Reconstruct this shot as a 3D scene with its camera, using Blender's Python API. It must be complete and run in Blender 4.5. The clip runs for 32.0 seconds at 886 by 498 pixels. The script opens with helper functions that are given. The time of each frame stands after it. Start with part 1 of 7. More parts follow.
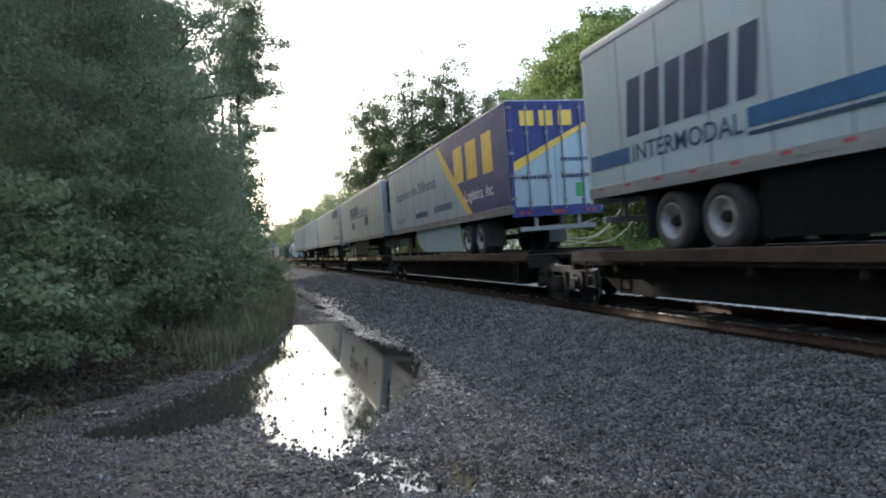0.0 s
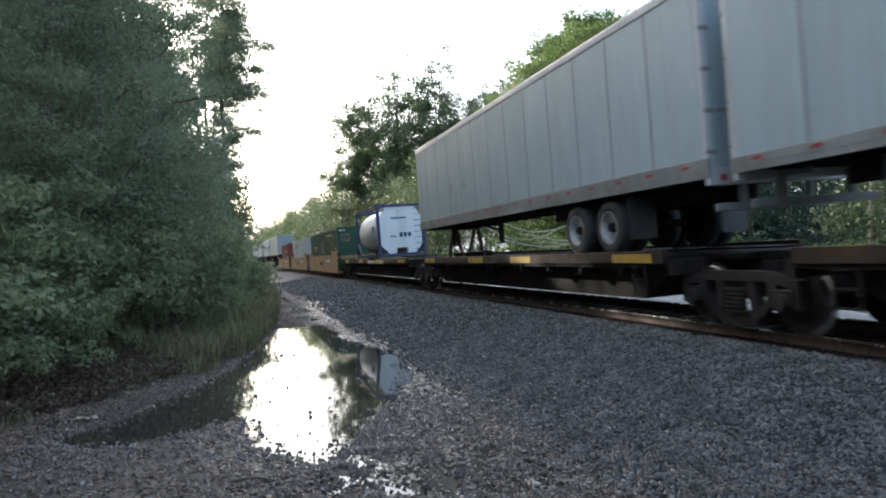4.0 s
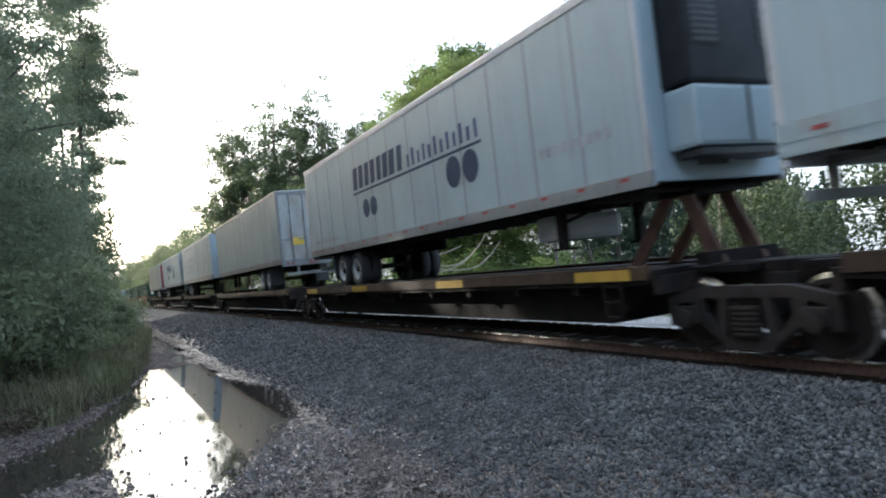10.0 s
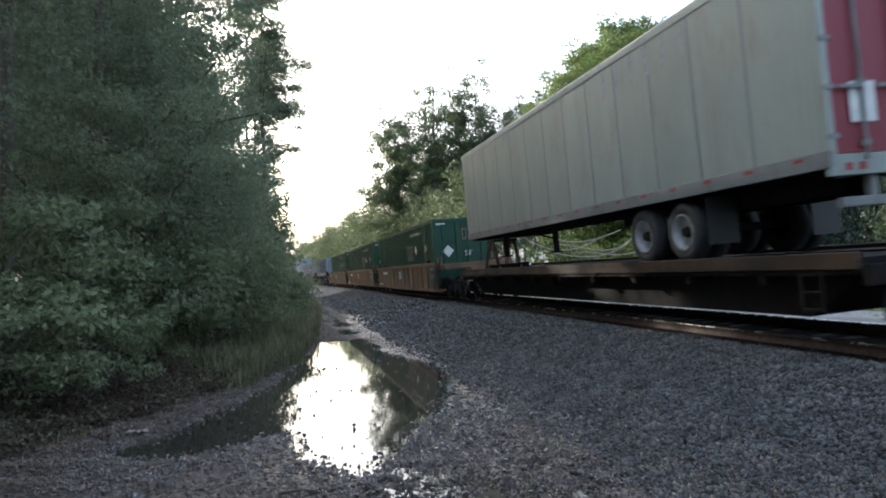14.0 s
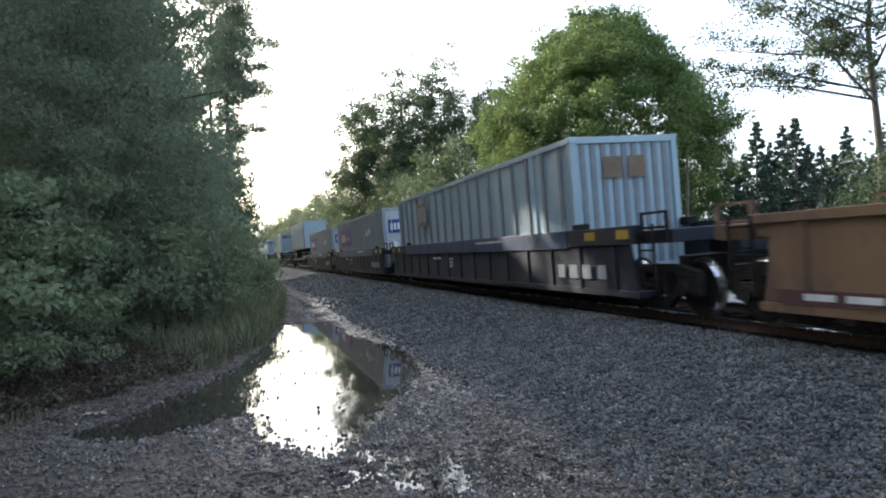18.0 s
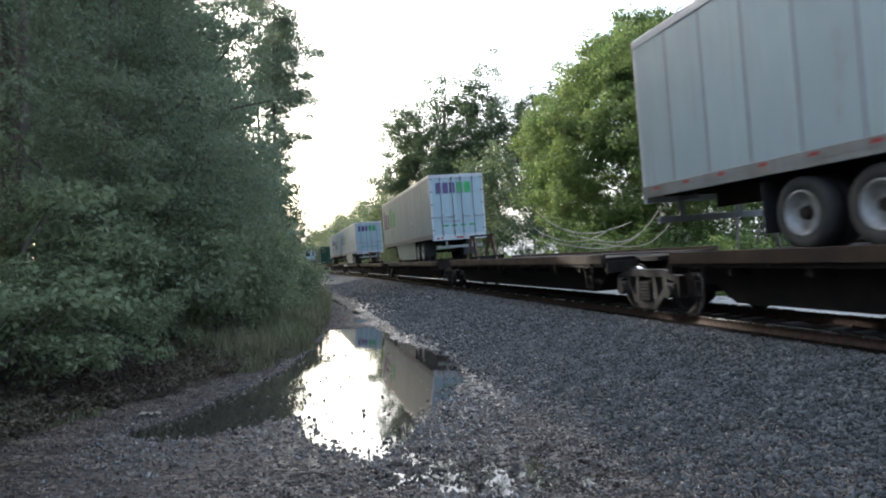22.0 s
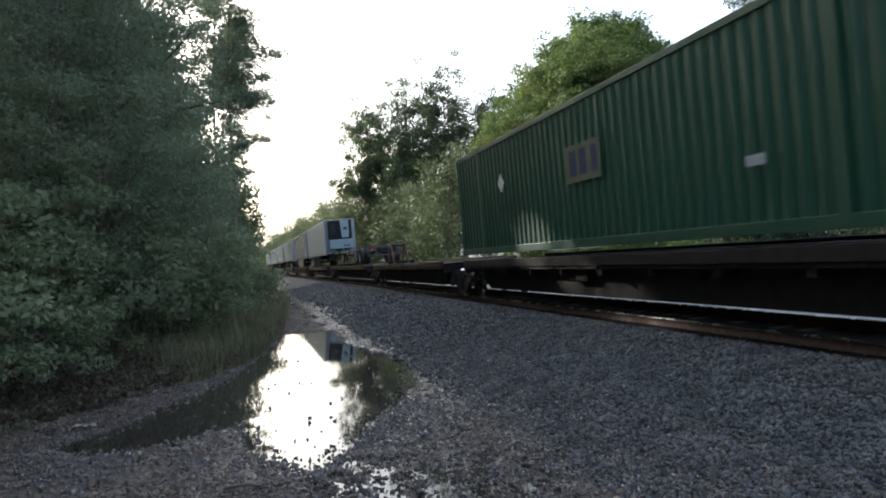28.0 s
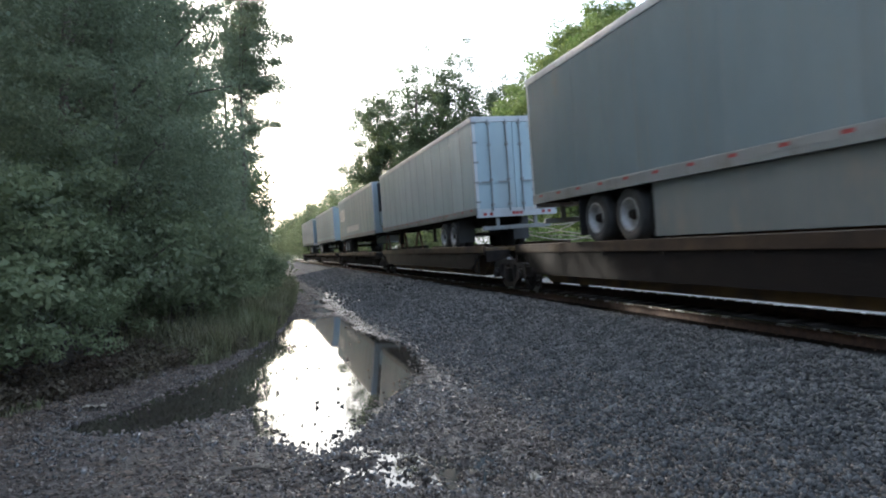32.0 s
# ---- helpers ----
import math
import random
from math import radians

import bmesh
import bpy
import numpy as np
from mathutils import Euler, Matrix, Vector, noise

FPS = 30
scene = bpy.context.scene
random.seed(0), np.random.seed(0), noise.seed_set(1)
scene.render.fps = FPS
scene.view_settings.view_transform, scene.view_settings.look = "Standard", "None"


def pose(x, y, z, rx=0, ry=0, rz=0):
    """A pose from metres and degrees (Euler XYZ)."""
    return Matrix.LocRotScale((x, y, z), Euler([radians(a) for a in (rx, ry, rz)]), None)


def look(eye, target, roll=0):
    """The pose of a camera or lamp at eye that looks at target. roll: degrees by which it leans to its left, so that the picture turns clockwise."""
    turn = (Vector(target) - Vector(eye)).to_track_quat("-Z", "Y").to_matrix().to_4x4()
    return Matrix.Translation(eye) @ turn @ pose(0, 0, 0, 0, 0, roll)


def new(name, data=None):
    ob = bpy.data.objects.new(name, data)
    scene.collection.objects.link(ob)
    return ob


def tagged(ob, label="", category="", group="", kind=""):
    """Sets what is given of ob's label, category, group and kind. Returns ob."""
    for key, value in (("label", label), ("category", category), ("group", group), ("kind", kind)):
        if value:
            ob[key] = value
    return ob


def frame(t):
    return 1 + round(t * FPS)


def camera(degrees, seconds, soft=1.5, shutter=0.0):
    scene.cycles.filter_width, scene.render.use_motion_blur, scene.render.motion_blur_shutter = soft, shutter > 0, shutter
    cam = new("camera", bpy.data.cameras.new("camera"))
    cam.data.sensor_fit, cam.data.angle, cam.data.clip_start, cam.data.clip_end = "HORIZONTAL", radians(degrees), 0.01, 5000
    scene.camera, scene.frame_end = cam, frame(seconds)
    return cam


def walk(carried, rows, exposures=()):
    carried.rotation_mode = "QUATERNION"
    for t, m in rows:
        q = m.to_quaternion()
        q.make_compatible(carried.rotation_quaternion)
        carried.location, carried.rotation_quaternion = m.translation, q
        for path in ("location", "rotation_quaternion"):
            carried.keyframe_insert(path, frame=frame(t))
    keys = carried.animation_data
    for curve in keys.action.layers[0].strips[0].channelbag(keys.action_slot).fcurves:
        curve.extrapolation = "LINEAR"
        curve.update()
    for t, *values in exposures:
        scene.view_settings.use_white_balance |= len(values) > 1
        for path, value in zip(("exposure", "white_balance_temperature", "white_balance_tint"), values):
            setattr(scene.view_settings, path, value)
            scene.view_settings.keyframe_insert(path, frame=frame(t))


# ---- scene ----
# stops of exposure along the clip
EXPOSURES = [(0.0, 2.05, 5600, 8), (2.0, 2.05, 5600, 8), (5.0, 2.15, 5600, 8), (6.0, 1.95, 5600, 8), (9.0, 2.05, 5600, 8), (10.0, 2.23, 5600, 8), (11.0, 2.03, 5600, 8), (13.0, 1.95, 5600, 8), (14.0, 1.92, 5600, 8), (17.0, 1.92, 5600, 8), (18.0, 2.00, 5600, 8), (22.0, 2.15, 5600, 8), (24.0, 1.89, 5600, 8), (25.0, 1.65, 5600, 8), (27.5, 1.60, 5600, 8), (28.3, 1.60, 5600, 8), (29.0, 1.95, 5600, 8), (32.0, 2.07, 5600, 8)]
cam = camera(66.49, 32.0, soft=1.9, shutter=0.15)
walk(cam, [
    (0, pose(0.000, 0.000, 1.900, 90.90, -0.00, -12.10)),
    (0.5, pose(0.001, -0.000, 1.901, 90.85, 0.14, -12.07)),
    (1, pose(0.004, -0.014, 1.900, 91.06, 0.51, -12.75)),
    (1.5, pose(0.004, -0.011, 1.900, 91.15, 0.78, -13.46)),
    (2, pose(0.004, -0.012, 1.901, 91.10, 0.54, -13.74)),
    (2.5, pose(0.002, -0.006, 1.901, 91.07, 0.27, -13.80)),
    (4.5, pose(0.005, -0.017, 1.900, 91.16, 0.21, -13.25)),
    (5, pose(0.008, -0.027, 1.898, 91.21, 0.32, -12.96)),
    (5.5, pose(0.007, -0.025, 1.898, 91.09, 0.76, -11.69)),
    (6, pose(0.009, -0.032, 1.898, 91.27, 0.97, -10.45)),
    (6.5, pose(0.008, -0.030, 1.898, 91.44, 1.31, -9.80)),
    (7, pose(0.009, -0.034, 1.898, 91.74, 1.43, -9.35)),
    (7.5, pose(0.008, -0.029, 1.898, 92.29, 0.76, -8.94)),
    (8, pose(0.016, -0.055, 1.896, 92.42, 0.25, -7.76)),
    (8.5, pose(0.013, -0.045, 1.897, 91.42, 1.34, -6.90)),
    (9, pose(0.012, -0.038, 1.899, 91.13, 1.05, -7.86)),
    (9.1, pose(0.022, -0.033, 1.902, 91.46, 1.18, -8.90)),
    (9.2, pose(0.033, -0.029, 1.905, 91.79, 1.32, -10.70)),
    (9.3, pose(0.044, -0.024, 1.908, 92.12, 1.46, -13.10)),
    (9.4, pose(0.054, -0.019, 1.911, 92.45, 1.59, -15.60)),
    (9.5, pose(0.065, -0.014, 1.914, 92.78, 1.73, -18.39)),
    (9.6, pose(0.057, -0.011, 1.911, 92.87, 1.88, -21.20)),
    (9.8, pose(0.041, -0.004, 1.904, 93.06, 2.18, -23.40)),
    (10, pose(0.024, 0.003, 1.898, 93.24, 2.48, -23.15)),
    (10.5, pose(-0.009, 0.006, 1.898, 92.83, 1.58, -19.23)),
    (11, pose(-0.044, 0.003, 1.895, 92.31, -0.30, -13.50)),
    (11.5, pose(-0.040, -0.001, 1.896, 92.24, -0.25, -11.27)),
    (12, pose(-0.038, -0.001, 1.887, 92.41, 0.26, -10.48)),
    (12.5, pose(-0.034, -0.002, 1.893, 92.44, 0.70, -9.84)),
    (13, pose(-0.037, 0.002, 1.889, 92.44, 0.74, -9.61)),
    (13.5, pose(-0.027, 0.002, 1.891, 92.33, 1.08, -9.66)),
    (14, pose(-0.024, -0.002, 1.890, 92.21, 1.08, -10.08)),
    (14.5, pose(-0.014, 0.002, 1.895, 92.07, 1.10, -10.31)),
    (16.5, pose(0.052, 0.005, 1.866, 91.37, 0.21, -12.39)),
    (17, pose(0.008, 0.026, 1.874, 90.91, 0.40, -12.06)),
    (17.5, pose(-0.019, 0.031, 1.868, 90.84, 0.44, -12.48)),
    (18, pose(-0.028, 0.035, 1.871, 90.86, 0.36, -12.94)),
    (18.5, pose(-0.021, 0.020, 1.869, 90.90, 0.38, -13.48)),
    (19, pose(-0.023, 0.011, 1.860, 90.95, 0.35, -13.88)),
    (19.5, pose(-0.011, 0.004, 1.855, 90.78, 0.70, -14.92)),
    (20, pose(-0.043, 0.018, 1.854, 90.28, 0.36, -16.77)),
    (20.5, pose(-0.066, 0.004, 1.854, 89.88, 0.31, -12.83)),
    (21, pose(-0.059, 0.006, 1.861, 90.12, 0.71, -10.96)),
    (21.5, pose(-0.055, -0.006, 1.860, 90.33, 0.42, -9.85)),
    (22, pose(-0.049, -0.021, 1.861, 91.40, 0.32, -9.30)),
    (22.5, pose(-0.043, -0.034, 1.862, 92.65, 0.60, -9.48)),
    (23, pose(-0.043, -0.035, 1.861, 93.14, 0.83, -9.63)),
    (23.5, pose(-0.045, -0.031, 1.862, 93.37, 0.97, -9.97)),
    (24, pose(-0.041, -0.038, 1.862, 93.54, 1.09, -10.31)),
    (24.5, pose(-0.041, -0.039, 1.862, 93.61, 1.05, -10.41)),
    (25, pose(-0.035, -0.049, 1.862, 93.58, 1.20, -10.53)),
    (25.5, pose(0.092, -0.004, 1.871, 93.51, 1.26, -11.83)),
    (27.5, pose(0.162, 0.033, 1.877, 92.09, 0.53, -12.72)),
    (28, pose(0.179, 0.049, 1.871, 91.56, 0.83, -12.36)),
    (28.5, pose(0.176, 0.062, 1.864, 91.15, 0.55, -12.22)),
    (29, pose(0.177, 0.068, 1.871, 90.75, 0.45, -12.07)),
    (29.5, pose(0.179, 0.063, 1.871, 90.59, 0.30, -11.96)),
    (30, pose(0.177, 0.063, 1.873, 90.58, 0.38, -11.96)),
    (30.5, pose(0.181, 0.059, 1.868, 90.57, 0.48, -12.05)),
    (31, pose(0.184, 0.061, 1.862, 90.58, 0.43, -12.06)),
    (31.5, pose(0.179, 0.062, 1.867, 90.57, 0.23, -11.95)),
    (32, pose(0.174, 0.061, 1.867, 90.55, -0.07, -11.64)),
], EXPOSURES)

# ---------------------------------------------------------------- sky and sun
SUN_ELEV, SUN_AZ = radians(18), radians(-31)   # azimuth from +y, negative is to the left
world = bpy.data.worlds.new("sky_world")
scene.world = world
world.use_nodes = True
_n = world.node_tree.nodes
_bg = _n["Background"]
_sky = _n.new("ShaderNodeTexSky")
_sky.sky_type = "NISHITA"
_sky.sun_disc = False
_sky.sun_elevation, _sky.sun_rotation = SUN_ELEV, SUN_AZ
_sky.altitude, _sky.air_density, _sky.dust_density, _sky.ozone_density = 50, 1.0, 9.0, 1.0
# an even veil of haze over the whole sky
_haze = _n.new("ShaderNodeMix")
_haze.data_type, _haze.blend_type = "RGBA", "ADD"
_haze.inputs[0].default_value = 1.0
_haze.inputs[7].default_value = (1.3, 1.33, 1.36, 1)
world.node_tree.links.new(_sky.outputs[0], _haze.inputs[6])
world.node_tree.links.new(_haze.outputs[2], _bg.inputs[0])
_bg.inputs[1].default_value = 0.15
sun_data = bpy.data.lights.new("sun", "SUN")
sun_data.energy, sun_data.angle, sun_data.color = 2.4, radians(0.6), (1.0, 0.87, 0.68)
sun = new("sun", sun_data)
_d = Vector((math.sin(SUN_AZ) * math.cos(SUN_ELEV), math.cos(SUN_AZ) * math.cos(SUN_ELEV), math.sin(SUN_ELEV)))
sun.matrix_world = look(_d * 200, (0, 0, 0))

# ---------------------------------------------------------------- materials
def mat(name, col, col2=None, scale=3.0, rough=0.6, metal=0.0, bump=0.0, bscale=40.0, rnd=0.0, island=0.0,
        dirt=None, dirt_scale=0.8, dirt_low=0.5, stretch=(1, 1, 1), translucent=0.0, spec=0.5, coat=0.0, shuffle=False, streak=0.0):
    m = bpy.data.materials.new(name)
    m.use_nodes = True
    nt = m.node_tree
    N, L = nt.nodes, nt.links
    p = N["Principled BSDF"]
    p.inputs["Roughness"].default_value = rough
    p.inputs["Metallic"].default_value = metal
    p.inputs["Specular IOR Level"].default_value = spec
    p.inputs["Coat Weight"].default_value = coat
    tc = N.new("ShaderNodeTexCoord")
    mp = N.new("ShaderNodeMapping")
    mp.inputs["Scale"].default_value = stretch
    L.new(tc.outputs["Object"], mp.inputs["Vector"])
    if shuffle:                        # pieces that share a mesh get stains of their own
        oj = N.new("ShaderNodeObjectInfo")
        sc = N.new("ShaderNodeMath")
        sc.operation = "MULTIPLY"
        sc.inputs[1].default_value = 61.0
        L.new(oj.outputs["Random"], sc.inputs[0])
        L.new(sc.outputs[0], mp.inputs["Location"])
    def noise_tex(s, detail=5.0, r=0.6):
        n = N.new("ShaderNodeTexNoise")
        n.inputs["Scale"].default_value = s
        n.inputs["Detail"].default_value = detail
        n.inputs["Roughness"].default_value = r
        L.new(mp.outputs[0], n.inputs["Vector"])
        return n
    def ramp(src, a, b):
        r = N.new("ShaderNodeMapRange")
        r.inputs["From Min"].default_value = a
        r.inputs["From Max"].default_value = b
        L.new(src, r.inputs["Value"])
        return r.outputs["Result"]
    def mix(fac, a, b):
        x = N.new("ShaderNodeMix")
        x.data_type = "RGBA"
        for sock, v in ((x.inputs[6], a), (x.inputs[7], b)):
            if isinstance(v, tuple):
                sock.default_value = (*v, 1)
            else:
                L.new(v, sock)
        if isinstance(fac, float):
            x.inputs[0].default_value = fac
        else:
            L.new(fac, x.inputs[0])
        return x.outputs[2]
    col2 = col2 or tuple(c * 0.8 for c in col)
    n1 = noise_tex(scale)
    c = mix(ramp(n1.outputs[0], 0.35, 0.65), col, col2)
    if dirt:
        n2 = noise_tex(dirt_scale, 8.0, 0.7)
        c = mix(ramp(n2.outputs[0], dirt_low, dirt_low + 0.22), c, dirt)
    if streak:
        mp2 = N.new("ShaderNodeMapping")
        mp2.inputs["Scale"].default_value = (1, 9, 0.5)
        L.new(mp.outputs[0], mp2.inputs["Vector"])
        n4 = N.new("ShaderNodeTexNoise")
        n4.inputs["Scale"].default_value, n4.inputs["Detail"].default_value = 1.1, 6.0
        L.new(mp2.outputs[0], n4.inputs["Vector"])
        mr4 = N.new("ShaderNodeMapRange")
        mr4.inputs["From Min"].default_value, mr4.inputs["From Max"].default_value = 0.52, 0.75
        mr4.inputs["To Max"].default_value = streak
        L.new(n4.outputs[0], mr4.inputs["Value"])
        c = mix(mr4.outputs[0], c, dirt or col2)
    if rnd or island:
        hs = N.new("ShaderNodeHueSaturation")
        src = None
        if rnd:
            oi = N.new("ShaderNodeObjectInfo")
            src = oi.outputs["Random"]
        if island:
            ge = N.new("ShaderNodeNewGeometry")
            if src is None:
                src = ge.outputs["Random Per Island"]
            else:
                ad = N.new("ShaderNodeMath")
                ad.operation = "ADD"
                L.new(src, ad.inputs[0])
                L.new(ge.outputs["Random Per Island"], ad.inputs[1])
                hf = N.new("ShaderNodeMath")
                hf.operation = "MULTIPLY"
                hf.inputs[1].default_value = 0.5
                L.new(ad.outputs[0], hf.inputs[0])
                src = hf.outputs[0]
        amt = max(rnd, island)
        mr = N.new("ShaderNodeMapRange")
        mr.inputs["To Min"].default_value = 1 - amt
        mr.inputs["To Max"].default_value = 1 + amt
        L.new(src, mr.inputs["Value"])
        L.new(mr.outputs[0], hs.inputs["Value"])
        L.new(c, hs.inputs["Color"])
        c = hs.outputs[0]
    L.new(c, p.inputs["Base Color"])
    n3 = noise_tex(bscale, 4.0)
    rr = N.new("ShaderNodeMapRange")
    rr.inputs["To Min"].default_value = max(0.0, rough - 0.12)
    rr.inputs["To Max"].default_value = min(1.0, rough + 0.12)
    L.new(n1.outputs[0], rr.inputs["Value"])
    L.new(rr.outputs[0], p.inputs["Roughness"])
    if bump:
        b = N.new("ShaderNodeBump")
        b.inputs["Strength"].default_value = bump
        b.inputs["Distance"].default_value = 0.02
        L.new(n3.outputs[0], b.inputs["Height"])
        L.new(b.outputs[0], p.inputs["Normal"])
    if translucent:
        tr = N.new("ShaderNodeBsdfTranslucent")
        L.new(c, tr.inputs[0])
        ms = N.new("ShaderNodeMixShader")
        ms.inputs[0].default_value = translucent
        out = N["Material Output"]
        L.new(p.outputs[0], ms.inputs[1])
        L.new(tr.outputs[0], ms.inputs[2])
        L.new(ms.outputs[0], out.inputs[0])
    return m


def paint(name, col, rough=0.5, dirt=(0.22, 0.19, 0.15), low=0.56, dark=0.9):
    """Weathered vehicle paint: faded patches and road film."""
    return mat(name, col, tuple(c * dark for c in col), scale=1.3, rough=rough, bump=0.05, bscale=9, dirt=dirt, dirt_scale=1.1,
               dirt_low=low, stretch=(1, 1, 0.45), shuffle=True, streak=0.26, rnd=0.05, spec=0.35)


M = {}
M["seamgrey"] = mat("grimy_joint_strip", (0.13, 0.145, 0.155), (0.2, 0.22, 0.23), scale=5, rough=0.5)
M["fadedgold"] = mat("faded_ochre_decal", (0.24, 0.17, 0.035), (0.13, 0.11, 0.04), scale=4, rough=0.6)
M["white"] = paint("white_paint", (0.3, 0.372, 0.4), low=0.64)
M["white2"] = paint("old_white_paint", (0.272, 0.335, 0.352), low=0.58)
M["cream"] = paint("cream_paint", (0.285, 0.32, 0.29), low=0.54)
M["skirtgrey"] = paint("dusty_grey_fairing", (0.15, 0.165, 0.16), low=0.5)
M["greypaint"] = paint("grey_paint", (0.17, 0.21, 0.225), rough=0.22, low=0.62)
M["bluegrey"] = paint("blue_grey_paint", (0.27, 0.325, 0.345), low=0.58)
M["railgrey"] = paint("grimy_grey_rail_aluminium", (0.2, 0.21, 0.21), low=0.5, dirt=(0.12, 0.1, 0.08))
M["staindoor"] = paint("rust_stained_door_paint", (0.32, 0.33, 0.31), low=0.46, dirt=(0.2, 0.15, 0.1))
M["boxwhite"] = paint("white_container_paint", (0.42, 0.45, 0.45), low=0.6)
M["silver"] = paint("bare_aluminium", (0.42, 0.43, 0.44), rough=0.35, low=0.57)
M["silver_box"] = paint("grey_container_paint", (0.245, 0.265, 0.28), low=0.56)
M["green"] = paint("green_container_paint", (0.012, 0.057, 0.031), low=0.6, dirt=(0.03, 0.05, 0.035))
M["redbox"] = paint("brown_red_container_paint", (0.165, 0.04, 0.034), low=0.57, dirt=(0.12, 0.06, 0.045))
M["reddoor"] = paint("red_door_paint", (0.21, 0.03, 0.042), low=0.6, dirt=(0.14, 0.08, 0.075))
M["yellow"] = paint("yellow_ochre_car_paint", (0.24, 0.156, 0.066), rough=0.65, low=0.5, dirt=(0.2, 0.12, 0.055))
M["brown"] = paint("faded_brown_car_paint", (0.185, 0.112, 0.06), rough=0.7, low=0.46, dirt=(0.075, 0.052, 0.042))
M["darkwell"] = paint("grimy_dark_car_paint", (0.055, 0.055, 0.06), rough=0.7, low=0.5, dirt=(0.1, 0.075, 0.055))
M["bluedark"] = paint("grimy_blue_black_car_paint", (0.014, 0.016, 0.026), rough=0.7, low=0.52, dirt=(0.04, 0.032, 0.028))
M["decktop"] = mat("rusty_worn_edge_steel", (0.064, 0.04, 0.022), (0.026, 0.018, 0.014), scale=1.2, rough=0.75, bump=0.3, bscale=25, spec=0.2)
M["bluewell"] = paint("blue_car_paint", (0.02, 0.037, 0.093), rough=0.55, low=0.55, dirt=(0.09, 0.08, 0.08))
M["maroon"] = mat("faded_maroon_paint", (0.09, 0.03, 0.028), (0.06, 0.026, 0.024), scale=3, rough=0.7)
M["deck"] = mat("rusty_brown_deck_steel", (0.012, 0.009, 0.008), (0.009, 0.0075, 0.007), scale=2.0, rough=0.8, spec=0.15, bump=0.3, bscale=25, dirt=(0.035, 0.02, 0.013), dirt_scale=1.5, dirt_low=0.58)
M["decky"] = mat("worn_yellow_deck_steel", (0.16, 0.095, 0.025), (0.05, 0.034, 0.024), scale=1.6, rough=0.8, bump=0.3, bscale=25, dirt=(0.06, 0.04, 0.03), dirt_scale=1.2, dirt_low=0.47)
M["under"] = mat("black_grimy_steel", (0.012, 0.011, 0.01), (0.026, 0.02, 0.017), scale=4, rough=0.8, bump=0.2, bscale=30, spec=0.12)
M["bogie"] = mat("dusty_cast_iron", (0.03, 0.025, 0.023), (0.017, 0.014, 0.013), scale=3, rough=0.75, spec=0.2, bump=0.25, bscale=25, dirt=(0.05, 0.035, 0.026), dirt_scale=2.5, dirt_low=0.6)
M["steel"] = mat("worn_bright_steel", (0.6, 0.58, 0.56), rough=0.26, metal=1.0, bump=0.03)
M["railside"] = mat("rusty_rail_steel", (0.09, 0.05, 0.032), (0.05, 0.03, 0.024), scale=12, rough=0.85, bump=0.3)
M["tyre"] = mat("worn_rubber", (0.02, 0.02, 0.021), (0.035, 0.033, 0.031), scale=7, rough=0.85, bump=0.15)
M["rim"] = mat("dusty_white_wheel_steel", (0.36, 0.36, 0.36), (0.2, 0.19, 0.18), scale=6, rough=0.5, bump=0.1)
M["darkplastic"] = mat("dark_grille_plastic", (0.015, 0.016, 0.019), rough=0.6, spec=0.2)
M["tape_red"] = mat("red_reflective_tape", (0.3, 0.025, 0.025), (0.16, 0.03, 0.03), scale=9, rough=0.5)
M["yellowmark"] = mat("yellow_warning_paint", (0.4, 0.25, 0.03), rough=0.55, dirt=(0.2, 0.13, 0.05), dirt_scale=3, dirt_low=0.55)
M["navy"] = mat("navy_lettering", (0.01, 0.032, 0.075), rough=0.6, spec=0.2)
M["navylight"] = mat("faded_navy_lettering", (0.045, 0.065, 0.14), rough=0.6, spec=0.2)
M["purple"] = mat("dark_purple_lettering", (0.055, 0.03, 0.12), rough=0.45)
M["violet"] = mat("violet_panel_paint", (0.055, 0.045, 0.19), rough=0.5, spec=0.25, dirt=(0.1, 0.09, 0.2), dirt_scale=2, dirt_low=0.6)
M["orange"] = mat("orange_red_lettering", (0.6, 0.1, 0.05), rough=0.45)
M["lgreen"] = mat("green_lettering", (0.03, 0.26, 0.06), rough=0.45)
M["teal"] = mat("teal_lettering", (0.02, 0.2, 0.2), rough=0.45)
M["cobalt"] = mat("cobalt_blue_vinyl", (0.035, 0.042, 0.15), (0.027, 0.033, 0.12), rough=0.5, spec=0.25)
M["stripe"] = mat("blue_stripe_vinyl", (0.012, 0.085, 0.2), (0.01, 0.065, 0.16), rough=0.5, spec=0.25)
M["gold"] = mat("yellow_lettering", (0.62, 0.42, 0.04), rough=0.45)
M["ribgrey"] = mat("dark_grey_post_paint", (0.12, 0.13, 0.14), (0.18, 0.19, 0.2), scale=4, rough=0.6)
M["grey_text"] = mat("faded_grey_lettering", (0.2, 0.21, 0.23), (0.33, 0.34, 0.36), scale=5, rough=0.6)
M["faint_text"] = mat("nearly_gone_lettering", (0.4, 0.42, 0.43), (0.5, 0.52, 0.53), scale=4, rough=0.6)
M["pen"] = mat("grey_green_paint_pen", (0.12, 0.2, 0.14), (0.2, 0.27, 0.21), scale=8, rough=0.6)
M["black"] = mat("black_paint", (0.02, 0.02, 0.022), rough=0.5)
M["offwhite"] = mat("white_lettering", (0.66, 0.66, 0.64), (0.5, 0.5, 0.48), scale=7, rough=0.5)
# fairing sheet with the shade below the trailer floor put into its near-black colour
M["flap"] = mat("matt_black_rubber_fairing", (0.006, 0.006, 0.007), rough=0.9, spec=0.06)
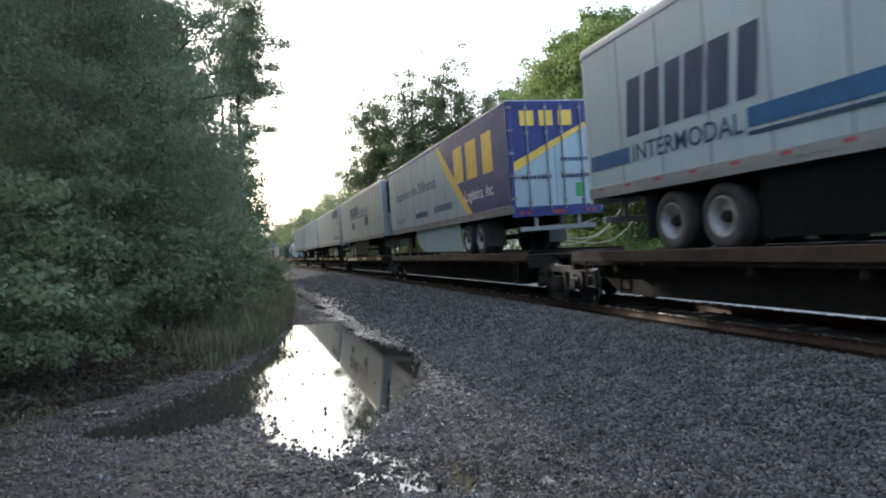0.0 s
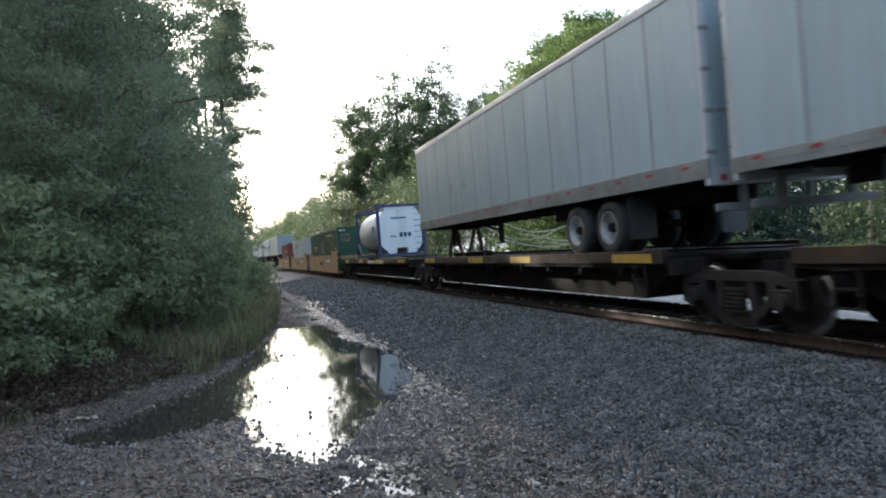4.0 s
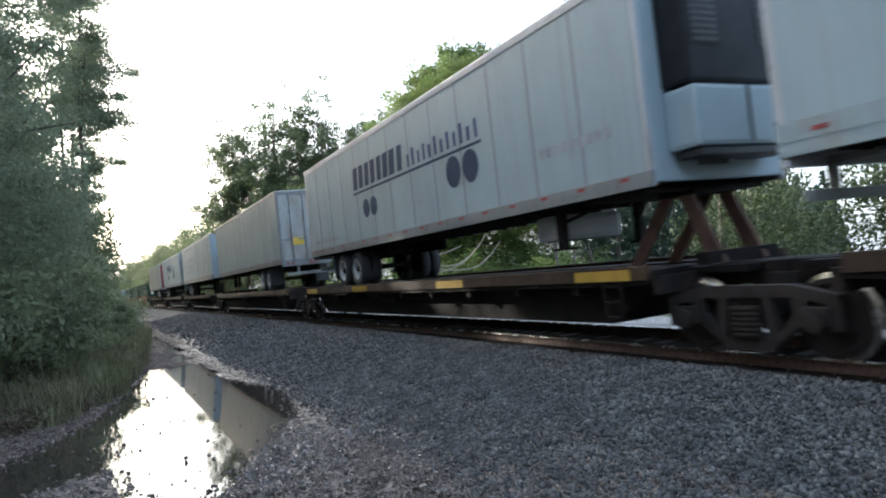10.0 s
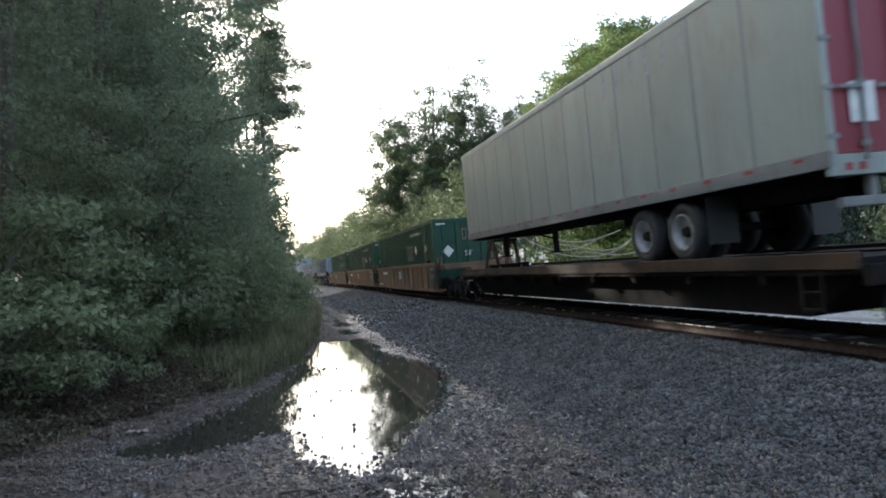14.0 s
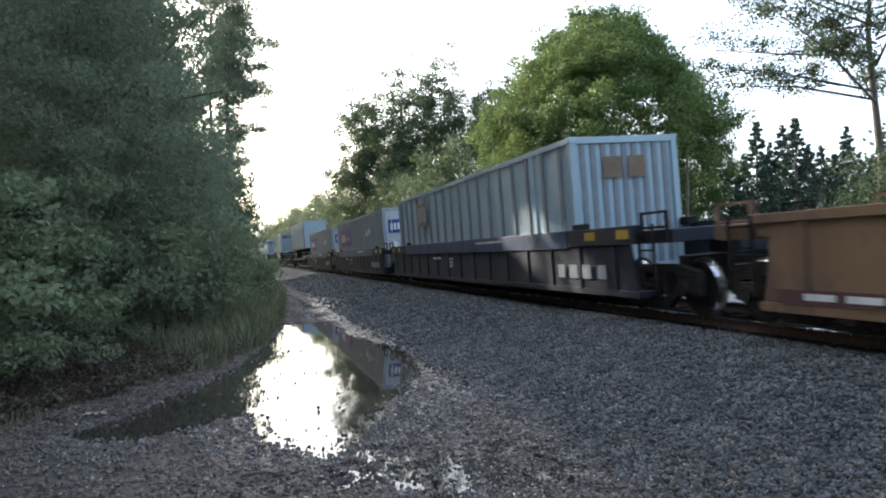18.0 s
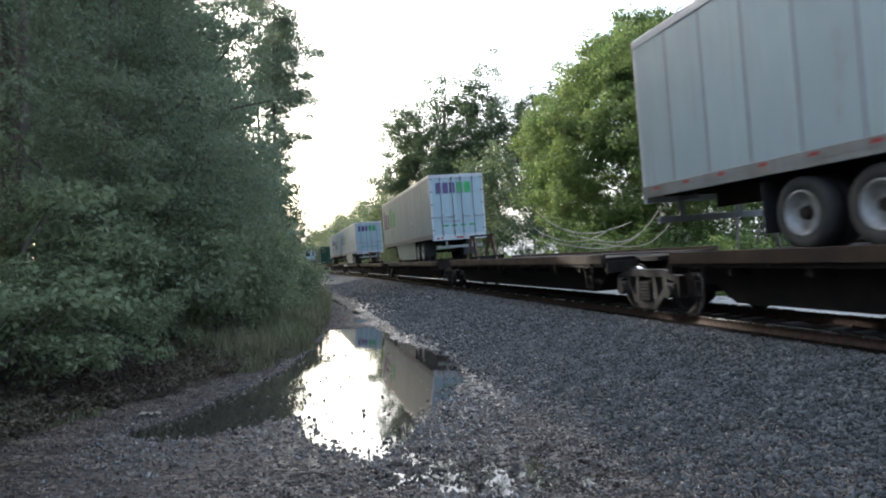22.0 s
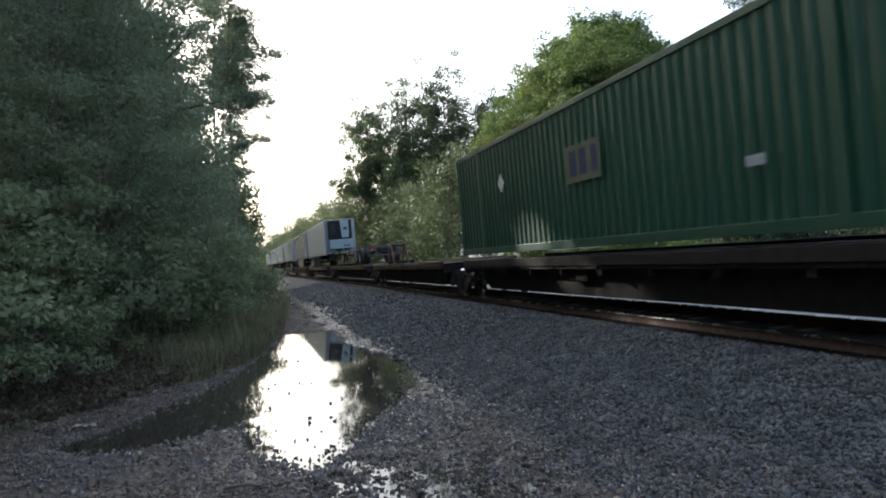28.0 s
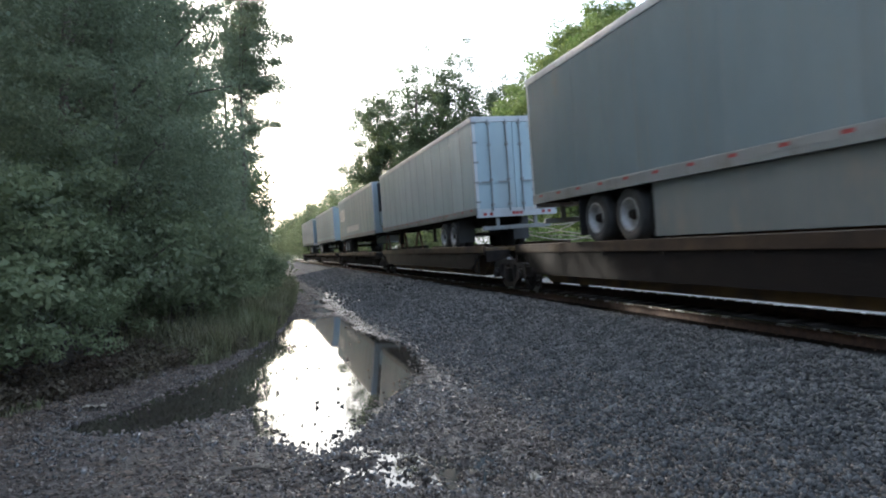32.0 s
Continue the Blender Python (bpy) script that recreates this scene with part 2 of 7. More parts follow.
M["hitch"] = mat("rust_pink_hitch_paint", (0.15, 0.085, 0.062), (0.08, 0.05, 0.04), scale=3, rough=0.75, spec=0.2, bump=0.2, bscale=25)
M["ghost"] = mat("almost_faded_decal", (0.05, 0.062, 0.028), (0.025, 0.05, 0.03), scale=4, rough=0.6)
M["shield"] = mat("brown_gold_badge", (0.14, 0.085, 0.035), (0.1, 0.055, 0.022), rough=0.4)
M["tankframe"] = paint("dark_blue_frame_paint", (0.024, 0.032, 0.085), low=0.6)
M["tank"] = paint("white_tank_cladding", (0.6, 0.64, 0.64), rough=0.65, low=0.6)
M["bark"] = mat("tree_bark", (0.07, 0.055, 0.042), (0.12, 0.1, 0.08), scale=9, rough=0.9, bump=0.6, bscale=18, stretch=(1, 1, 0.25))
M["deadwood"] = mat("bleached_dead_wood", (0.3, 0.26, 0.2), (0.2, 0.17, 0.13), scale=7, rough=0.85, bump=0.3)
M["leaf_dark"] = mat("dark_forest_leaves", (0.122, 0.15, 0.092), (0.2, 0.232, 0.145), scale=0.45, rough=0.6, spec=0.22, rnd=0.2, island=0.3, translucent=0.5, dirt=(0.13, 0.1, 0.07), dirt_scale=0.35, dirt_low=0.6)
M["leaf_mid"] = mat("green_shrub_leaves", (0.135, 0.165, 0.085), (0.205, 0.235, 0.13), scale=0.8, rough=0.6, spec=0.25, rnd=0.25, island=0.32, translucent=0.45)
M["leaf_bush"] = mat("olive_green_leaves", (0.05, 0.07, 0.028), (0.085, 0.11, 0.045), scale=0.6, rough=0.6, rnd=0.2, island=0.3, translucent=0.4)
M["leaf_light"] = mat("yellow_green_leaves", (0.13, 0.165, 0.048), (0.08, 0.122, 0.036), scale=0.35, rough=0.65, spec=0.2, rnd=0.15, island=0.3, translucent=0.34)
M["leaf_con"] = mat("dark_conifer_needles", (0.02, 0.04, 0.024), (0.03, 0.055, 0.03), scale=0.8, rough=0.75, rnd=0.2, island=0.25, translucent=0.15)
M["weed"] = mat("brownish_weeds", (0.1, 0.085, 0.05), (0.08, 0.055, 0.038), scale=1.2, rough=0.7, island=0.5, translucent=0.3)
M["grass"] = mat("rank_grass", (0.14, 0.155, 0.07), (0.19, 0.175, 0.1), scale=0.5, rough=0.6, island=0.4, translucent=0.3)
M["litter"] = mat("dead_leaf_litter", (0.14, 0.098, 0.066), (0.07, 0.05, 0.038), scale=2, rough=0.8, island=0.5)
M["stone"] = mat("grey_ballast_stone", (0.032, 0.0325, 0.0325), (0.086, 0.087, 0.086), scale=3.0, rough=0.75, island=0.72, bump=0.3, bscale=60)
M["wetstone"] = mat("wet_dark_stone", (0.03, 0.029, 0.029), (0.17, 0.165, 0.16), scale=6.0, rough=0.1, island=0.75, bump=0.3, bscale=60)
M["mudstone"] = mat("wet_muddy_stone", (0.048, 0.037, 0.029), (0.145, 0.115, 0.09), scale=3.0, rough=0.33, island=0.75, bump=0.3, bscale=60)
M["tie"] = mat("creosoted_wood", (0.022, 0.016, 0.013), (0.05, 0.036, 0.027), scale=3, rough=0.85, bump=0.5, bscale=25, stretch=(0.3, 3, 3), rnd=0.3)
M["paper"] = mat("crumpled_pale_card", (0.5, 0.45, 0.36), (0.35, 0.31, 0.25), scale=9, rough=0.8)

# ---------------------------------------------------------------- builders
def bx(bm, x0, x1, y0, y1, z0, z1, bevel=0.0):
    if y0 > y1:
        y0, y1 = y1, y0
    if x0 > x1:
        x0, x1 = x1, x0
    v = [bm.verts.new(c) for c in ((x0, y0, z0), (x1, y0, z0), (x1, y1, z0), (x0, y1, z0), (x0, y0, z1), (x1, y0, z1), (x1, y1, z1), (x0, y1, z1))]
    f = [bm.faces.new([v[i] for i in q]) for q in ((0, 3, 2, 1), (4, 5, 6, 7), (0, 1, 5, 4), (1, 2, 6, 5), (2, 3, 7, 6), (3, 0, 4, 7))]
    if bevel:
        es = list({e for q in f for e in q.edges})
        bmesh.ops.bevel(bm, geom=es, offset=bevel, segments=2, affect="EDGES", profile=0.6)
    return bm


def cyl(bm, p, q, r, n=12, r2=None):
    """A closed rod from p to q."""
    p, q = Vector(p), Vector(q)
    r2 = r if r2 is None else r2
    a = (q - p).normalized()
    u = a.orthogonal().normalized()
    w = a.cross(u)
    ra = [bm.verts.new(p + (u * math.cos(2 * math.pi * i / n) + w * math.sin(2 * math.pi * i / n)) * r) for i in range(n)]
    rb = [bm.verts.new(q + (u * math.cos(2 * math.pi * i / n) + w * math.sin(2 * math.pi * i / n)) * r2) for i in range(n)]
    for i in range(n):
        bm.faces.new((ra[i], ra[(i + 1) % n], rb[(i + 1) % n], rb[i]))
    bm.faces.new(ra[::-1])
    bm.faces.new(rb)
    return bm


def prism(bm, pts, x0, x1):
    """A (y, z) outline swept from x0 to x1."""
    a = [bm.verts.new((x0, y, z)) for y, z in pts]
    b = [bm.verts.new((x1, y, z)) for y, z in pts]
    n = len(pts)
    bm.faces.new(a)
    bm.faces.new(b[::-1])
    for i in range(n):
        bm.faces.new((a[i], b[i], b[(i + 1) % n], a[(i + 1) % n]))
    return bm


def B():
    return bmesh.new()


def mesh_of(name, bm, material, smooth=False):
    bmesh.ops.recalc_face_normals(bm, faces=bm.faces)
    me = bpy.data.meshes.new(name)
    bm.to_mesh(me)
    bm.free()
    me.materials.append(material)
    if smooth:
        me.polygons.foreach_set("use_smooth", [True] * len(me.polygons))
    return me


def part(name, bm, material, parent, label="", smooth=False):
    ob = new(name, mesh_of(name, bm, material, smooth))
    ob.parent = parent
    if label:
        tagged(ob, label)
    return ob


def again(ob, parent, m):
    """One more of a part, on the same mesh."""
    o = new(ob.name.split(".")[0], ob.data)
    o.parent = parent
    o.matrix_basis = m
    for c in ob.children:
        again(c, o, c.matrix_basis.copy())
    return o


def shared(name, me, parent, m, label=""):
    o = new(name, me)
    o.parent = parent
    o.matrix_basis = m
    if label:
        tagged(o, label)
    return o


def raw(name, verts, faces, material, smooth=False):
    me = bpy.data.meshes.new(name)
    verts = np.asarray(verts, dtype=np.float32)
    faces = np.asarray(faces, dtype=np.int32)
    k = faces.shape[1]
    me.vertices.add(len(verts))
    me.vertices.foreach_set("co", verts.ravel())
    me.loops.add(faces.size)
    me.loops.foreach_set("vertex_index", faces.ravel())
    me.polygons.add(len(faces))
    me.polygons.foreach_set("loop_start", np.arange(0, faces.size, k, dtype=np.int32))
    me.polygons.foreach_set("loop_total", np.full(len(faces), k, dtype=np.int32))
    if smooth:
        me.polygons.foreach_set("use_smooth", np.ones(len(faces), dtype=bool))
    me.update(calc_edges=True)
    me.validate()
    me.materials.append(material)
    return me


def thing(name, label, category, group="", kind=""):
    return tagged(new(name), label, category, group, kind)


def lettering(word, size, material, parent, m, label="", shear=0.0, width=None):
    """Flat lettering in the built-in font. Its pose m puts its x along the line and its y up."""
    cu = bpy.data.curves.new("lettering", "FONT")
    cu.body, cu.size, cu.shear, cu.align_x, cu.resolution_u = word, size, shear, "CENTER", 3
    cu.offset = size * 0.008
    t = bpy.data.objects.new("lettering", cu)
    me = bpy.data.meshes.new_from_object(t)
    bpy.data.objects.remove(t)
    me.materials.clear()
    me.materials.append(material)
    if width:
        xs = [v.co.x for v in me.vertices]
        k = width / (max(xs) - min(xs))
        for v in me.vertices:
            v.co.x *= k
    o = new("lettering", me)
    o.parent = parent
    o.matrix_basis = m
    if label:
        tagged(o, label)
    return o


def bars(parent, material, y0, y1, z, h, n, side_x, slant=0.0, rise=0.0, fill=0.72, name="marking", label="", seed=1, heights=None):
    """A row of n plain upright bars on the side that faces the road (x = side_x), from y0 to y1, standing on z."""
    r = random.Random(seed)
    bm = B()
    w = (y1 - y0) / n
    for i in range(n):
        a = y0 + i * w
        b = a + w * fill * r.uniform(0.85, 1.1)
        hh = h * (heights[i % len(heights)] if heights else 1.0)
        zz = z + rise * i / n
        q = [(a, zz), (b, zz), (b + slant * hh, zz + hh), (a + slant * hh, zz + hh)]
        bm.faces.new([bm.verts.new((side_x, y, c)) for y, c in q])
        if h >= 0.15:                  # large bars are pieces of their own
            part(name, bm, material, parent, label)
            bm = B()
    if h < 0.15:
        part(name, bm, material, parent, label)


def end_bars(parent, material, x0, x1, z, h, n, y, fill=0.72, name="marking", label=""):
    bm = B()
    w = (x1 - x0) / n
    for i in range(n):
        a, b = x0 + i * w, x0 + i * w + w * fill
        bm.faces.new([bm.verts.new(c) for c in ((a, y, z), (b, y, z), (b, y, z + h), (a, y, z + h))])
        if h >= 0.15:
            part(name, bm, material, parent, label)
            bm = B()
    if h < 0.15:
        part(name, bm, material, parent, label)


# pose of writing on the side that faces the road (x = -k) and on the end that leads (y = -k)
def on_side(x, y, z, rise=0.0):
    return Matrix(((0, 0, -1, x), (-1, 0, 0, y), (0, 1, 0, z), (0, 0, 0, 1))) @ pose(0, 0, 0, 0, 0, rise)


def on_lead(x, y, z):
    return Matrix(((1, 0, 0, x), (0, 0, -1, y), (0, 1, 0, z), (0, 0, 0, 1)))


# ---------------------------------------------------------------- the line of the track
RAIL_Z, CANT, SPEED = 0.985, 4.3, 19.5     # the curve is banked towards the road
LIFT = 0.25                                # car bodies ride this much over their drawing zero, the bogies do not


def track_x(y):
    return 7.9 - 0.055 * y - (0.00012 * y * y if y > 0 else 0.0)


def track_pose(y):
    turn = math.degrees(math.atan(0.055 + (0.00024 * y if y > 0 else 0.0)))
    return pose(track_x(y), y, RAIL_Z, 0, 0, turn) @ pose(0, 0, 0, 0, -CANT, 0)


MOVERS = []


def rides(ob, start):
    """ob rides the track; at the start of the clip its middle is at y = start."""
    ob.matrix_basis = track_pose(start) @ pose(0, 0, LIFT)
    MOVERS.append((ob, start))
    return ob

# ---------------------------------------------------------------- ground
PUDDLE = [(-2.46, 7.93), (-1.94, 8.89), (-1.29, 11.26), (-0.9, 13.12), (-0.47, 16.14), (-0.2, 20.25), (1.23, 20.86), (1.63, 16.26), (2.56, 13.55), (2.15, 11.18),
          (1.76, 9.75), (1.17, 8.23), (0.7, 6.92), (0.43, 6.43), (0.15, 6.37), (-0.15, 7.1), (-0.41, 7.27), (-0.57, 8.45), (-1.18, 7.83), (-1.84, 7.47)]
BANK = [(-60.0, -4.5), (-6.0, -4.5), (2.0, -4.2), (8.2, -3.16), (9.85, -2.43), (10.9, -1.89), (12.5, -1.24), (15.4, -0.57), (21.4, -0.21), (35.6, -0.21), (71.0, -1.6), (140.0, -8.0), (260.0, -22.0), (700.0, -110.0)]


def track_xa(y):
    return 7.9 - 0.055 * y - np.where(y > 0, 0.00012 * y * y, 0.0)


def bank_x(y):
    return np.interp(y, [b[0] for b in BANK], [b[1] for b in BANK])


def poly_dist(px, py, poly):
    """Signed distance to a polygon, negative inside."""
    best = np.full(px.shape, 1e9)
    inside = np.zeros(px.shape, dtype=bool)
    n = len(poly)
    for i in range(n):
        (ax, ay), (bx_, by) = poly[i], poly[(i + 1) % n]
        dx, dy = bx_ - ax, by - ay
        u = np.clip(((px - ax) * dx + (py - ay) * dy) / (dx * dx + dy * dy), 0, 1)
        best = np.minimum(best, np.hypot(px - ax - u * dx, py - ay - u * dy))
        cross = ((ay > py) != (by > py)) & (px < (bx_ - ax) * (py - ay) / (by - ay + 1e-12) + ax)
        inside ^= cross
    return np.where(inside, -best, best)


def wave_noise(x, y, f, seed, octaves=4):
    """A cheap smooth noise from turned sine waves."""
    r = np.random.RandomState(seed)
    out = np.zeros_like(x)
    amp = 1.0
    for _ in range(octaves):
        for _ in range(3):
            a, p = r.uniform(0, 2 * np.pi), r.uniform(0, 2 * np.pi)
            k = f * r.uniform(0.8, 1.25)
            out += amp / 3 * np.sin(k * (x * np.cos(a) + y * np.sin(a)) + p + 1.3 * np.sin(k * 0.7 * (x * np.sin(a) - y * np.cos(a)) + p))
        f, amp = f * 2.1, amp * 0.55
    return out


def smooth(a, b, x):
    u = np.clip((x - a) / (b - a), 0, 1)
    return u * u * (3 - 2 * u)


def ground_z(x, y):
    x, y = np.asarray(x, float), np.asarray(y, float)
    o = track_xa(y) - x                       # offset from the track towards the road
    near = np.exp(-((y - 12) / 60.0) ** 2)
    toe = 4.3 + 0.35 * np.sin(y * 0.21) + smooth(16, 30, y) * 0.5
    bal = np.interp(o, [-2.3, -1.0, 0, 1.1, 1.6, 2.3], [0.84, 0.875, 0.825, 0.762, 0.72, 0.6])
    slope = 0.6 - 0.56 * np.clip((np.abs(o) - 2.3) / (toe - 2.3), 0, 1) ** 0.9
    emb = np.where(np.abs(o) < 2.3, bal, slope)
    road = 0.045 + 0.018 * wave_noise(x, y, 2.2, 3)
    left = bank_x(y) - x
    road = road + 0.5 * smooth(-0.1, 3.5, left) + 0.03 * smooth(-0.5, 0.6, left) * wave_noise(x, y, 3.0, 5)
    d = poly_dist(x, y, PUDDLE) + 0.12 * wave_noise(x, y, 3.2, 9) + 0.05 * wave_noise(x, y, 11.0, 14)
    pool = -0.07 + 0.07 * smooth(-0.5, 0.0, d)
    road = np.where(d < 0, np.minimum(pool, road), road * smooth(-0.05, 0.7, d) + 0.012 * (1 - smooth(-0.05, 0.7, d)) + 0.016 * wave_noise(x, y, 9.0, 11) * smooth(0, 0.2, d))
    # small pools and the wet rut along the toe of the ballast
    for cx, cy, rad, dep in ((0.6, 6.0, 0.24, 0.056), (0.95, 5.75, 0.3, 0.062), (1.25, 5.55, 0.28, 0.06), (1.15, 6.25, 0.26, 0.056), (1.55, 5.9, 0.28, 0.056), (1.9, 6.2, 0.24, 0.05), (0.3, 5.7, 0.2, 0.05), (2.2, 5.6, 0.26, 0.05), (1.7, 5.4, 0.26, 0.052), (0.85, 6.55, 0.2, 0.05)):
        road = road - 1.2 * dep * np.exp(-((x - cx) ** 2 + (y - cy) ** 2) / rad ** 2) * (1 + 1.1 * wave_noise(x, y, 17.0, 4))
    rut = np.interp(y, [20.0, 27.2, 38.6, 72.6, 120], [0.9, 0.71, 0.08, -1.76, -5])
    road = road - 0.062 * np.exp(-((x - rut) / 0.42) ** 2) * smooth(20, 23, y) * (1 - smooth(70, 90, y)) * (1 + 0.7 * wave_noise(x, y, 1.6, 8))
    right = np.where(o < -2.3, np.interp(-o, [2.3, 6.5, 10.0], [0.84, 0.78, 0.35]) + 0.08 * wave_noise(x, y, 0.35, 21) * near * smooth(5, 10, -o), emb)
    z = np.where(o > 0, np.maximum(road, np.where(o < toe + 0.4, emb, -1.0)), right)
    return z


def axis_steps(lo, a, b, hi, step, grow):
    mid = list(np.arange(a, b, step))
    up, s = [b], step
    while up[-1] < hi:
        s *= grow
        up.append(up[-1] + s)
    dn, s = [a], step
    while dn[-1] > lo:
        s *= grow
        dn.append(dn[-1] - s)
    return np.array(dn[:0:-1] + mid + up)


def ground_material():
    m = bpy.data.materials.new("mud_gravel_and_litter")
    m.use_nodes = True
    nt = m.node_tree
    N, L = nt.nodes, nt.links
    p = N["Principled BSDF"]
    tc = N.new("ShaderNodeTexCoord")
    def nz(scale, detail=6, rough=0.65):
        n = N.new("ShaderNodeTexNoise")
        n.inputs["Scale"].default_value, n.inputs["Detail"].default_value, n.inputs["Roughness"].default_value = scale, detail, rough
        L.new(tc.outputs["Object"], n.inputs["Vector"])
        return n.outputs[0]
    def rmap(src, a, b, c=0.0, d=1.0):
        r = N.new("ShaderNodeMapRange")
        for k, v in (("From Min", a), ("From Max", b), ("To Min", c), ("To Max", d)):
            r.inputs[k].default_value = v
        L.new(src, r.inputs["Value"])
        return r.outputs["Result"]
    def mix(fac, a, b):
        x = N.new("ShaderNodeMix")
        x.data_type = "RGBA"
        for s, v in ((x.inputs[6], a), (x.inputs[7], b)):
            if isinstance(v, tuple):
                s.default_value = (*v, 1)
            else:
                L.new(v, s)
        L.new(fac, x.inputs[0])
        return x.outputs[2]
    def mixf(fac, a, b):
        x = N.new("ShaderNodeMix")
        x.data_type = "FLOAT"
        for s, v in ((x.inputs[2], a), (x.inputs[3], b)):
            if isinstance(v, float):
                s.default_value = v
            else:
                L.new(v, s)
        L.new(fac, x.inputs[0])
        return x.outputs[0]
    def attr(name):
        a = N.new("ShaderNodeAttribute")
        a.attribute_name = name
        return a.outputs["Fac"]
    vor = N.new("ShaderNodeTexVoronoi")
    vor.inputs["Scale"].default_value = 21.0
    L.new(tc.outputs["Object"], vor.inputs["Vector"])
    stone = mix(rmap(vor.outputs["Color"], 0.1, 0.9), (0.024, 0.0245, 0.025), (0.085, 0.087, 0.088))
    mud = mix(rmap(nz(2.5), 0.35, 0.65), (0.042, 0.032, 0.026), (0.072, 0.056, 0.045))
    mud = mix(rmap(nz(34.0), 0.48, 0.72), mud, (0.115, 0.095, 0.078))
    lit = mix(rmap(nz(16.0), 0.4, 0.65), (0.03, 0.024, 0.02), (0.075, 0.054, 0.04))
    far = mix(rmap(nz(0.4), 0.4, 0.6), (0.05, 0.07, 0.025), (0.09, 0.085, 0.04))
    c = mix(attr("zone_ballast"), mud, stone)
    c = mix(attr("zone_litter"), c, lit)
    c = mix(attr("zone_pale"), c, mix(rmap(nz(14.0), 0.4, 0.65), (0.13, 0.13, 0.127), (0.2, 0.195, 0.185)))
    c = mix(attr("zone_grass"), c, far)
    # strip along the rails: fouled dirt, with the train's shade put into the colour
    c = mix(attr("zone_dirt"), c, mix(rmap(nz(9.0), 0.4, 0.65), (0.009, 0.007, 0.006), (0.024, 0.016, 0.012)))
    L.new(c, p.inputs["Base Color"])
    wet = rmap(nz(5.0), 0.35, 0.6, 0.1, 0.5)
    r = mixf(attr("zone_ballast"), wet, 0.85)
    r = mixf(attr("zone_litter"), r, 0.85)
    r = mixf(attr("zone_grass"), r, 0.9)
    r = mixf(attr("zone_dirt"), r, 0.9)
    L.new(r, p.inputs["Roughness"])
    # specular cut in the same strip to keep its painted shade dark
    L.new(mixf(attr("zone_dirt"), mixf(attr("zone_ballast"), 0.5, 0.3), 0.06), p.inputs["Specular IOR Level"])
    hgt = N.new("ShaderNodeMath")
    hgt.operation = "MULTIPLY_ADD"
    hgt.inputs[1].default_value = 0.8
    L.new(nz(26.0, 8, 0.75), hgt.inputs[0])
    L.new(vor.outputs["Distance"], hgt.inputs[2])
    b = N.new("ShaderNodeBump")
    b.inputs["Strength"].default_value, b.inputs["Distance"].default_value = 0.9, 0.03
    L.new(hgt.outputs[0], b.inputs["Height"])
    L.new(b.outputs[0], p.inputs["Normal"])
    return m


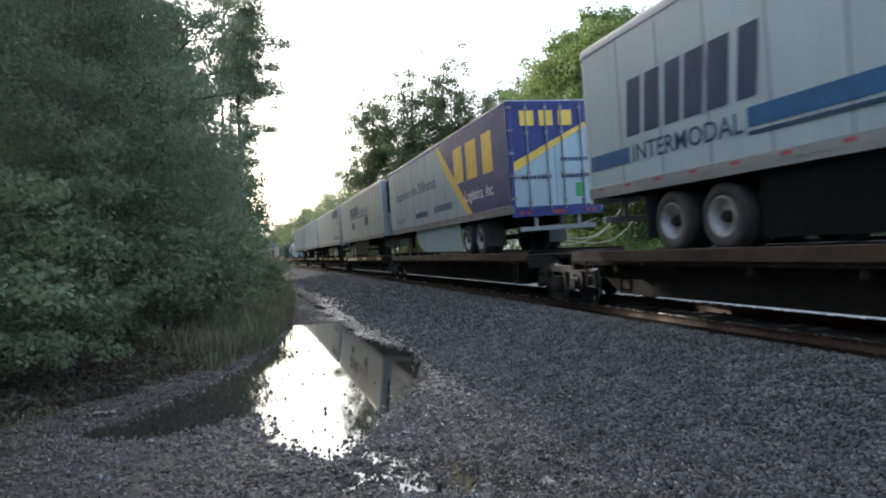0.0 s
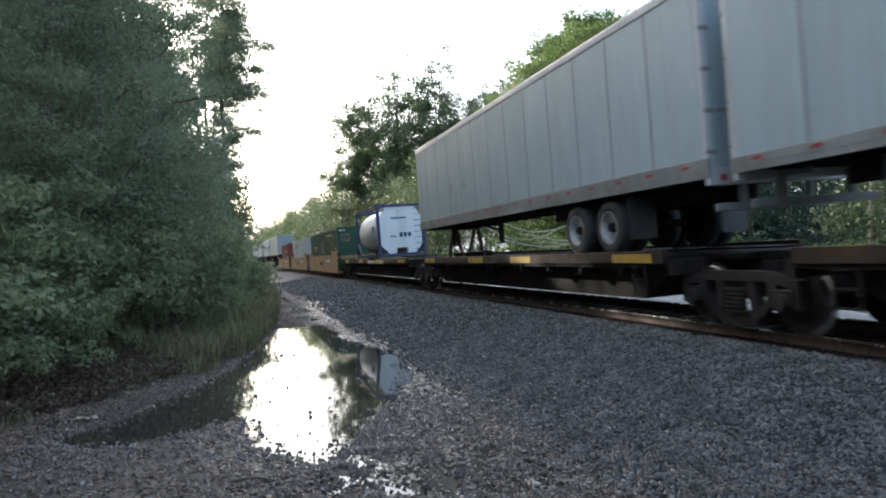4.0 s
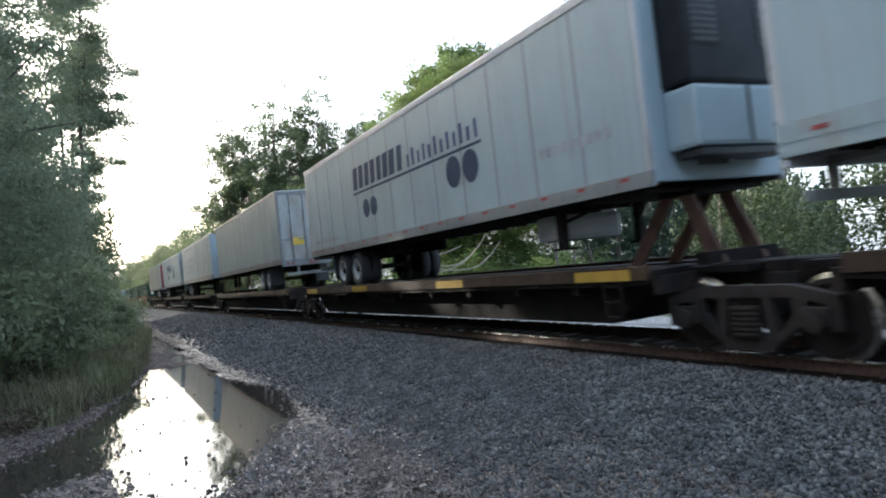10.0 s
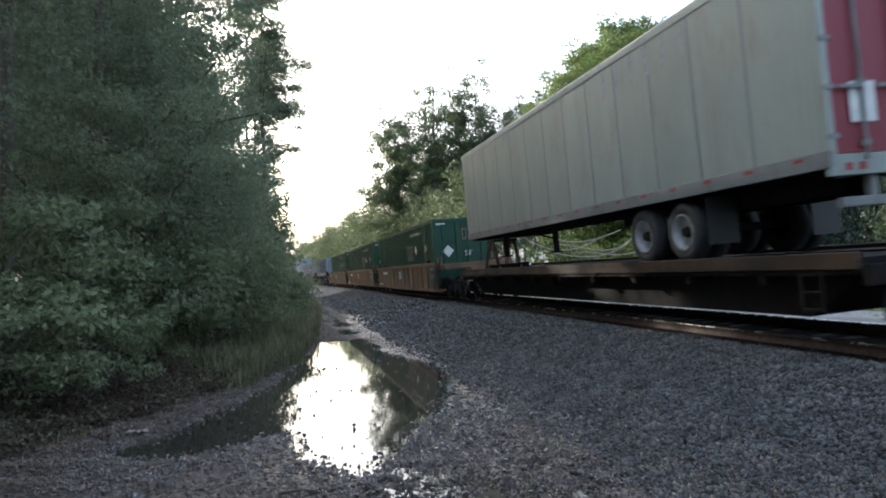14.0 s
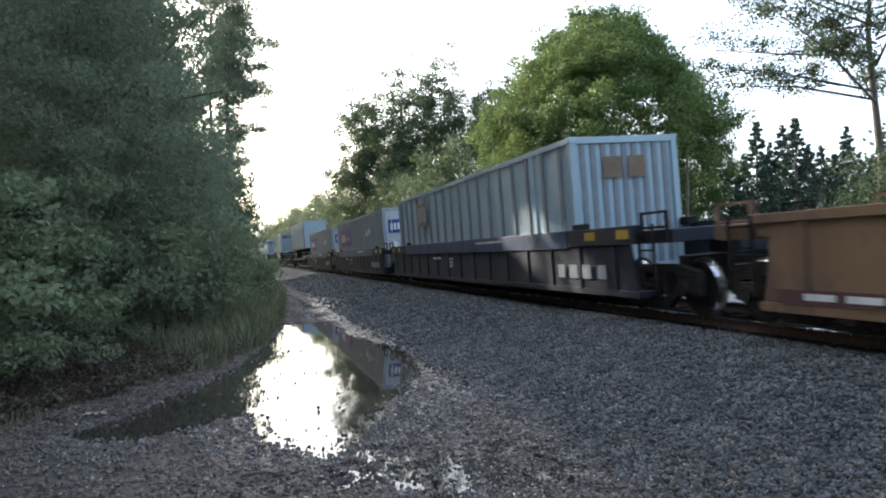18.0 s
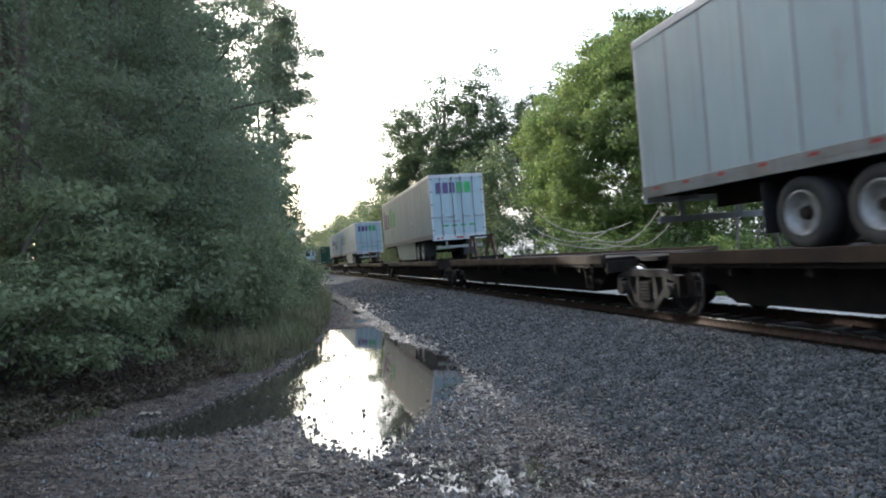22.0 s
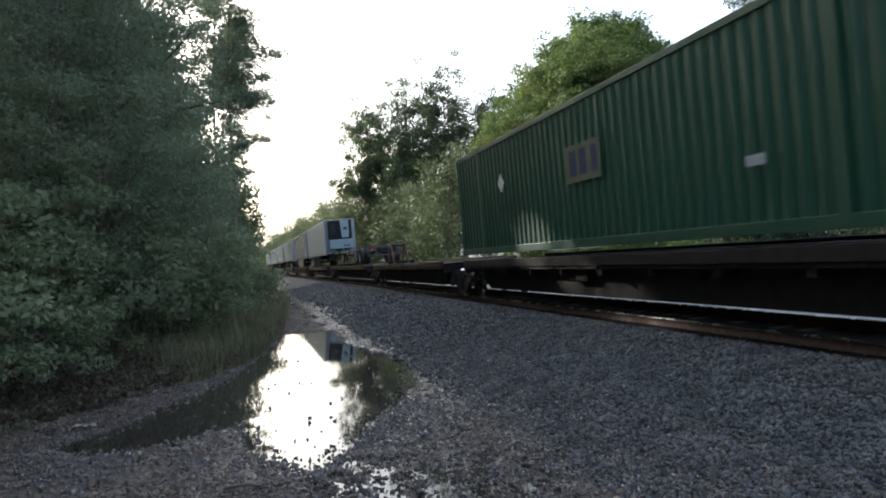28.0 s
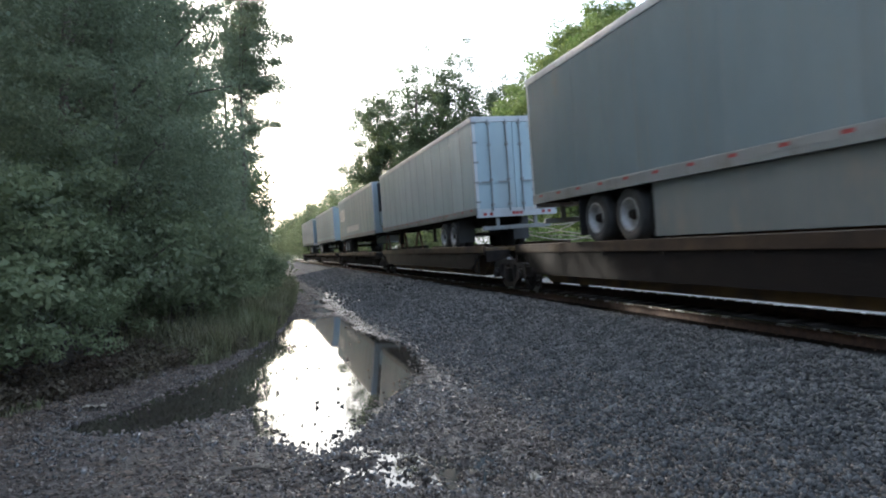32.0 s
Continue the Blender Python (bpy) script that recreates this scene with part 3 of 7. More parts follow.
def build_ground():
    gx = axis_steps(-2500, -4.5, 7.5, 2500, 0.1, 1.16)
    gy = axis_steps(-2500, 3.5, 24.0, 2800, 0.1, 1.12)
    X, Y = np.meshgrid(gx, gy)
    Z = ground_z(X, Y)
    nx, ny = len(gx), len(gy)
    idx = np.arange(nx * ny).reshape(ny, nx)
    F = np.stack([idx[:-1, :-1], idx[:-1, 1:], idx[1:, 1:], idx[1:, :-1]], -1).reshape(-1, 4)
    me = raw("ground", np.stack([X, Y, Z], -1).reshape(-1, 3), F, ground_material(), True)
    o = np.abs(track_xa(Y) - X)
    toe = 4.3 + 0.35 * np.sin(Y * 0.21) + smooth(16, 30, Y) * 0.5
    zb = 1 - smooth(toe - 1.3, toe + 0.1, o + 0.35 * wave_noise(X, Y, 1.7, 31))
    left = bank_x(Y) - X
    zl = smooth(-1.7, -0.8, left + 0.3 * wave_noise(X, Y, 1.9, 33))
    # mask of the fouled dirt and painted train shade round the rails
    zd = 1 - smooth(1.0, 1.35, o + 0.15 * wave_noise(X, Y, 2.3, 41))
    zg = np.maximum(smooth(3.0, 8.0, left), np.where(track_xa(Y) - X < 0, smooth(7.0, 9.0, o), 0))
    zp = np.where(track_xa(Y) - X < 0, smooth(1.0, 1.4, o), 0)
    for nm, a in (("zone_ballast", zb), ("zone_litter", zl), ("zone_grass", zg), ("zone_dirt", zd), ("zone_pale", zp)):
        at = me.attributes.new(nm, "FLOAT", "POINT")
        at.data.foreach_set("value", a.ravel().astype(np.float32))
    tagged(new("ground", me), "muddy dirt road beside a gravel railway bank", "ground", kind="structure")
    # standing water
    wm = bpy.data.materials.new("still_muddy_water")
    wm.use_nodes = True
    p = wm.node_tree.nodes["Principled BSDF"]
    p.inputs["Base Color"].default_value = (0.036, 0.031, 0.025, 1)
    p.inputs["Roughness"].default_value = 0.022
    p.inputs["IOR"].default_value = 1.33
    tcn = wm.node_tree.nodes.new("ShaderNodeTexCoord")
    nzn = wm.node_tree.nodes.new("ShaderNodeTexNoise")
    nzn.inputs["Scale"].default_value, nzn.inputs["Detail"].default_value = 5.0, 4.0
    bpn = wm.node_tree.nodes.new("ShaderNodeBump")
    bpn.inputs["Strength"].default_value, bpn.inputs["Distance"].default_value = 0.05, 0.01
    wm.node_tree.links.new(tcn.outputs["Object"], nzn.inputs["Vector"])
    wm.node_tree.links.new(nzn.outputs[0], bpn.inputs["Height"])
    wm.node_tree.links.new(bpn.outputs[0], p.inputs["Normal"])
    bm = B()
    ys = [4.6, 10, 16, 22, 30, 40, 55, 75, 88]
    rows_ = []
    for y in ys:
        r = float(np.interp(y, [20.0, 27.2, 38.6, 72.6, 120], [0.9, 0.71, 0.08, -1.76, -5]))
        a, b = (-2.9, 2.9) if y < 20 else (r - 0.9, r + 0.9)
        rows_.append((bm.verts.new((a, y, 0)), bm.verts.new((b, y, 0))))
    for (a, b), (c, d) in zip(rows_, rows_[1:]):
        bm.faces.new((a, b, d, c))
    tagged(new("water", mesh_of("water", bm, wm)), "still brown puddle mirroring the white sky", "water", kind="structure")


build_ground()


def scatter_stones(name, label, material, xy, size, seed, sink=0.3, squash=0.7):
    """Many small broken stones in one mesh."""
    r = np.random.RandomState(seed)
    n = len(xy)
    base = np.array([(1, 0, 0), (-1, 0, 0), (0, 1, 0), (0, -1, 0), (0, 0, 1), (0, 0, -1)], float)
    fc = np.array([(0, 2, 4), (2, 1, 4), (1, 3, 4), (3, 0, 4), (2, 0, 5), (1, 2, 5), (3, 1, 5), (0, 3, 5)])
    v = base[None] * (1 + 0.45 * r.uniform(-1, 1, (n, 6, 1))) + 0.25 * r.uniform(-1, 1, (n, 6, 3))
    v *= size[:, None, None] * np.stack([np.ones(n), r.uniform(0.6, 1.0, n), r.uniform(0.45, squash + 0.2, n)], -1)[:, None, :]
    q = r.normal(size=(n, 4))
    q /= np.linalg.norm(q, axis=1)[:, None]
    w, x, y, z = q.T
    R = np.stack([1 - 2 * (y * y + z * z), 2 * (x * y - z * w), 2 * (x * z + y * w), 2 * (x * y + z * w), 1 - 2 * (x * x + z * z), 2 * (y * z - x * w), 2 * (x * z - y * w), 2 * (y * z + x * w), 1 - 2 * (x * x + y * y)], -1).reshape(n, 3, 3)
    v = np.einsum("nij,nkj->nki", R, v)
    zz = ground_z(xy[:, 0], xy[:, 1]) + size * (0.5 - sink)
    v += np.stack([xy[:, 0], xy[:, 1], zz], -1)[:, None, :]
    F = (fc[None] + 6 * np.arange(n)[:, None, None]).reshape(-1, 3)
    me = raw(name, v.reshape(-1, 3), F, material)
    return tagged(new(name, me), label, "gravel", kind="stuff")


def build_gravel():
    r = np.random.RandomState(7)
    pts, sz = [], []
    for y0, y1, n in ((2.5, 8, 22000), (8, 14, 19000), (14, 26, 16000), (26, 60, 11000)):
        y = r.uniform(y0, y1, n)
        o = r.uniform(1.15, 5.0, n)
        keep = r.uniform(0, 1, n) < np.clip(1.25 - np.clip(o - 3.6, 0, 9) * 0.8, 0, 1)
        y, o = y[keep], o[keep]
        pts.append(np.stack([track_xa(y) - o, y], -1))
        k = 1.0 if y1 < 15 else (1.4 if y1 < 30 else 2.0)
        sz.append(r.uniform(0.017, 0.042, len(y)) * k)
    scatter_stones("ballast", "loose grey broken ballast stones on the bank", M["stone"], np.concatenate(pts), np.concatenate(sz), 8)
    y = 3.0 + 19 * r.uniform(0, 1, 150000) ** 2.0
    x = r.uniform(-3.4, 4.2, 150000)
    d = poly_dist(x, y, PUDDLE)
    o = track_xa(y) - x
    left = bank_x(y) - x
    keep = (d > -0.05 - 0.16 * r.uniform(0, 1, len(y)) ** 2) & (o > 3.4) & (left < 0.3) & ((y < 9) | (r.uniform(0, 1, len(y)) < 0.5))
    keep &= wave_noise(x, y, 2.6, 17) + 0.5 * r.uniform(-1, 1, len(y)) > -1.1
    muddy = 1 - smooth(-1.3, 0.9, x + 0.35 * wave_noise(x, y, 1.1, 19))
    keep &= r.uniform(0, 1, len(y)) > 0.72 * muddy
    xy = np.stack([x, y], -1)[keep]
    yb = r.uniform(7.0, 16.0, 14000)
    xb = bank_x(yb) + r.uniform(-0.4, 1.3, 14000)
    ok = poly_dist(xb, yb, PUDDLE) > -0.05
    xy = np.concatenate([xy, np.stack([xb, yb], -1)[ok]])
    yf = r.uniform(18.0, 50.0, 12000)
    xf = bank_x(yf) + r.uniform(-0.1, 2.4, 12000)
    ok = poly_dist(xf, yf, PUDDLE) > 0
    xy = np.concatenate([xy, np.stack([xf, yf], -1)[ok]])
    scatter_stones("road_gravel", "wet muddy gravel and grit on the road", M["mudstone"], xy, r.uniform(0.007, 0.024, len(xy)) * np.where(r.uniform(0, 1, len(xy)) < 0.15, 1.6, 1.0), 9, squash=0.5)
    # larger wet stones lying on the mud
    yw = r.uniform(3.6, 11.0, 9000)
    xw = r.uniform(-2.6, 3.4, 9000)
    ok = (poly_dist(xw, yw, PUDDLE) > -0.12) & (track_xa(yw) - xw > 4.4) & (wave_noise(xw, yw, 1.4, 55) + 0.6 * r.uniform(-1, 1, 9000) > 0.1)
    xw = np.stack([xw, yw], -1)[ok]
    scatter_stones("wet_stones", "larger wet broken stones pressed into the mud", M["wetstone"], xw, r.uniform(0.016, 0.036, len(xw)), 15, squash=0.6)
    # bits that stand out of the water
    y = 6.3 + 11.7 * r.uniform(0, 1, 6500) ** 1.5
    x = r.uniform(-2.0, 2.4, 6500)
    d = poly_dist(x, y, PUDDLE)
    keep = (d < 0.0) & (r.uniform(0, 1, 6500) < np.where(d > -0.3, 0.62, 0.03))
    xy = np.stack([x, y], -1)[keep]
    xy = np.concatenate([xy, np.stack([r.uniform(0.0, 2.4, 650), r.uniform(5.1, 6.7, 650)], -1)])
    ob = scatter_stones("puddle_stones", "dark stones and leaves breaking the puddle", M["mudstone"], xy, r.uniform(0.012, 0.04, len(xy)), 10, squash=0.4)
    # lift them to the water's face
    co = np.empty(len(ob.data.vertices) * 3, dtype=np.float32)
    ob.data.vertices.foreach_get("co", co)
    co = co.reshape(-1, 6, 3)
    co[:, :, 2] -= co[:, :, 2].mean(1, keepdims=True)
    ob.data.vertices.foreach_set("co", co.ravel())
    ob.data.update()


build_gravel()


# ---------------------------------------------------------------- the track
def swept(name, prof, y0, y1, step, material, parent, label=""):
    ys = np.arange(y0, y1 + step, step)
    verts, n = [], len(prof)
    for y in ys:
        m = track_pose(float(y))
        verts += [tuple(m @ Vector((a, 0, b))) for a, b in prof]
    k = len(ys)
    idx = np.arange(k * n).reshape(k, n)
    F = np.stack([idx[:-1], np.roll(idx[:-1], -1, 1), np.roll(idx[1:], -1, 1), idx[1:]], -1).reshape(-1, 4)
    ob = new(name, raw(name, verts, F, material))
    ob.parent = parent
    if label:
        tagged(ob, label)
    return ob


def build_track():
    tr = tagged(new("railway_track"), "steel rails on creosoted sleepers in grey ballast", "railway track", kind="structure")
    for x in (-0.753, 0.753):
        foot = [(x - 0.07, -0.17), (x + 0.07, -0.17), (x + 0.07, -0.155), (x + 0.012, -0.135), (x + 0.012, -0.045), (x + 0.036, -0.03), (x + 0.036, -0.004), (x - 0.036, -0.004), (x - 0.036, -0.03), (x - 0.012, -0.045), (x - 0.012, -0.135), (x - 0.07, -0.155)]
        r = swept("rail", foot, -660, 770, 5, M["railside"], tr)
        swept("rail_head", [(x - 0.0365, -0.022), (x + 0.0365, -0.022), (x + 0.0365, -0.012), (x + 0.031, -0.004), (x + 0.02, 0.0), (x - 0.02, 0.0), (x - 0.031, -0.004), (x - 0.0365, -0.012)], -660, 770, 5, M["steel"], r, "bright worn running surface")
    bm = B()
    bx(bm, -1.3, 1.3, -0.115, 0.115, -0.35, -0.172, 0.012)
    tie = mesh_of("sleeper", bm, M["tie"])
    bm = B()
    for x in (-0.753, 0.753):
        bx(bm, x - 0.17, x + 0.17, -0.09, 0.09, -0.173, -0.16)
        for a, b in ((-0.11, -0.05), (0.11, 0.05)):
            cyl(bm, (x + a, b, -0.165), (x + a, b, -0.13), 0.018, 6)
    plate = mesh_of("tie_plate", bm, M["railside"])
    r = random.Random(4)
    y = -14.0
    while y < 62:
        m = track_pose(y) @ pose(r.uniform(-0.05, 0.05), 0, r.uniform(-0.01, 0.01), 0, 0, r.uniform(-1, 1))
        t = shared("sleeper", tie, tr, m)
        shared("tie_plate", plate, t, Matrix())
        y += 0.52
    verts, faces = [], []
    cube = [(-1.3, -0.115, -0.35), (1.3, -0.115, -0.35), (1.3, 0.115, -0.35), (-1.3, 0.115, -0.35), (-1.3, -0.115, -0.172), (1.3, -0.115, -0.172), (1.3, 0.115, -0.172), (-1.3, 0.115, -0.172)]
    q = [(0, 3, 2, 1), (4, 5, 6, 7), (0, 1, 5, 4), (1, 2, 6, 5), (2, 3, 7, 6), (3, 0, 4, 7)]
    for a, b in ((-655.0, -14.3), (62.4, 765.0)):
        y = a
        while y < b:
            m = track_pose(y)
            k = len(verts)
            verts += [tuple(m @ Vector(c)) for c in cube]
            faces += [tuple(i + k for i in f) for f in q]
            y += 0.52
    far = new("far_sleepers", raw("far_sleepers", verts, faces, M["tie"]))
    far.parent = tr
    tagged(far, kind="stuff")


build_track()

# ---------------------------------------------------------------- trees and bushes
def leaves(centres, spread, count, size, r, flat=0.75, droop=0.0, out=0.0):
    """Quads of leaf shape round each centre."""
    c = np.repeat(np.asarray(centres), count, axis=0)
    n = len(c)
    s = np.repeat(np.asarray(spread), count)[:, None]
    d = r.normal(size=(n, 3))
    d /= np.linalg.norm(d, axis=1)[:, None] + 1e-9
    p = c + d * s * (r.uniform(0, 1, (n, 1)) ** 0.45) * np.array([1, 1, flat])
    nr = r.normal(size=(n, 3)) + np.array([0, 0, 0.7]) + 0.6 * d
    if out:
        hd = p * np.array([1, 1, 0])
        nr += out * hd / (np.linalg.norm(hd, axis=1)[:, None] + 1e-6)
    nr /= np.linalg.norm(nr, axis=1)[:, None]
    u = np.cross(nr, r.normal(size=(n, 3)))
    u /= np.linalg.norm(u, axis=1)[:, None] + 1e-9
    u[:, 2] -= droop
    w = np.cross(nr, u)
    k = size * r.uniform(0.6, 1.3, (n, 1))
    v = np.stack([p - u * k, p + w * k * 0.5 + nr * k * 0.12, p + u * k, p - w * k * 0.5 + nr * k * 0.12], 1)
    return v.reshape(-1, 3)


def leaf_mesh(name, v, material):
    return raw(name, v, np.arange(len(v)).reshape(-1, 4), material)


def tube(path, radii, n=7):
    V, F = [], []
    path = [Vector(p) for p in path]
    for i, p in enumerate(path):
        a = (path[min(i + 1, len(path) - 1)] - path[max(i - 1, 0)]).normalized()
        u = a.cross(Vector((0.3, 0.9, 0.2))).normalized()
        w = a.cross(u)
        for k in range(n):
            t = 2 * math.pi * k / n
            V.append(tuple(p + (u * math.cos(t) + w * math.sin(t)) * radii[i]))
    for i in range(len(path) - 1):
        for k in range(n):
            F.append((i * n + k, i * n + (k + 1) % n, (i + 1) * n + (k + 1) % n, (i + 1) * n + k))
    return V, F


def wood(name, limbs, material):
    V, F = [], []
    for path, radii in limbs:
        v, f = tube(path, radii)
        k = len(V)
        V += v
        F += [tuple(i + k for i in q) for q in f]
    return raw(name, V, F, material, True)


def broadleaf(seed, h, rad, crown_base, clusters, per, leaf, leaf_m, spread=0.8, shape=1.0, lean=0.0, shell=0.5, limbs=9, flat=0.75, out=0.0, lump=0.32):
    """Meshes of a trunk with limbs and of a crown of leaf clusters round the limbs' ends and over an uneven dome."""
    r = np.random.RandomState(seed)
    pts = []
    zc, hz = (crown_base + h) / 2, (h - crown_base) / 2
    lumps = r.normal(size=(14, 3))
    lumps /= np.linalg.norm(lumps, axis=1)[:, None]
    while len(pts) < clusters:
        d = r.normal(size=3)
        d /= np.linalg.norm(d)
        k = (r.uniform(0, 1) ** shell)
        bulge = 0.78 + lump * max(0.0, float((lumps @ d).max()) - 0.6) / 0.4 + 0.08 * r.normal()
        q = d * k * bulge
        taper = 1.0 - (1 - shape) * max(q[2], 0)
        pts.append((q[0] * rad * taper + lean * (q[2] + 1) * 0.5, q[1] * rad * taper, zc + q[2] * hz))
    pts = np.array(pts)
    V = leaves(pts, np.full(len(pts), spread) * r.uniform(0.7, 1.3, len(pts)), per, leaf, r, flat=flat, out=out)
    crown = leaf_mesh("crown", V, leaf_m)
    br = [([(0, 0, -0.3), (0.1, 0.05, h * 0.25), (lean * 0.3, -0.1, h * 0.5), (lean * 0.6, 0.1, h * 0.75), (lean * 0.9, 0, h * 0.95)],
           [h * 0.0075, h * 0.0065, h * 0.0055, h * 0.0035, h * 0.0012])]
    for i in r.choice(len(pts), min(limbs, len(pts)), replace=False):
        p = pts[i]
        z0 = max(0.2 * h, p[2] * r.uniform(0.45, 0.7))
        s = np.array((lean * 0.6 * z0 / h, 0, z0))
        mid = s * 0.5 + p * 0.5 + np.array((0, 0, 0.06 * h)) * r.uniform(-0.5, 1)
        br.append(([tuple(s), tuple(mid), tuple(p)], [h * 0.003, h * 0.0022, h * 0.0008]))
    return wood("trunk", br, M["bark"]), crown


def open_tree(seed, h, girth, base, boughs, reach, side, leaf_m, leaf, per, bias=0.5, blob=0.55):
    """Meshes of a slim trunk with separate boughs, tufts of leaves along them and sky between; more boughs point towards side."""
    r = np.random.RandomState(seed)
    br = [([(0, 0, -0.3), (girth, 0, h * 0.3), (-girth, girth, h * 0.6), (0, 0, h)], [girth, girth * 0.8, girth * 0.55, girth * 0.15])]
    pts = []
    for k in range(boughs):
        u = (k + 0.5) / boughs
        z = base + (h - base) * u
        a = side + r.normal() * 0.6 if r.uniform() < bias else r.uniform(0, 2 * np.pi)
        q = reach * r.uniform(0.35, 1.0) * (1 - 0.5 * u ** 2)
        s = np.array((0, 0, max(z - 0.25 * q, base * 0.7)))
        e = np.array((q * math.cos(a), q * math.sin(a), z + r.uniform(-0.8, 0.8)))
        mid = (s + e) / 2 + np.array((0, 0, r.uniform(-0.1, 0.45)))
        br.append(([tuple(s), tuple(mid), tuple(e)], [girth * 0.3, girth * 0.2, girth * 0.06]))
        for f in (0.36, 0.58, 0.8, 1.0):
            c = s + (e - s) * f + r.normal(size=3) * 0.35
            if r.uniform() < 0.95:
                pts.append(c)
                br.append(([tuple(s + (e - s) * max(f - 0.2, 0.2)), tuple(c)], [girth * 0.1, girth * 0.04]))
    V = leaves(pts, blob * r.uniform(0.6, 1.25, len(pts)), per, leaf, r, flat=0.55)
    return wood("trunk", br, M["bark"]), leaf_mesh("crown", V, leaf_m)


def tree(pair, m, label, category="tree", group="", name="tree"):
    t = thing(name, label, category, group)
    for nm, me in zip(("trunk", "crown"), pair):
        shared(nm, me, t, Matrix())
    t.matrix_basis = m
    return t


def gz(x, y):
    return float(ground_z(np.array([x]), np.array([y]))[0])


def stand(x, y, s=1.0, turn=0.0, dz=0.0):
    return pose(x, y, gz(x, y) + dz, 0, 0, turn) @ Matrix.Scale(s, 4)


def build_left_wood():
    r = random.Random(11)
    fine = [broadleaf(300 + k, 19.0, 3.3, 0.4, 330, 150, 0.042, M["leaf_dark"], spread=0.58, shape=0.75, shell=0.3, flat=0.42, out=0.6, lump=0.75, limbs=6) for k in range(3)]
    lowtree = [broadleaf(320 + k, 7.6, 2.0, 0.2, 190, 70, 0.052, M["leaf_dark"], spread=0.5, shape=0.6, shell=0.3, flat=0.5, out=1.0, lump=0.5, limbs=3) for k in range(2)]
    edge = [broadleaf(20 + k, 19.0, 3.3, 0.4, 210, 130, 0.062, M["leaf_dark"], spread=0.8, shape=0.75, shell=0.3, flat=0.36, out=0.7, lump=0.75, limbs=2) for k in range(4)]
    back = [broadleaf(40 + k, 21.0, 3.6, 2.0, 150, 26, 0.2, M["leaf_dark"], spread=1.2, shape=0.8, shell=0.4, limbs=2) for k in range(2)]
    shrubs = []
    for k in range(4):
        rr = np.random.RandomState(60 + k)
        n = 36
        a = rr.uniform(0, 2 * np.pi, n)
        q = rr.uniform(0, 1, n) ** 0.5
        pts = np.stack([1.3 * q * np.cos(a), 1.3 * q * np.sin(a), 0.25 + 1.9 * rr.uniform(0, 1, n) * (1 - 0.6 * q)], -1)
        V = leaves(pts, 0.32 * rr.uniform(0.6, 1.3, n), 150, 0.035, rr, flat=0.5, out=0.3)
        cr = leaf_mesh("foliage", V, M["leaf_mid"])
        st = wood("stem", [([(0, 0, -0.1), tuple(p * np.array((0.5, 0.5, 0.6))), tuple(p)], [0.018, 0.012, 0.004]) for p in pts[:14]], M["bark"])
        shrubs.append((st, cr))
    y = 5.5
    k = 0
    while y < 78:
        s = r.uniform(0.9, 1.15)
        x = min(float(bank_x(np.array([y]))[0]) - 3.7, -0.13 * y - 3.4 * s) - r.uniform(0, 0.9)
        tree(fine[k % 3] if y < 19 else edge[(k * 3) % 4], stand(x, y, s, r.uniform(0, 360)), "dark green broadleaf tree at the wood's edge", group="trees of the wood")
        y += r.uniform(2.2, 3.2)
        k += 1
    y = 15.0
    while y < 74:
        tree(lowtree[k % 2], stand(-0.068 * y - 2.1 - r.uniform(0, 0.6), y, r.uniform(0.8, 1.1), r.uniform(0, 360)), "low leafy tree at the wood's edge", group="trees of the wood")
        y += r.uniform(2.6, 3.8)
        k += 1
    # extra row out of view, added to keep stray sun off the gravel
    y = 30.0
    while y < 110:
        tree(back[k % 2], stand(-14 - 0.08 * max(y, 0) - r.uniform(0, 6), y, r.uniform(1.05, 1.3), r.uniform(0, 360)), "unseen tree added behind the wood to block the sun", group="trees of the wood")
        y += 3.3
        k += 1
    y = 3.0
    while y < 95:
        x = min(float(bank_x(np.array([y]))[0]) - 8.0, -0.105 * y - 6.8) - r.uniform(0, 2)
        tree(back[k % 2], stand(x, y, r.uniform(0.9, 1.15), r.uniform(0, 360)), "tall dark tree inside the wood", group="trees of the wood")
        y += r.uniform(3.6, 5.0)
        k += 1
    y = 4.0
    while y < 70:
        n = 2 if y < 30 else 1
        for j in range(n):
            x = float(bank_x(np.array([y]))[0]) - (1.5, 2.4)[j] - r.uniform(0, 0.6) - (0.35 if y > 11 else 0)
            s = r.uniform(0.65, 1.3) * (1.0 if y < 14 else 1.1) * (1.0 if j == 0 else 1.5)
            st = thing("shrub", "leafy green shrub on the road's edge", "shrub", "shrubs along the road")
            p = shrubs[r.randrange(4)]
            shared("stem", p[0], st, Matrix())
            shared("foliage", p[1], st, Matrix())
            st.matrix_basis = stand(x, y, s, r.uniform(0, 360))
        y += 1.25 if y < 30 else 2.2
    # the light-crowned trees that lean out over the far end of the wood
    for k, (x, y, h, fr, sd) in enumerate(((-3.3, 40.0, 19.5, 0.55, 31), (-4.8, 46.0, 20.5, 0.56, 37), (-5.4, 58.0, 19.0, 0.5, 41))):
        p = open_tree(sd, h, 0.15, fr * h, 30, 3.2, 0.2, M["leaf_dark"], 0.062, 330, blob=0.8)
        tree(p, stand(x, y, 1.0, 0), "tall open-crowned tree leaning out of the wood", group="trees of the wood")
    # weeds and grass between the wood and the road
    rr = np.random.RandomState(5)
    n = 52000
    y = 7.0 + 33 * rr.uniform(0, 1, n) ** 1.4
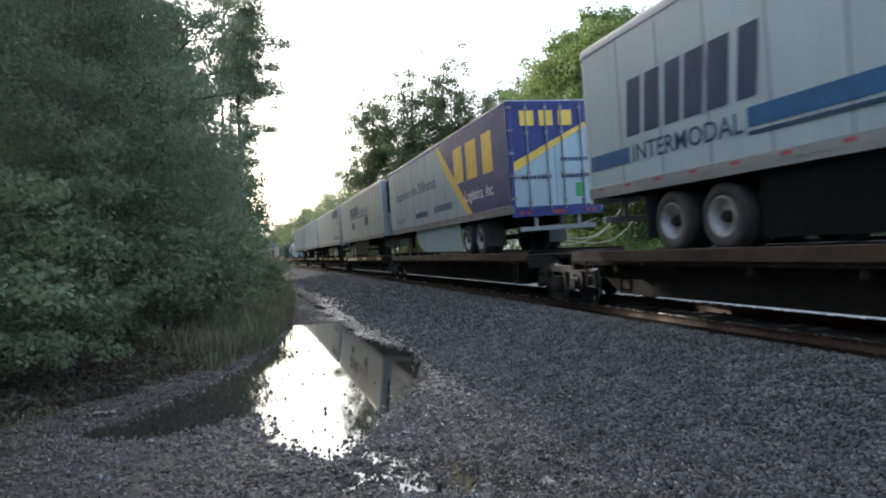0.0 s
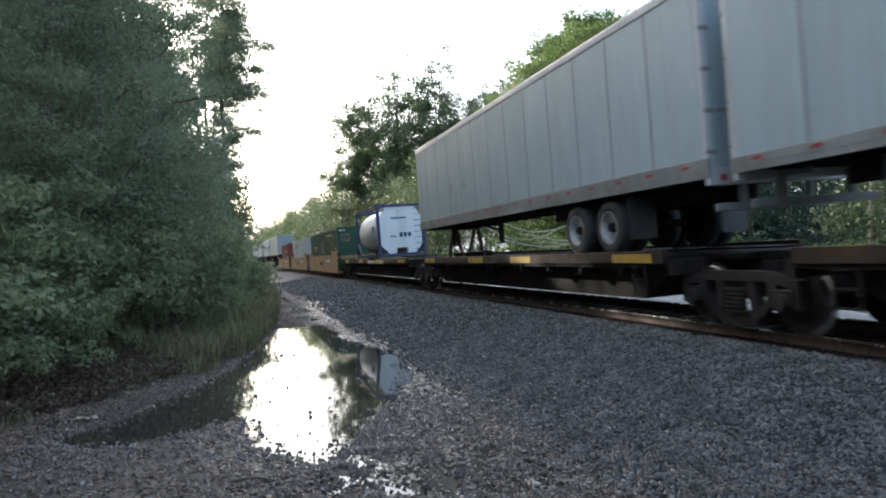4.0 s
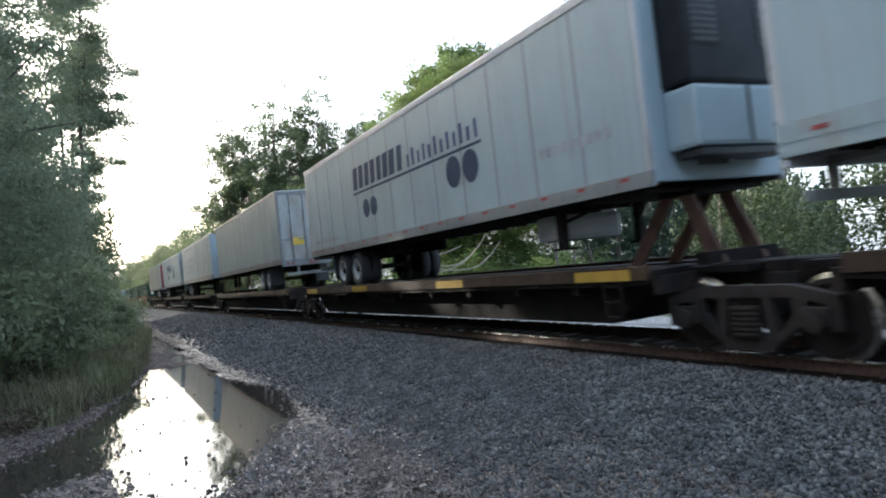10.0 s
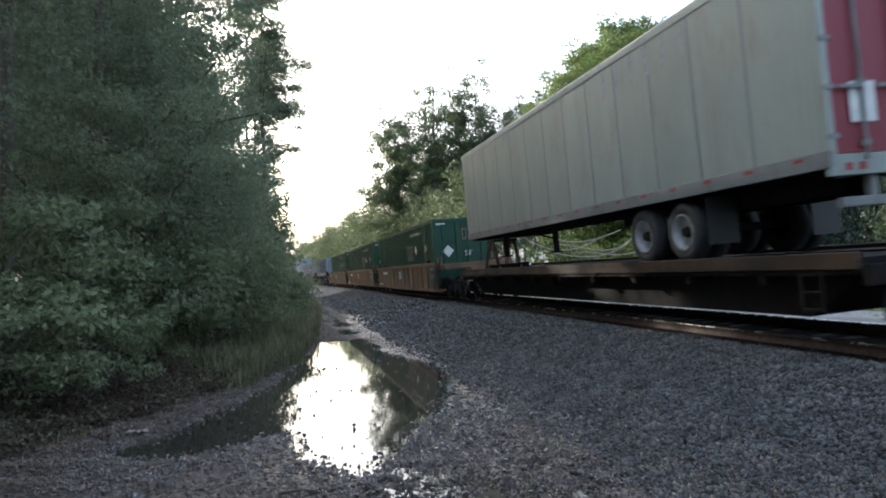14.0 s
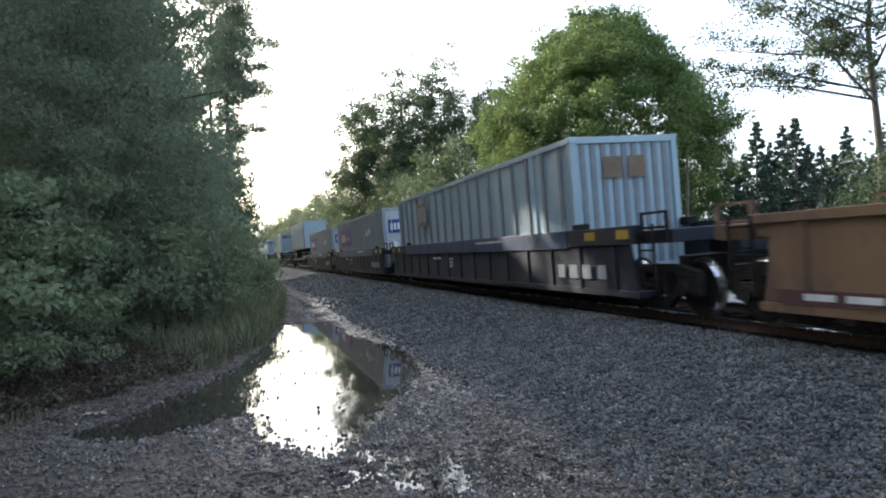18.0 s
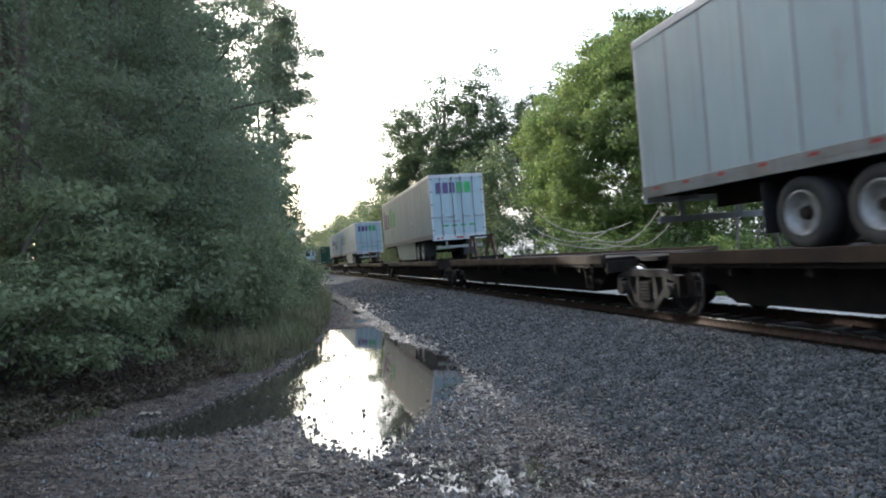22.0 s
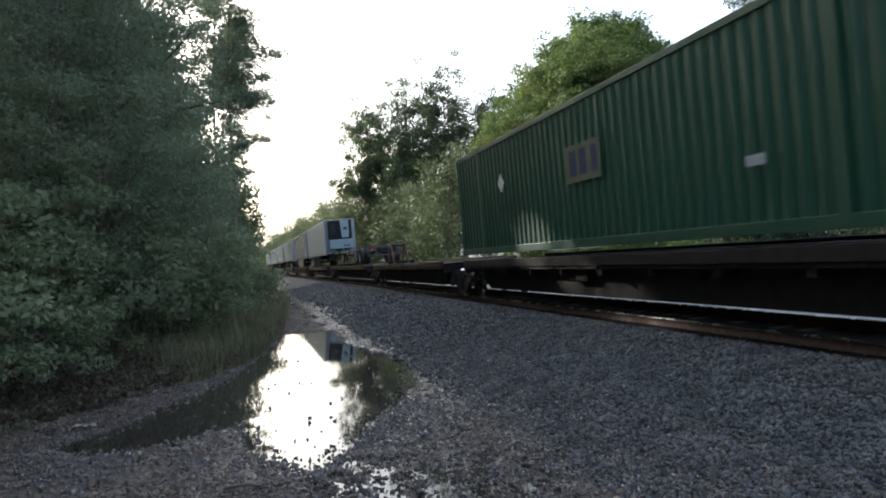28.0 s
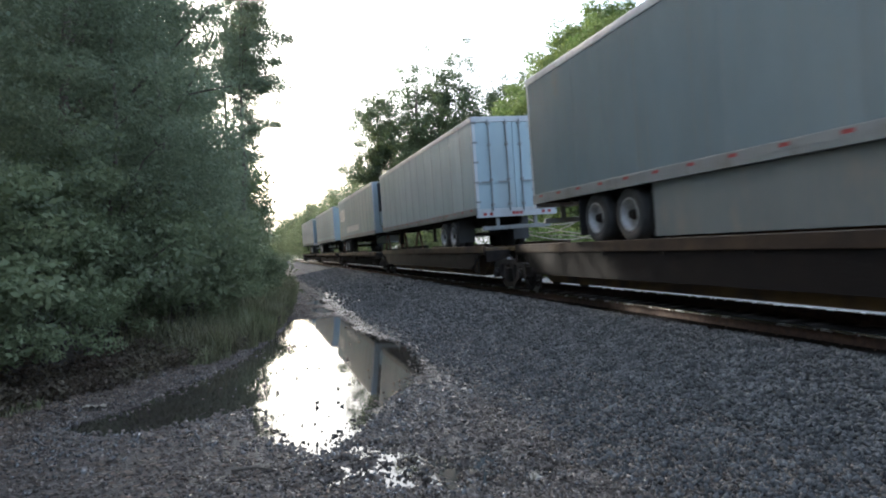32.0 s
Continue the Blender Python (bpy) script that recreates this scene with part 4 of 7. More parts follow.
    x = bank_x(y) - np.abs(rr.normal(0.5, 0.7, n)) + 0.12 * wave_noise(rr.uniform(0, 1, n), y, 3.0, 73)
    keep = wave_noise(x, y, 0.9, 71) + 0.3 * rr.uniform(-1, 1, n) > 0.85 - 1.9 * smooth(10, 14, y)
    x, y = x[keep], y[keep]
    n = len(x)
    z = ground_z(x, y)
    h = rr.uniform(0.08, 0.62, n) ** 1.2 * (0.5 + 0.9 * smooth(9, 14, y)) * (0.6 + 0.5 * np.clip(wave_noise(x, y, 2.4, 72), -1, 1))
    a = rr.uniform(0, 2 * np.pi, n)
    bend = rr.uniform(0.1, 0.6, n) * h
    w = rr.uniform(0.004, 0.012, n)
    b = np.stack([x, y, z], -1)
    side = np.stack([-np.sin(a), np.cos(a), np.zeros(n)], -1) * w[:, None]
    out = np.stack([np.cos(a), np.sin(a), np.zeros(n)], -1)
    mid = b + out * (bend * 0.35)[:, None] + np.array([0, 0, 1]) * (h * 0.6)[:, None]
    tip = b + out * bend[:, None] + np.array([0, 0, 1]) * h[:, None]
    V = np.stack([b - side, b + side, mid + side * 0.8, mid - side * 0.8, mid - side * 0.8, mid + side * 0.8, tip + side * 0.1, tip - side * 0.1], 1).reshape(-1, 3)
    tagged(new("verge_grass", leaf_mesh("verge_grass", V, M["grass"])), "ragged grass and weeds along the road's edge", "grass", kind="stuff")
    # low brownish weeds on the bank
    n = 4200
    y = 6.0 + 22 * rr.uniform(0, 1, n) ** 1.4
    x = bank_x(y) - np.abs(rr.normal(0.55, 0.55, n)) - 0.05
    c = np.stack([x, y, ground_z(x, y) + 0.1 * rr.uniform(0.3, 1.6, n)], -1)
    tagged(new("bank_weeds", leaf_mesh("bank_weeds", leaves(c, np.full(n, 0.14), 13, 0.032, rr, flat=0.8), M["weed"])), "low brownish weeds on the shaded bank", "weeds", kind="stuff")
    n = 26000
    y = 6 + 20 * rr.uniform(0, 1, n) ** 1.5
    x = bank_x(y) - rr.normal(0.15, 0.5, n)
    xm, ym = rr.uniform(-3.6, 0.9, 5200), rr.uniform(4.0, 9.0, 5200)
    x, y = np.concatenate([x, xm]), np.concatenate([y, ym])
    ok = poly_dist(x, y, PUDDLE) > 0.05
    x, y = x[ok], y[ok]
    n = len(x)
    V = leaves(np.stack([x, y, ground_z(x, y) + 0.012], -1), np.full(n, 0.01), 1, 0.035, rr)
    V = V.reshape(-1, 4, 3)
    V[:, :, 2] = V[:, :, 2].mean(1, keepdims=True) + 0.2 * (V[:, :, 2] - V[:, :, 2].mean(1, keepdims=True))
    tagged(new("leaf_litter", leaf_mesh("leaf_litter", V.reshape(-1, 3), M["litter"])), "brown dead leaves along the bank", "leaf litter", kind="stuff")


def conifer(seed, h):
    r = np.random.RandomState(seed)
    pts, sp = [], []
    k = 0
    z = h * 0.08
    while z < h:
        rad = (1 - z / h) ** 0.85 * h * 0.27 + 0.08
        n = int(7 + rad * 6)
        for i in range(n):
            a = r.uniform(0, 2 * np.pi)
            q = rad * r.uniform(0.3, 1.05)
            pts.append((q * math.cos(a), q * math.sin(a), z - 0.25 * q + r.normal() * 0.15))
            sp.append(0.16 + 0.34 * (1 - z / h))
        z += h * 0.035
    return wood("trunk", [([(0, 0, -0.3), (0, 0, h * 0.5), (0, 0, h * 0.98)], [0.2, 0.12, 0.02])], M["bark"]), leaf_mesh("crown", leaves(pts, sp, 46, 0.085, r, droop=0.5, flat=0.5), M["leaf_con"])


def build_right_side():
    r = random.Random(3)
    # the big round tree behind the line
    p = broadleaf(101, 17.8, 8.5, 1.2, 1250, 190, 0.105, M["leaf_light"], spread=0.85, shape=0.62, shell=0.16, limbs=40, flat=0.7, lump=0.2)
    tree(p, stand(19.6, 40.0, 1.0, 30), "large round-crowned tree, yellow-green where the sun strikes", name="round_tree")
    # open-crowned group farther along
    g = [broadleaf(120 + k, 26.5, 4.9, 2.0, 330, 130, 0.14, M["leaf_bush"], spread=1.05, shape=0.85, shell=0.5, limbs=34) for k in range(3)]
    for k, (x, y, s) in enumerate(((10.4, 96, 1.0), (15.5, 92, 1.1), (20.5, 88, 1.12), (24.5, 80, 0.95), (17.0, 104, 0.9), (29, 84, 1.0))):
        tree(g[k % 3], stand(x, y, s, k * 77), "tall open-crowned tree behind the line", group="trees beyond the track")
    # hedge of lower trees along the far side of the track into the distance
    low = [broadleaf(140 + k, 13.0, 4.2, 0.6, 150, 50, 0.18, M["leaf_bush"], spread=1.2, shape=0.8, shell=0.35) for k in range(3)]
    y = 62.0
    k = 0
    while y < 330:
        x = track_x(y) + 7.5 + r.uniform(0, 2.0) + (2.5 if y < 90 else 0)
        tree(low[k % 3], stand(x, y, r.uniform(0.75, 1.15), r.uniform(0, 360)), "leafy tree lining the far side of the track", group="trees beyond the track")
        y += r.uniform(5, 7.5)
        k += 1
    y = 85.0
    while y < 420:
        x = float(bank_x(np.array([y]))[0]) - 5.0 - r.uniform(0, 2)
        tree(low[k % 3], stand(x, y, r.uniform(1.0, 1.4), r.uniform(0, 360)), "leafy tree lining the near side of the track", group="trees of the wood")
        y += r.uniform(7, 10)
        k += 1
    # conifers at the back on the right
    cs = [conifer(160 + k, 11.0) for k in range(3)]
    for k in range(26):
        a = 0.70 + 0.026 * k
        y = r.uniform(42, 52)
        tree(cs[k % 3], stand(a * y, y, r.uniform(0.8, 1.15), r.uniform(0, 360)), "dark conifer in a distant row", group="row of conifers")
    # undergrowth behind the line
    ug = [broadleaf(180 + k, 3.4, 2.3, 0.0, 60, 26, 0.13, M["leaf_light"], spread=0.55, shape=0.8, shell=0.4, limbs=6) for k in range(3)]
    for k in range(34):
        y = 14 + k * 2.0
        x = track_x(y) + r.uniform(8.5, 12.0)
        st = thing("shrub", "bright undergrowth behind the railway", "shrub", "undergrowth beyond the track")
        shared("stem", ug[k % 3][0], st, Matrix())
        shared("foliage", ug[k % 3][1], st, Matrix())
        st.matrix_basis = stand(x, y, r.uniform(0.4, 0.8), r.uniform(0, 360))
    for k in range(22):
        x, y = r.uniform(11.5, 24.5), r.uniform(31.5, 36.0)
        st = thing("shrub", "sunlit yellow-green bush at the foot of the round tree", "shrub", "undergrowth beyond the track")
        shared("stem", ug[k % 3][0], st, Matrix())
        shared("foliage", ug[k % 3][1], st, Matrix())
        st.matrix_basis = stand(x, y, r.uniform(0.65, 1.05), r.uniform(0, 360))
    # long bleached vines sagging in front of the round tree
    rr = np.random.RandomState(12)
    for k, (x0, z0, sag, x1, z1) in enumerate(((9.1, 4.3, 3.3, 14.0, 3.9), (10.6, 3.2, 2.9, 15.3, 4.4), (9.2, 3.6, 2.95, 13.2, 3.6), (9.8, 2.9, 2.6, 14.3, 3.3), (11.5, 2.8, 2.7, 16.4, 4.1))):
        y = 30 + rr.uniform(-0.6, 0.6)
        path = []
        for j in range(11):
            u = j / 10
            lift = (z0 * (1 - u) + z1 * u - sag) * 4 * u * (1 - u)
            path.append((x0 + (x1 - x0) * u, y + 0.5 * u + 0.05 * rr.normal(), z0 * (1 - u) + z1 * u - lift))
        tagged(new("vine", wood("vine", [(path, [0.022 + 0.012 * math.sin(3 * j / 10) for j in range(11)])], M["deadwood"])), "long bleached bare vine sagging before the round tree", "vine", "bare vines")
    for k, (x, y, tilt, h) in enumerate(((19.35, 30.0, 0.0, 6.6), (22.6, 30.5, -0.9, 3.6), (23.3, 31.0, -1.3, 3.2), (21.2, 31.5, 0.3, 3.4))):
        st = wood("dead_trunk", [([(0, 0, -0.3), (tilt * 0.5, 0, h * 0.5), (tilt, 0, h)], [0.11, 0.09, 0.05])], M["bark"])
        tagged(new("dead_trunk", st), "slim bare dark trunk standing behind the line", "tree trunk", "bare trunks").matrix_basis = stand(x, y)
    # open tree whose boughs reach in from the right
    pair = open_tree(90, 15.5, 0.17, 8.3, 34, 6.8, math.pi, M["leaf_bush"], 0.06, 330, bias=0.7, blob=0.8)
    tree(pair, stand(20.5, 20.0, 1.0, 0), "open tree with long boughs reaching over the line")
    low2 = [broadleaf(190 + k, 8.0, 3.4, 0.3, 130, 50, 0.13, M["leaf_bush"], spread=0.9, shape=0.8, shell=0.35) for k in range(2)]
    for k, (x, y) in enumerate(((20.7, 18.6), (27, 24), (32, 28), (23.5, 15), (24, 9), (21, 3), (19, -4), (17, -12))):
        tree(low2[k % 2], stand(x, y, 0.75 + 0.1 * (k % 3), k * 60), "bushy dark tree behind the railway", group="trees beyond the track")
    # wood behind the place where the camera stands
    bk = [broadleaf(200 + k, 9.0, 3.0, 1.0, 90, 20, 0.3, M["leaf_dark"], spread=1.3, shape=0.8, shell=0.4) for k in range(2)]
    for k in range(16):
        tree(bk[k % 2], stand(-24 + k * 1.9 if k < 10 else -8 - (k % 3) * 3, -16 - (k % 3) * 3 if k < 10 else -12 + (k - 10) * 2.6, 1.0, k * 50), "dark tree of the wood behind the road", group="trees of the wood")


def build_small():
    bm = B()
    r = random.Random(2)
    n = 7
    g = [[bm.verts.new((-0.13 + 0.26 * i / n, -0.06 + 0.12 * j / 4, 0.03 + 0.035 * r.random() * (1 if 0 < i < n else 0.3))) for j in range(5)] for i in range(n + 1)]
    for i in range(n):
        for j in range(4):
            bm.faces.new((g[i][j], g[i + 1][j], g[i + 1][j + 1], g[i][j + 1]))
    bmesh.ops.solidify(bm, geom=bm.faces[:], thickness=0.012)
    o = tagged(new("litter_scrap", mesh_of("litter_scrap", bm, M["paper"])), "crumpled pale scrap of card lying on the muddy bank", "litter")
    o.matrix_basis = pose(-2.26, 8.78, gz(-2.26, 8.78) + 0.005, 0, 0, 12)
    rr = np.random.RandomState(88)
    V = leaves(np.array([(0.0, 0.0, 0.035), (0.03, 0.02, 0.05)]), np.full(2, 0.05), 26, 0.022, rr)
    o = tagged(new("withered_plant", leaf_mesh("withered_plant", V, M["paper"])), "small withered pale plant in the wet gravel", "plant")
    o.matrix_basis = pose(2.03, 5.36, max(0.0, gz(2.03, 5.36)))
    bm_limbs = [([(0, 0, 0.02), (0.2, 0.03, 0.04), (0.42, -0.02, 0.02)], [0.014, 0.012, 0.006])]
    o = tagged(new("stick", wood("stick", bm_limbs, M["bark"])), "dark wet stick lying on the road", "stick")
    o.matrix_basis = pose(-0.42, 6.05, gz(-0.42, 6.05), 0, 0, -12)


def clear_gaps():
    """Thins the wood's crowns where the low sun finds its way through to the line."""
    spots = ((5.48, 15.3, 5.9, 0.12), (5.48, 14.2, 5.75, 0.08), (5.48, 16.4, 5.85, 0.1), (5.48, 13.0, 5.4, 0.07), (5.48, 17.6, 5.2, 0.08), (5.48, 12.0, 4.6, 0.06), (5.48, 19.0, 4.2, 0.07), (5.48, 16.8, 3.3, 0.06), (5.48, 20.5, 3.5, 0.08), (5.42, 15.2, 2.4, 0.7), (5.5, 13.9, 1.9, 0.7), (5.56, 12.6, 1.45, 0.6))
    spots += tuple((track_x(y) - 0.84, y, RAIL_Z - 0.12, 0.4) for y in (9.7, 10.2, 10.7, 11.2, 11.7, 12.2))
    d = np.array(_d)
    names = {}
    for ob in list(bpy.data.objects):
        if ob.parent is None or ob.parent.matrix_basis.translation.x > 3 or not ob.name.startswith(("crown", "foliage")):
            continue
        m = np.array(ob.parent.matrix_basis)
        key = ob.data.name
        if key not in names:
            co = np.empty(len(ob.data.vertices) * 3, dtype=np.float32)
            ob.data.vertices.foreach_get("co", co)
            names[key] = co.reshape(-1, 4, 3)
        v = names[key]
        c = v.mean(1) @ m[:3, :3].T + m[:3, 3]
        drop = np.zeros(len(c), dtype=bool)
        for x, y, z, rad in spots:
            q = c - np.array((x, y, z))
            u = q @ d
            drop |= (u > 0) & (np.linalg.norm(q - u[:, None] * d, axis=1) < rad)
        if drop.sum() > 5:
            ob.data = leaf_mesh("crown", v[~drop].reshape(-1, 3), ob.data.materials[0])


build_left_wood()
build_right_side()
clear_gaps()
build_small()

# ---------------------------------------------------------------- wheels and bogies
def make_wheel_meshes():
    bm = B()
    prof = [(-0.14, 0.30), (-0.14, 0.44), (-0.11, 0.49), (0.11, 0.49), (0.14, 0.44), (0.14, 0.30)]
    n = 24
    rings = []
    for x, r in prof:
        rings.append([bm.verts.new((x, r * math.cos(2 * math.pi * i / n), r * math.sin(2 * math.pi * i / n))) for i in range(n)])
    for a, b in zip(rings, rings[1:] + rings[:1]):
        for i in range(n):
            bm.faces.new((a[i], a[(i + 1) % n], b[(i + 1) % n], b[i]))
    tyre = mesh_of("tyre", bm, M["tyre"], True)
    bm = B()
    prof = [(-0.145, 0.31), (-0.155, 0.285), (-0.13, 0.27), (-0.03, 0.25), (-0.015, 0.2), (-0.03, 0.13), (-0.03, 0.1)]
    rings = []
    for x, r in prof:
        rings.append([bm.verts.new((x, r * math.cos(2 * math.pi * i / n), r * math.sin(2 * math.pi * i / n))) for i in range(n)])
    for a, b in zip(rings, rings[1:]):
        for i in range(n):
            bm.faces.new((a[i], a[(i + 1) % n], b[(i + 1) % n], b[i]))
    bm.faces.new(rings[-1])
    rim = mesh_of("rim", bm, M["rim"], True)
    bm = B()
    cyl(bm, (-0.12, 0, 0), (-0.02, 0, 0), 0.075, 14, 0.105)
    holes = mesh_of("hub", bm, M["under"])
    return tyre, rim, holes


TYRE, RIM, HOLES = make_wheel_meshes()


def make_bogie_meshes():
    """The cast side frame of a freight truck with its two window openings, the spring nest, wheel, axle, bolster and bearing."""
    bm = B()
    bars_ = ([(-1.16, 0.62), (-0.62, 0.72), (0.62, 0.72), (1.16, 0.62), (1.16, 0.74), (0.62, 0.86), (-0.62, 0.86), (-1.16, 0.74)],
             [(-0.34, 0.1), (0.34, 0.1), (0.34, 0.25), (-0.34, 0.25)])
    for q in bars_:
        prism(bm, q, -0.07, 0.07)
    for e in (-1, 1):
        prism(bm, [(e * 1.18, 0.36), (e * 1.18, 0.7), (e * 1.02, 0.7), (e * 1.02, 0.36)], -0.075, 0.075)
        prism(bm, [(e * 0.62, 0.4), (e * 0.78, 0.4), (e * 0.78, 0.72), (e * 0.62, 0.72)], -0.075, 0.075)
        prism(bm, [(e * 0.3, 0.11), (e * 0.34, 0.25), (e * 0.66, 0.56), (e * 0.74, 0.44)], -0.065, 0.065)
        prism(bm, [(e * 0.3, 0.2), (e * 0.42, 0.2), (e * 0.36, 0.74), (e * 0.24, 0.74)], -0.072, 0.072)
    frame_me = mesh_of("side_frame", bm, M["bogie"])
    bm = B()                           # three coils that touch, ribbed like wound wire
    n = 30
    rings = []
    for k in range(13):
        g = 0.066 if k % 2 else 0.056
        ring = []
        for i in range(n):
            t = 2 * math.pi * i / n
            ring.append(bm.verts.new((g * math.cos(t), (0.17 + g) * math.sin(t) + 0.02 * math.sin(3 * t), 0.25 + k * 0.031)))
        rings.append(ring)
    for a, b in zip(rings, rings[1:]):
        for i in range(n):
            bm.faces.new((a[i], a[(i + 1) % n], b[(i + 1) % n], b[i]))
    bm.faces.new(rings[0][::-1])
    bm.faces.new(rings[-1])
    spring = mesh_of("spring", bm, M["under"])
    bm = B()
    prof = [(-0.03, 0.5), (0.0, 0.5), (0.01, 0.45), (0.1, 0.44), (0.1, 0.38), (0.05, 0.34), (0.04, 0.16), (0.09, 0.1)]
    n = 28
    rings = [[bm.verts.new((x, r * math.cos(2 * math.pi * i / n), r * math.sin(2 * math.pi * i / n))) for i in range(n)] for x, r in prof]
    for k, (a, b) in enumerate(zip(rings, rings[1:])):
        for i in range(n):
            f = bm.faces.new((a[i], a[(i + 1) % n], b[(i + 1) % n], b[i]))
            f.material_index = 1 if k in (1, 2) else 0
    bm.faces.new(rings[0][::-1])
    bm.faces.new(rings[-1])
    wheel = mesh_of("wheel", bm, M["bogie"], False)
    wheel.materials.append(M["steel"])
    bm = B()
    cyl(bm, (-0.95, 0, 0), (0.95, 0, 0), 0.08, 12)
    axle = mesh_of("axle", bm, M["under"])
    bm = B()
    bx(bm, -1.0, 1.0, -0.2, 0.2, 0.46, 0.72, 0.03)
    bx(bm, -0.4, 0.4, -0.24, 0.24, 0.7, 0.96, 0.03)
    bolster = mesh_of("bolster", bm, M["bogie"])
    bm = B()
    cyl(bm, (-0.13, 0, 0), (0.0, 0, 0), 0.12, 12)
    bx(bm, -0.07, 0.06, -0.17, 0.17, -0.06, 0.16, 0.02)
    box = mesh_of("bearing_box", bm, M["bogie"])
    return frame_me, spring, wheel, axle, bolster, box


SIDEFRAME, SPRING, RWHEEL, AXLE, BOLSTER, AXLEBOX = make_bogie_meshes()


def bogie(parent, y):
    """A two-axle freight truck as a part of a car, with its middle at y."""
    b = shared("bogie", BOLSTER, parent, pose(0, y, -LIFT), "black grimy two-axle freight truck")
    for x in (-1.02, 1.02):
        shared("side_frame", SIDEFRAME, b, pose(x, 0, 0))
        shared("spring", SPRING, b, pose(x * 1.07, 0, 0))
        for yy in (-0.89, 0.89):
            shared("bearing_box", AXLEBOX, b, pose(x * 1.04, yy, 0.46, 0, 0, 0 if x < 0 else 180))
    for yy in (-0.89, 0.89):
        shared("axle", AXLE, b, pose(0, yy, 0.46))
        shared("wheel", RWHEEL, b, pose(-0.74, yy, 0.46, 0, 0, 180))
        shared("wheel", RWHEEL, b, pose(0.74, yy, 0.46))
    return b


def road_wheels(parent, y, z, rim=True):
    """Dual tyres on one axle of a road trailer."""
    bm = B()
    cyl(bm, (-1.0, 0, 0), (1.0, 0, 0), 0.07, 10)
    ax = part("axle", bm, M["under"], parent)
    ax.matrix_basis = pose(0, y, z)
    for s in (-1, 1):
        for x in (1.1, 0.78):
            w = shared("tyre", TYRE, ax, pose(s * x, 0, 0, 0, 0, 0 if s < 0 else 180))
            if x > 1 and rim:
                shared("rim", RIM, ax, pose(s * x, 0, 0, 0, 0, 0 if s < 0 else 180), "dusty white steel wheel")
                shared("hub", HOLES, ax, pose(s * x, 0, 0, 0, 0, 0 if s < 0 else 180))
    return ax


# ---------------------------------------------------------------- road trailers on the cars
BOX0, BOX1, HW = 1.96, 4.93, 1.30     # floor rail and roof over the rail, half width
TRAILER_LEN = 16.15


def trailer(start, nose_leads, label, body="white", panels=13, seam="seamgrey", skirt=None, doors="white", frame_m="silver", reefer="", trim=None,
            group="road trailers on the train", rail_h=0.22, tapes=True, length=TRAILER_LEN, base="railgrey", tandem=2.95, rest=0.9):
    """A box trailer with its leading end at y = start when the clip begins. Local y runs to the trailing end; x = -HW faces the road."""
    t = thing("semi_trailer", label, "semi trailer", group)
    H = length / 2
    d = -1 if nose_leads else 1            # d * -H is the door end
    Y = lambda v: d * v                    # v: from the doors (-H) to the nose (+H)
    body_m, seam_m, fr = M[body], M[seam], M[frame_m]
    # inner box, floor and roof
    bm = B()
    bx(bm, -HW + 0.03, HW - 0.03, -H + 0.05, H - 0.05, BOX0 + 0.12, BOX1 - 0.03)
    part("body", bm, body_m, t)
    bm = B()
    bx(bm, -HW, HW, -H, H, BOX1 - 0.03, BOX1, 0.012)
    part("roof", bm, M["silver"], t)
    # panels on the side that faces the road; the far side in one
    pw = (length - 0.2) / panels
    bm = B()
    bx(bm, 0, 0.028, -pw / 2 + 0.004, pw / 2 - 0.004, BOX0 + rail_h, BOX1 - 0.16)
    pm = mesh_of("side_panel", bm, body_m)
    bm = B()
    bx(bm, -0.004, 0.006, -0.022, 0.022, BOX0 + rail_h, BOX1 - 0.16)
    for k in range(26):
        z = BOX0 + rail_h + 0.05 + k * 0.1
        bx(bm, -0.007, -0.003, -0.007, 0.007, z, z + 0.014)
    sm = mesh_of("seam", bm, seam_m)
    for i in range(panels):
        yc = -H + 0.1 + pw * (i + 0.5)
        shared("side_panel", pm, t, pose(-HW, yc, 0))
        if i:
            shared("seam", sm, t, pose(-HW, yc - pw / 2, 0))
    bm = B()
    bx(bm, HW - 0.03, HW, -H + 0.1, H - 0.1, BOX0 + rail_h, BOX1 - 0.16)
    part("far_side", bm, body_m, t)
    for s in (-1, 1):
        bm = B()
        bx(bm, s * (HW + 0.012), s * (HW - 0.05), -H, H, BOX1 - 0.16, BOX1 - 0.028, 0.012)
        part("top_rail", bm, fr, t)
        bm = B()
        bx(bm, s * (HW + 0.015), s * (HW - 0.06), -H, H, BOX0, BOX0 + rail_h - 0.004, 0.012)
        bx(bm, s * (HW + 0.02), s * (HW - 0.02), -H, H, BOX0 + rail_h * 0.42, BOX0 + rail_h * 0.55)
        part("bottom_rail", bm, M[base], t)
    # rails' reflective tapes
    if tapes:
        bm = B()
        bx(bm, -HW - 0.024, -HW - 0.017, -0.085, 0.085, BOX0 + rail_h * 0.6, BOX0 + rail_h * 0.6 + 0.05)
        me = mesh_of("reflective_tape", bm, M["tape_red"])
        n = 17
        for i in range(n):
            shared("reflective_tape", me, t, pose(0, -H + 0.5 + i * (length - 1.0) / (n - 1), 0), "red reflective strip")
    # door end: frame, two leaves, rods, hinges
    yd = Y(-H)
    bm = B()
    for s in (-1, 1):
        bx(bm, s * HW, s * (HW - 0.1), yd, Y(-H + 0.1), BOX0, BOX1 - 0.03, 0.01)
    bx(bm, -HW, HW, yd, Y(-H + 0.1), BOX1 - 0.17, BOX1 - 0.03, 0.01)
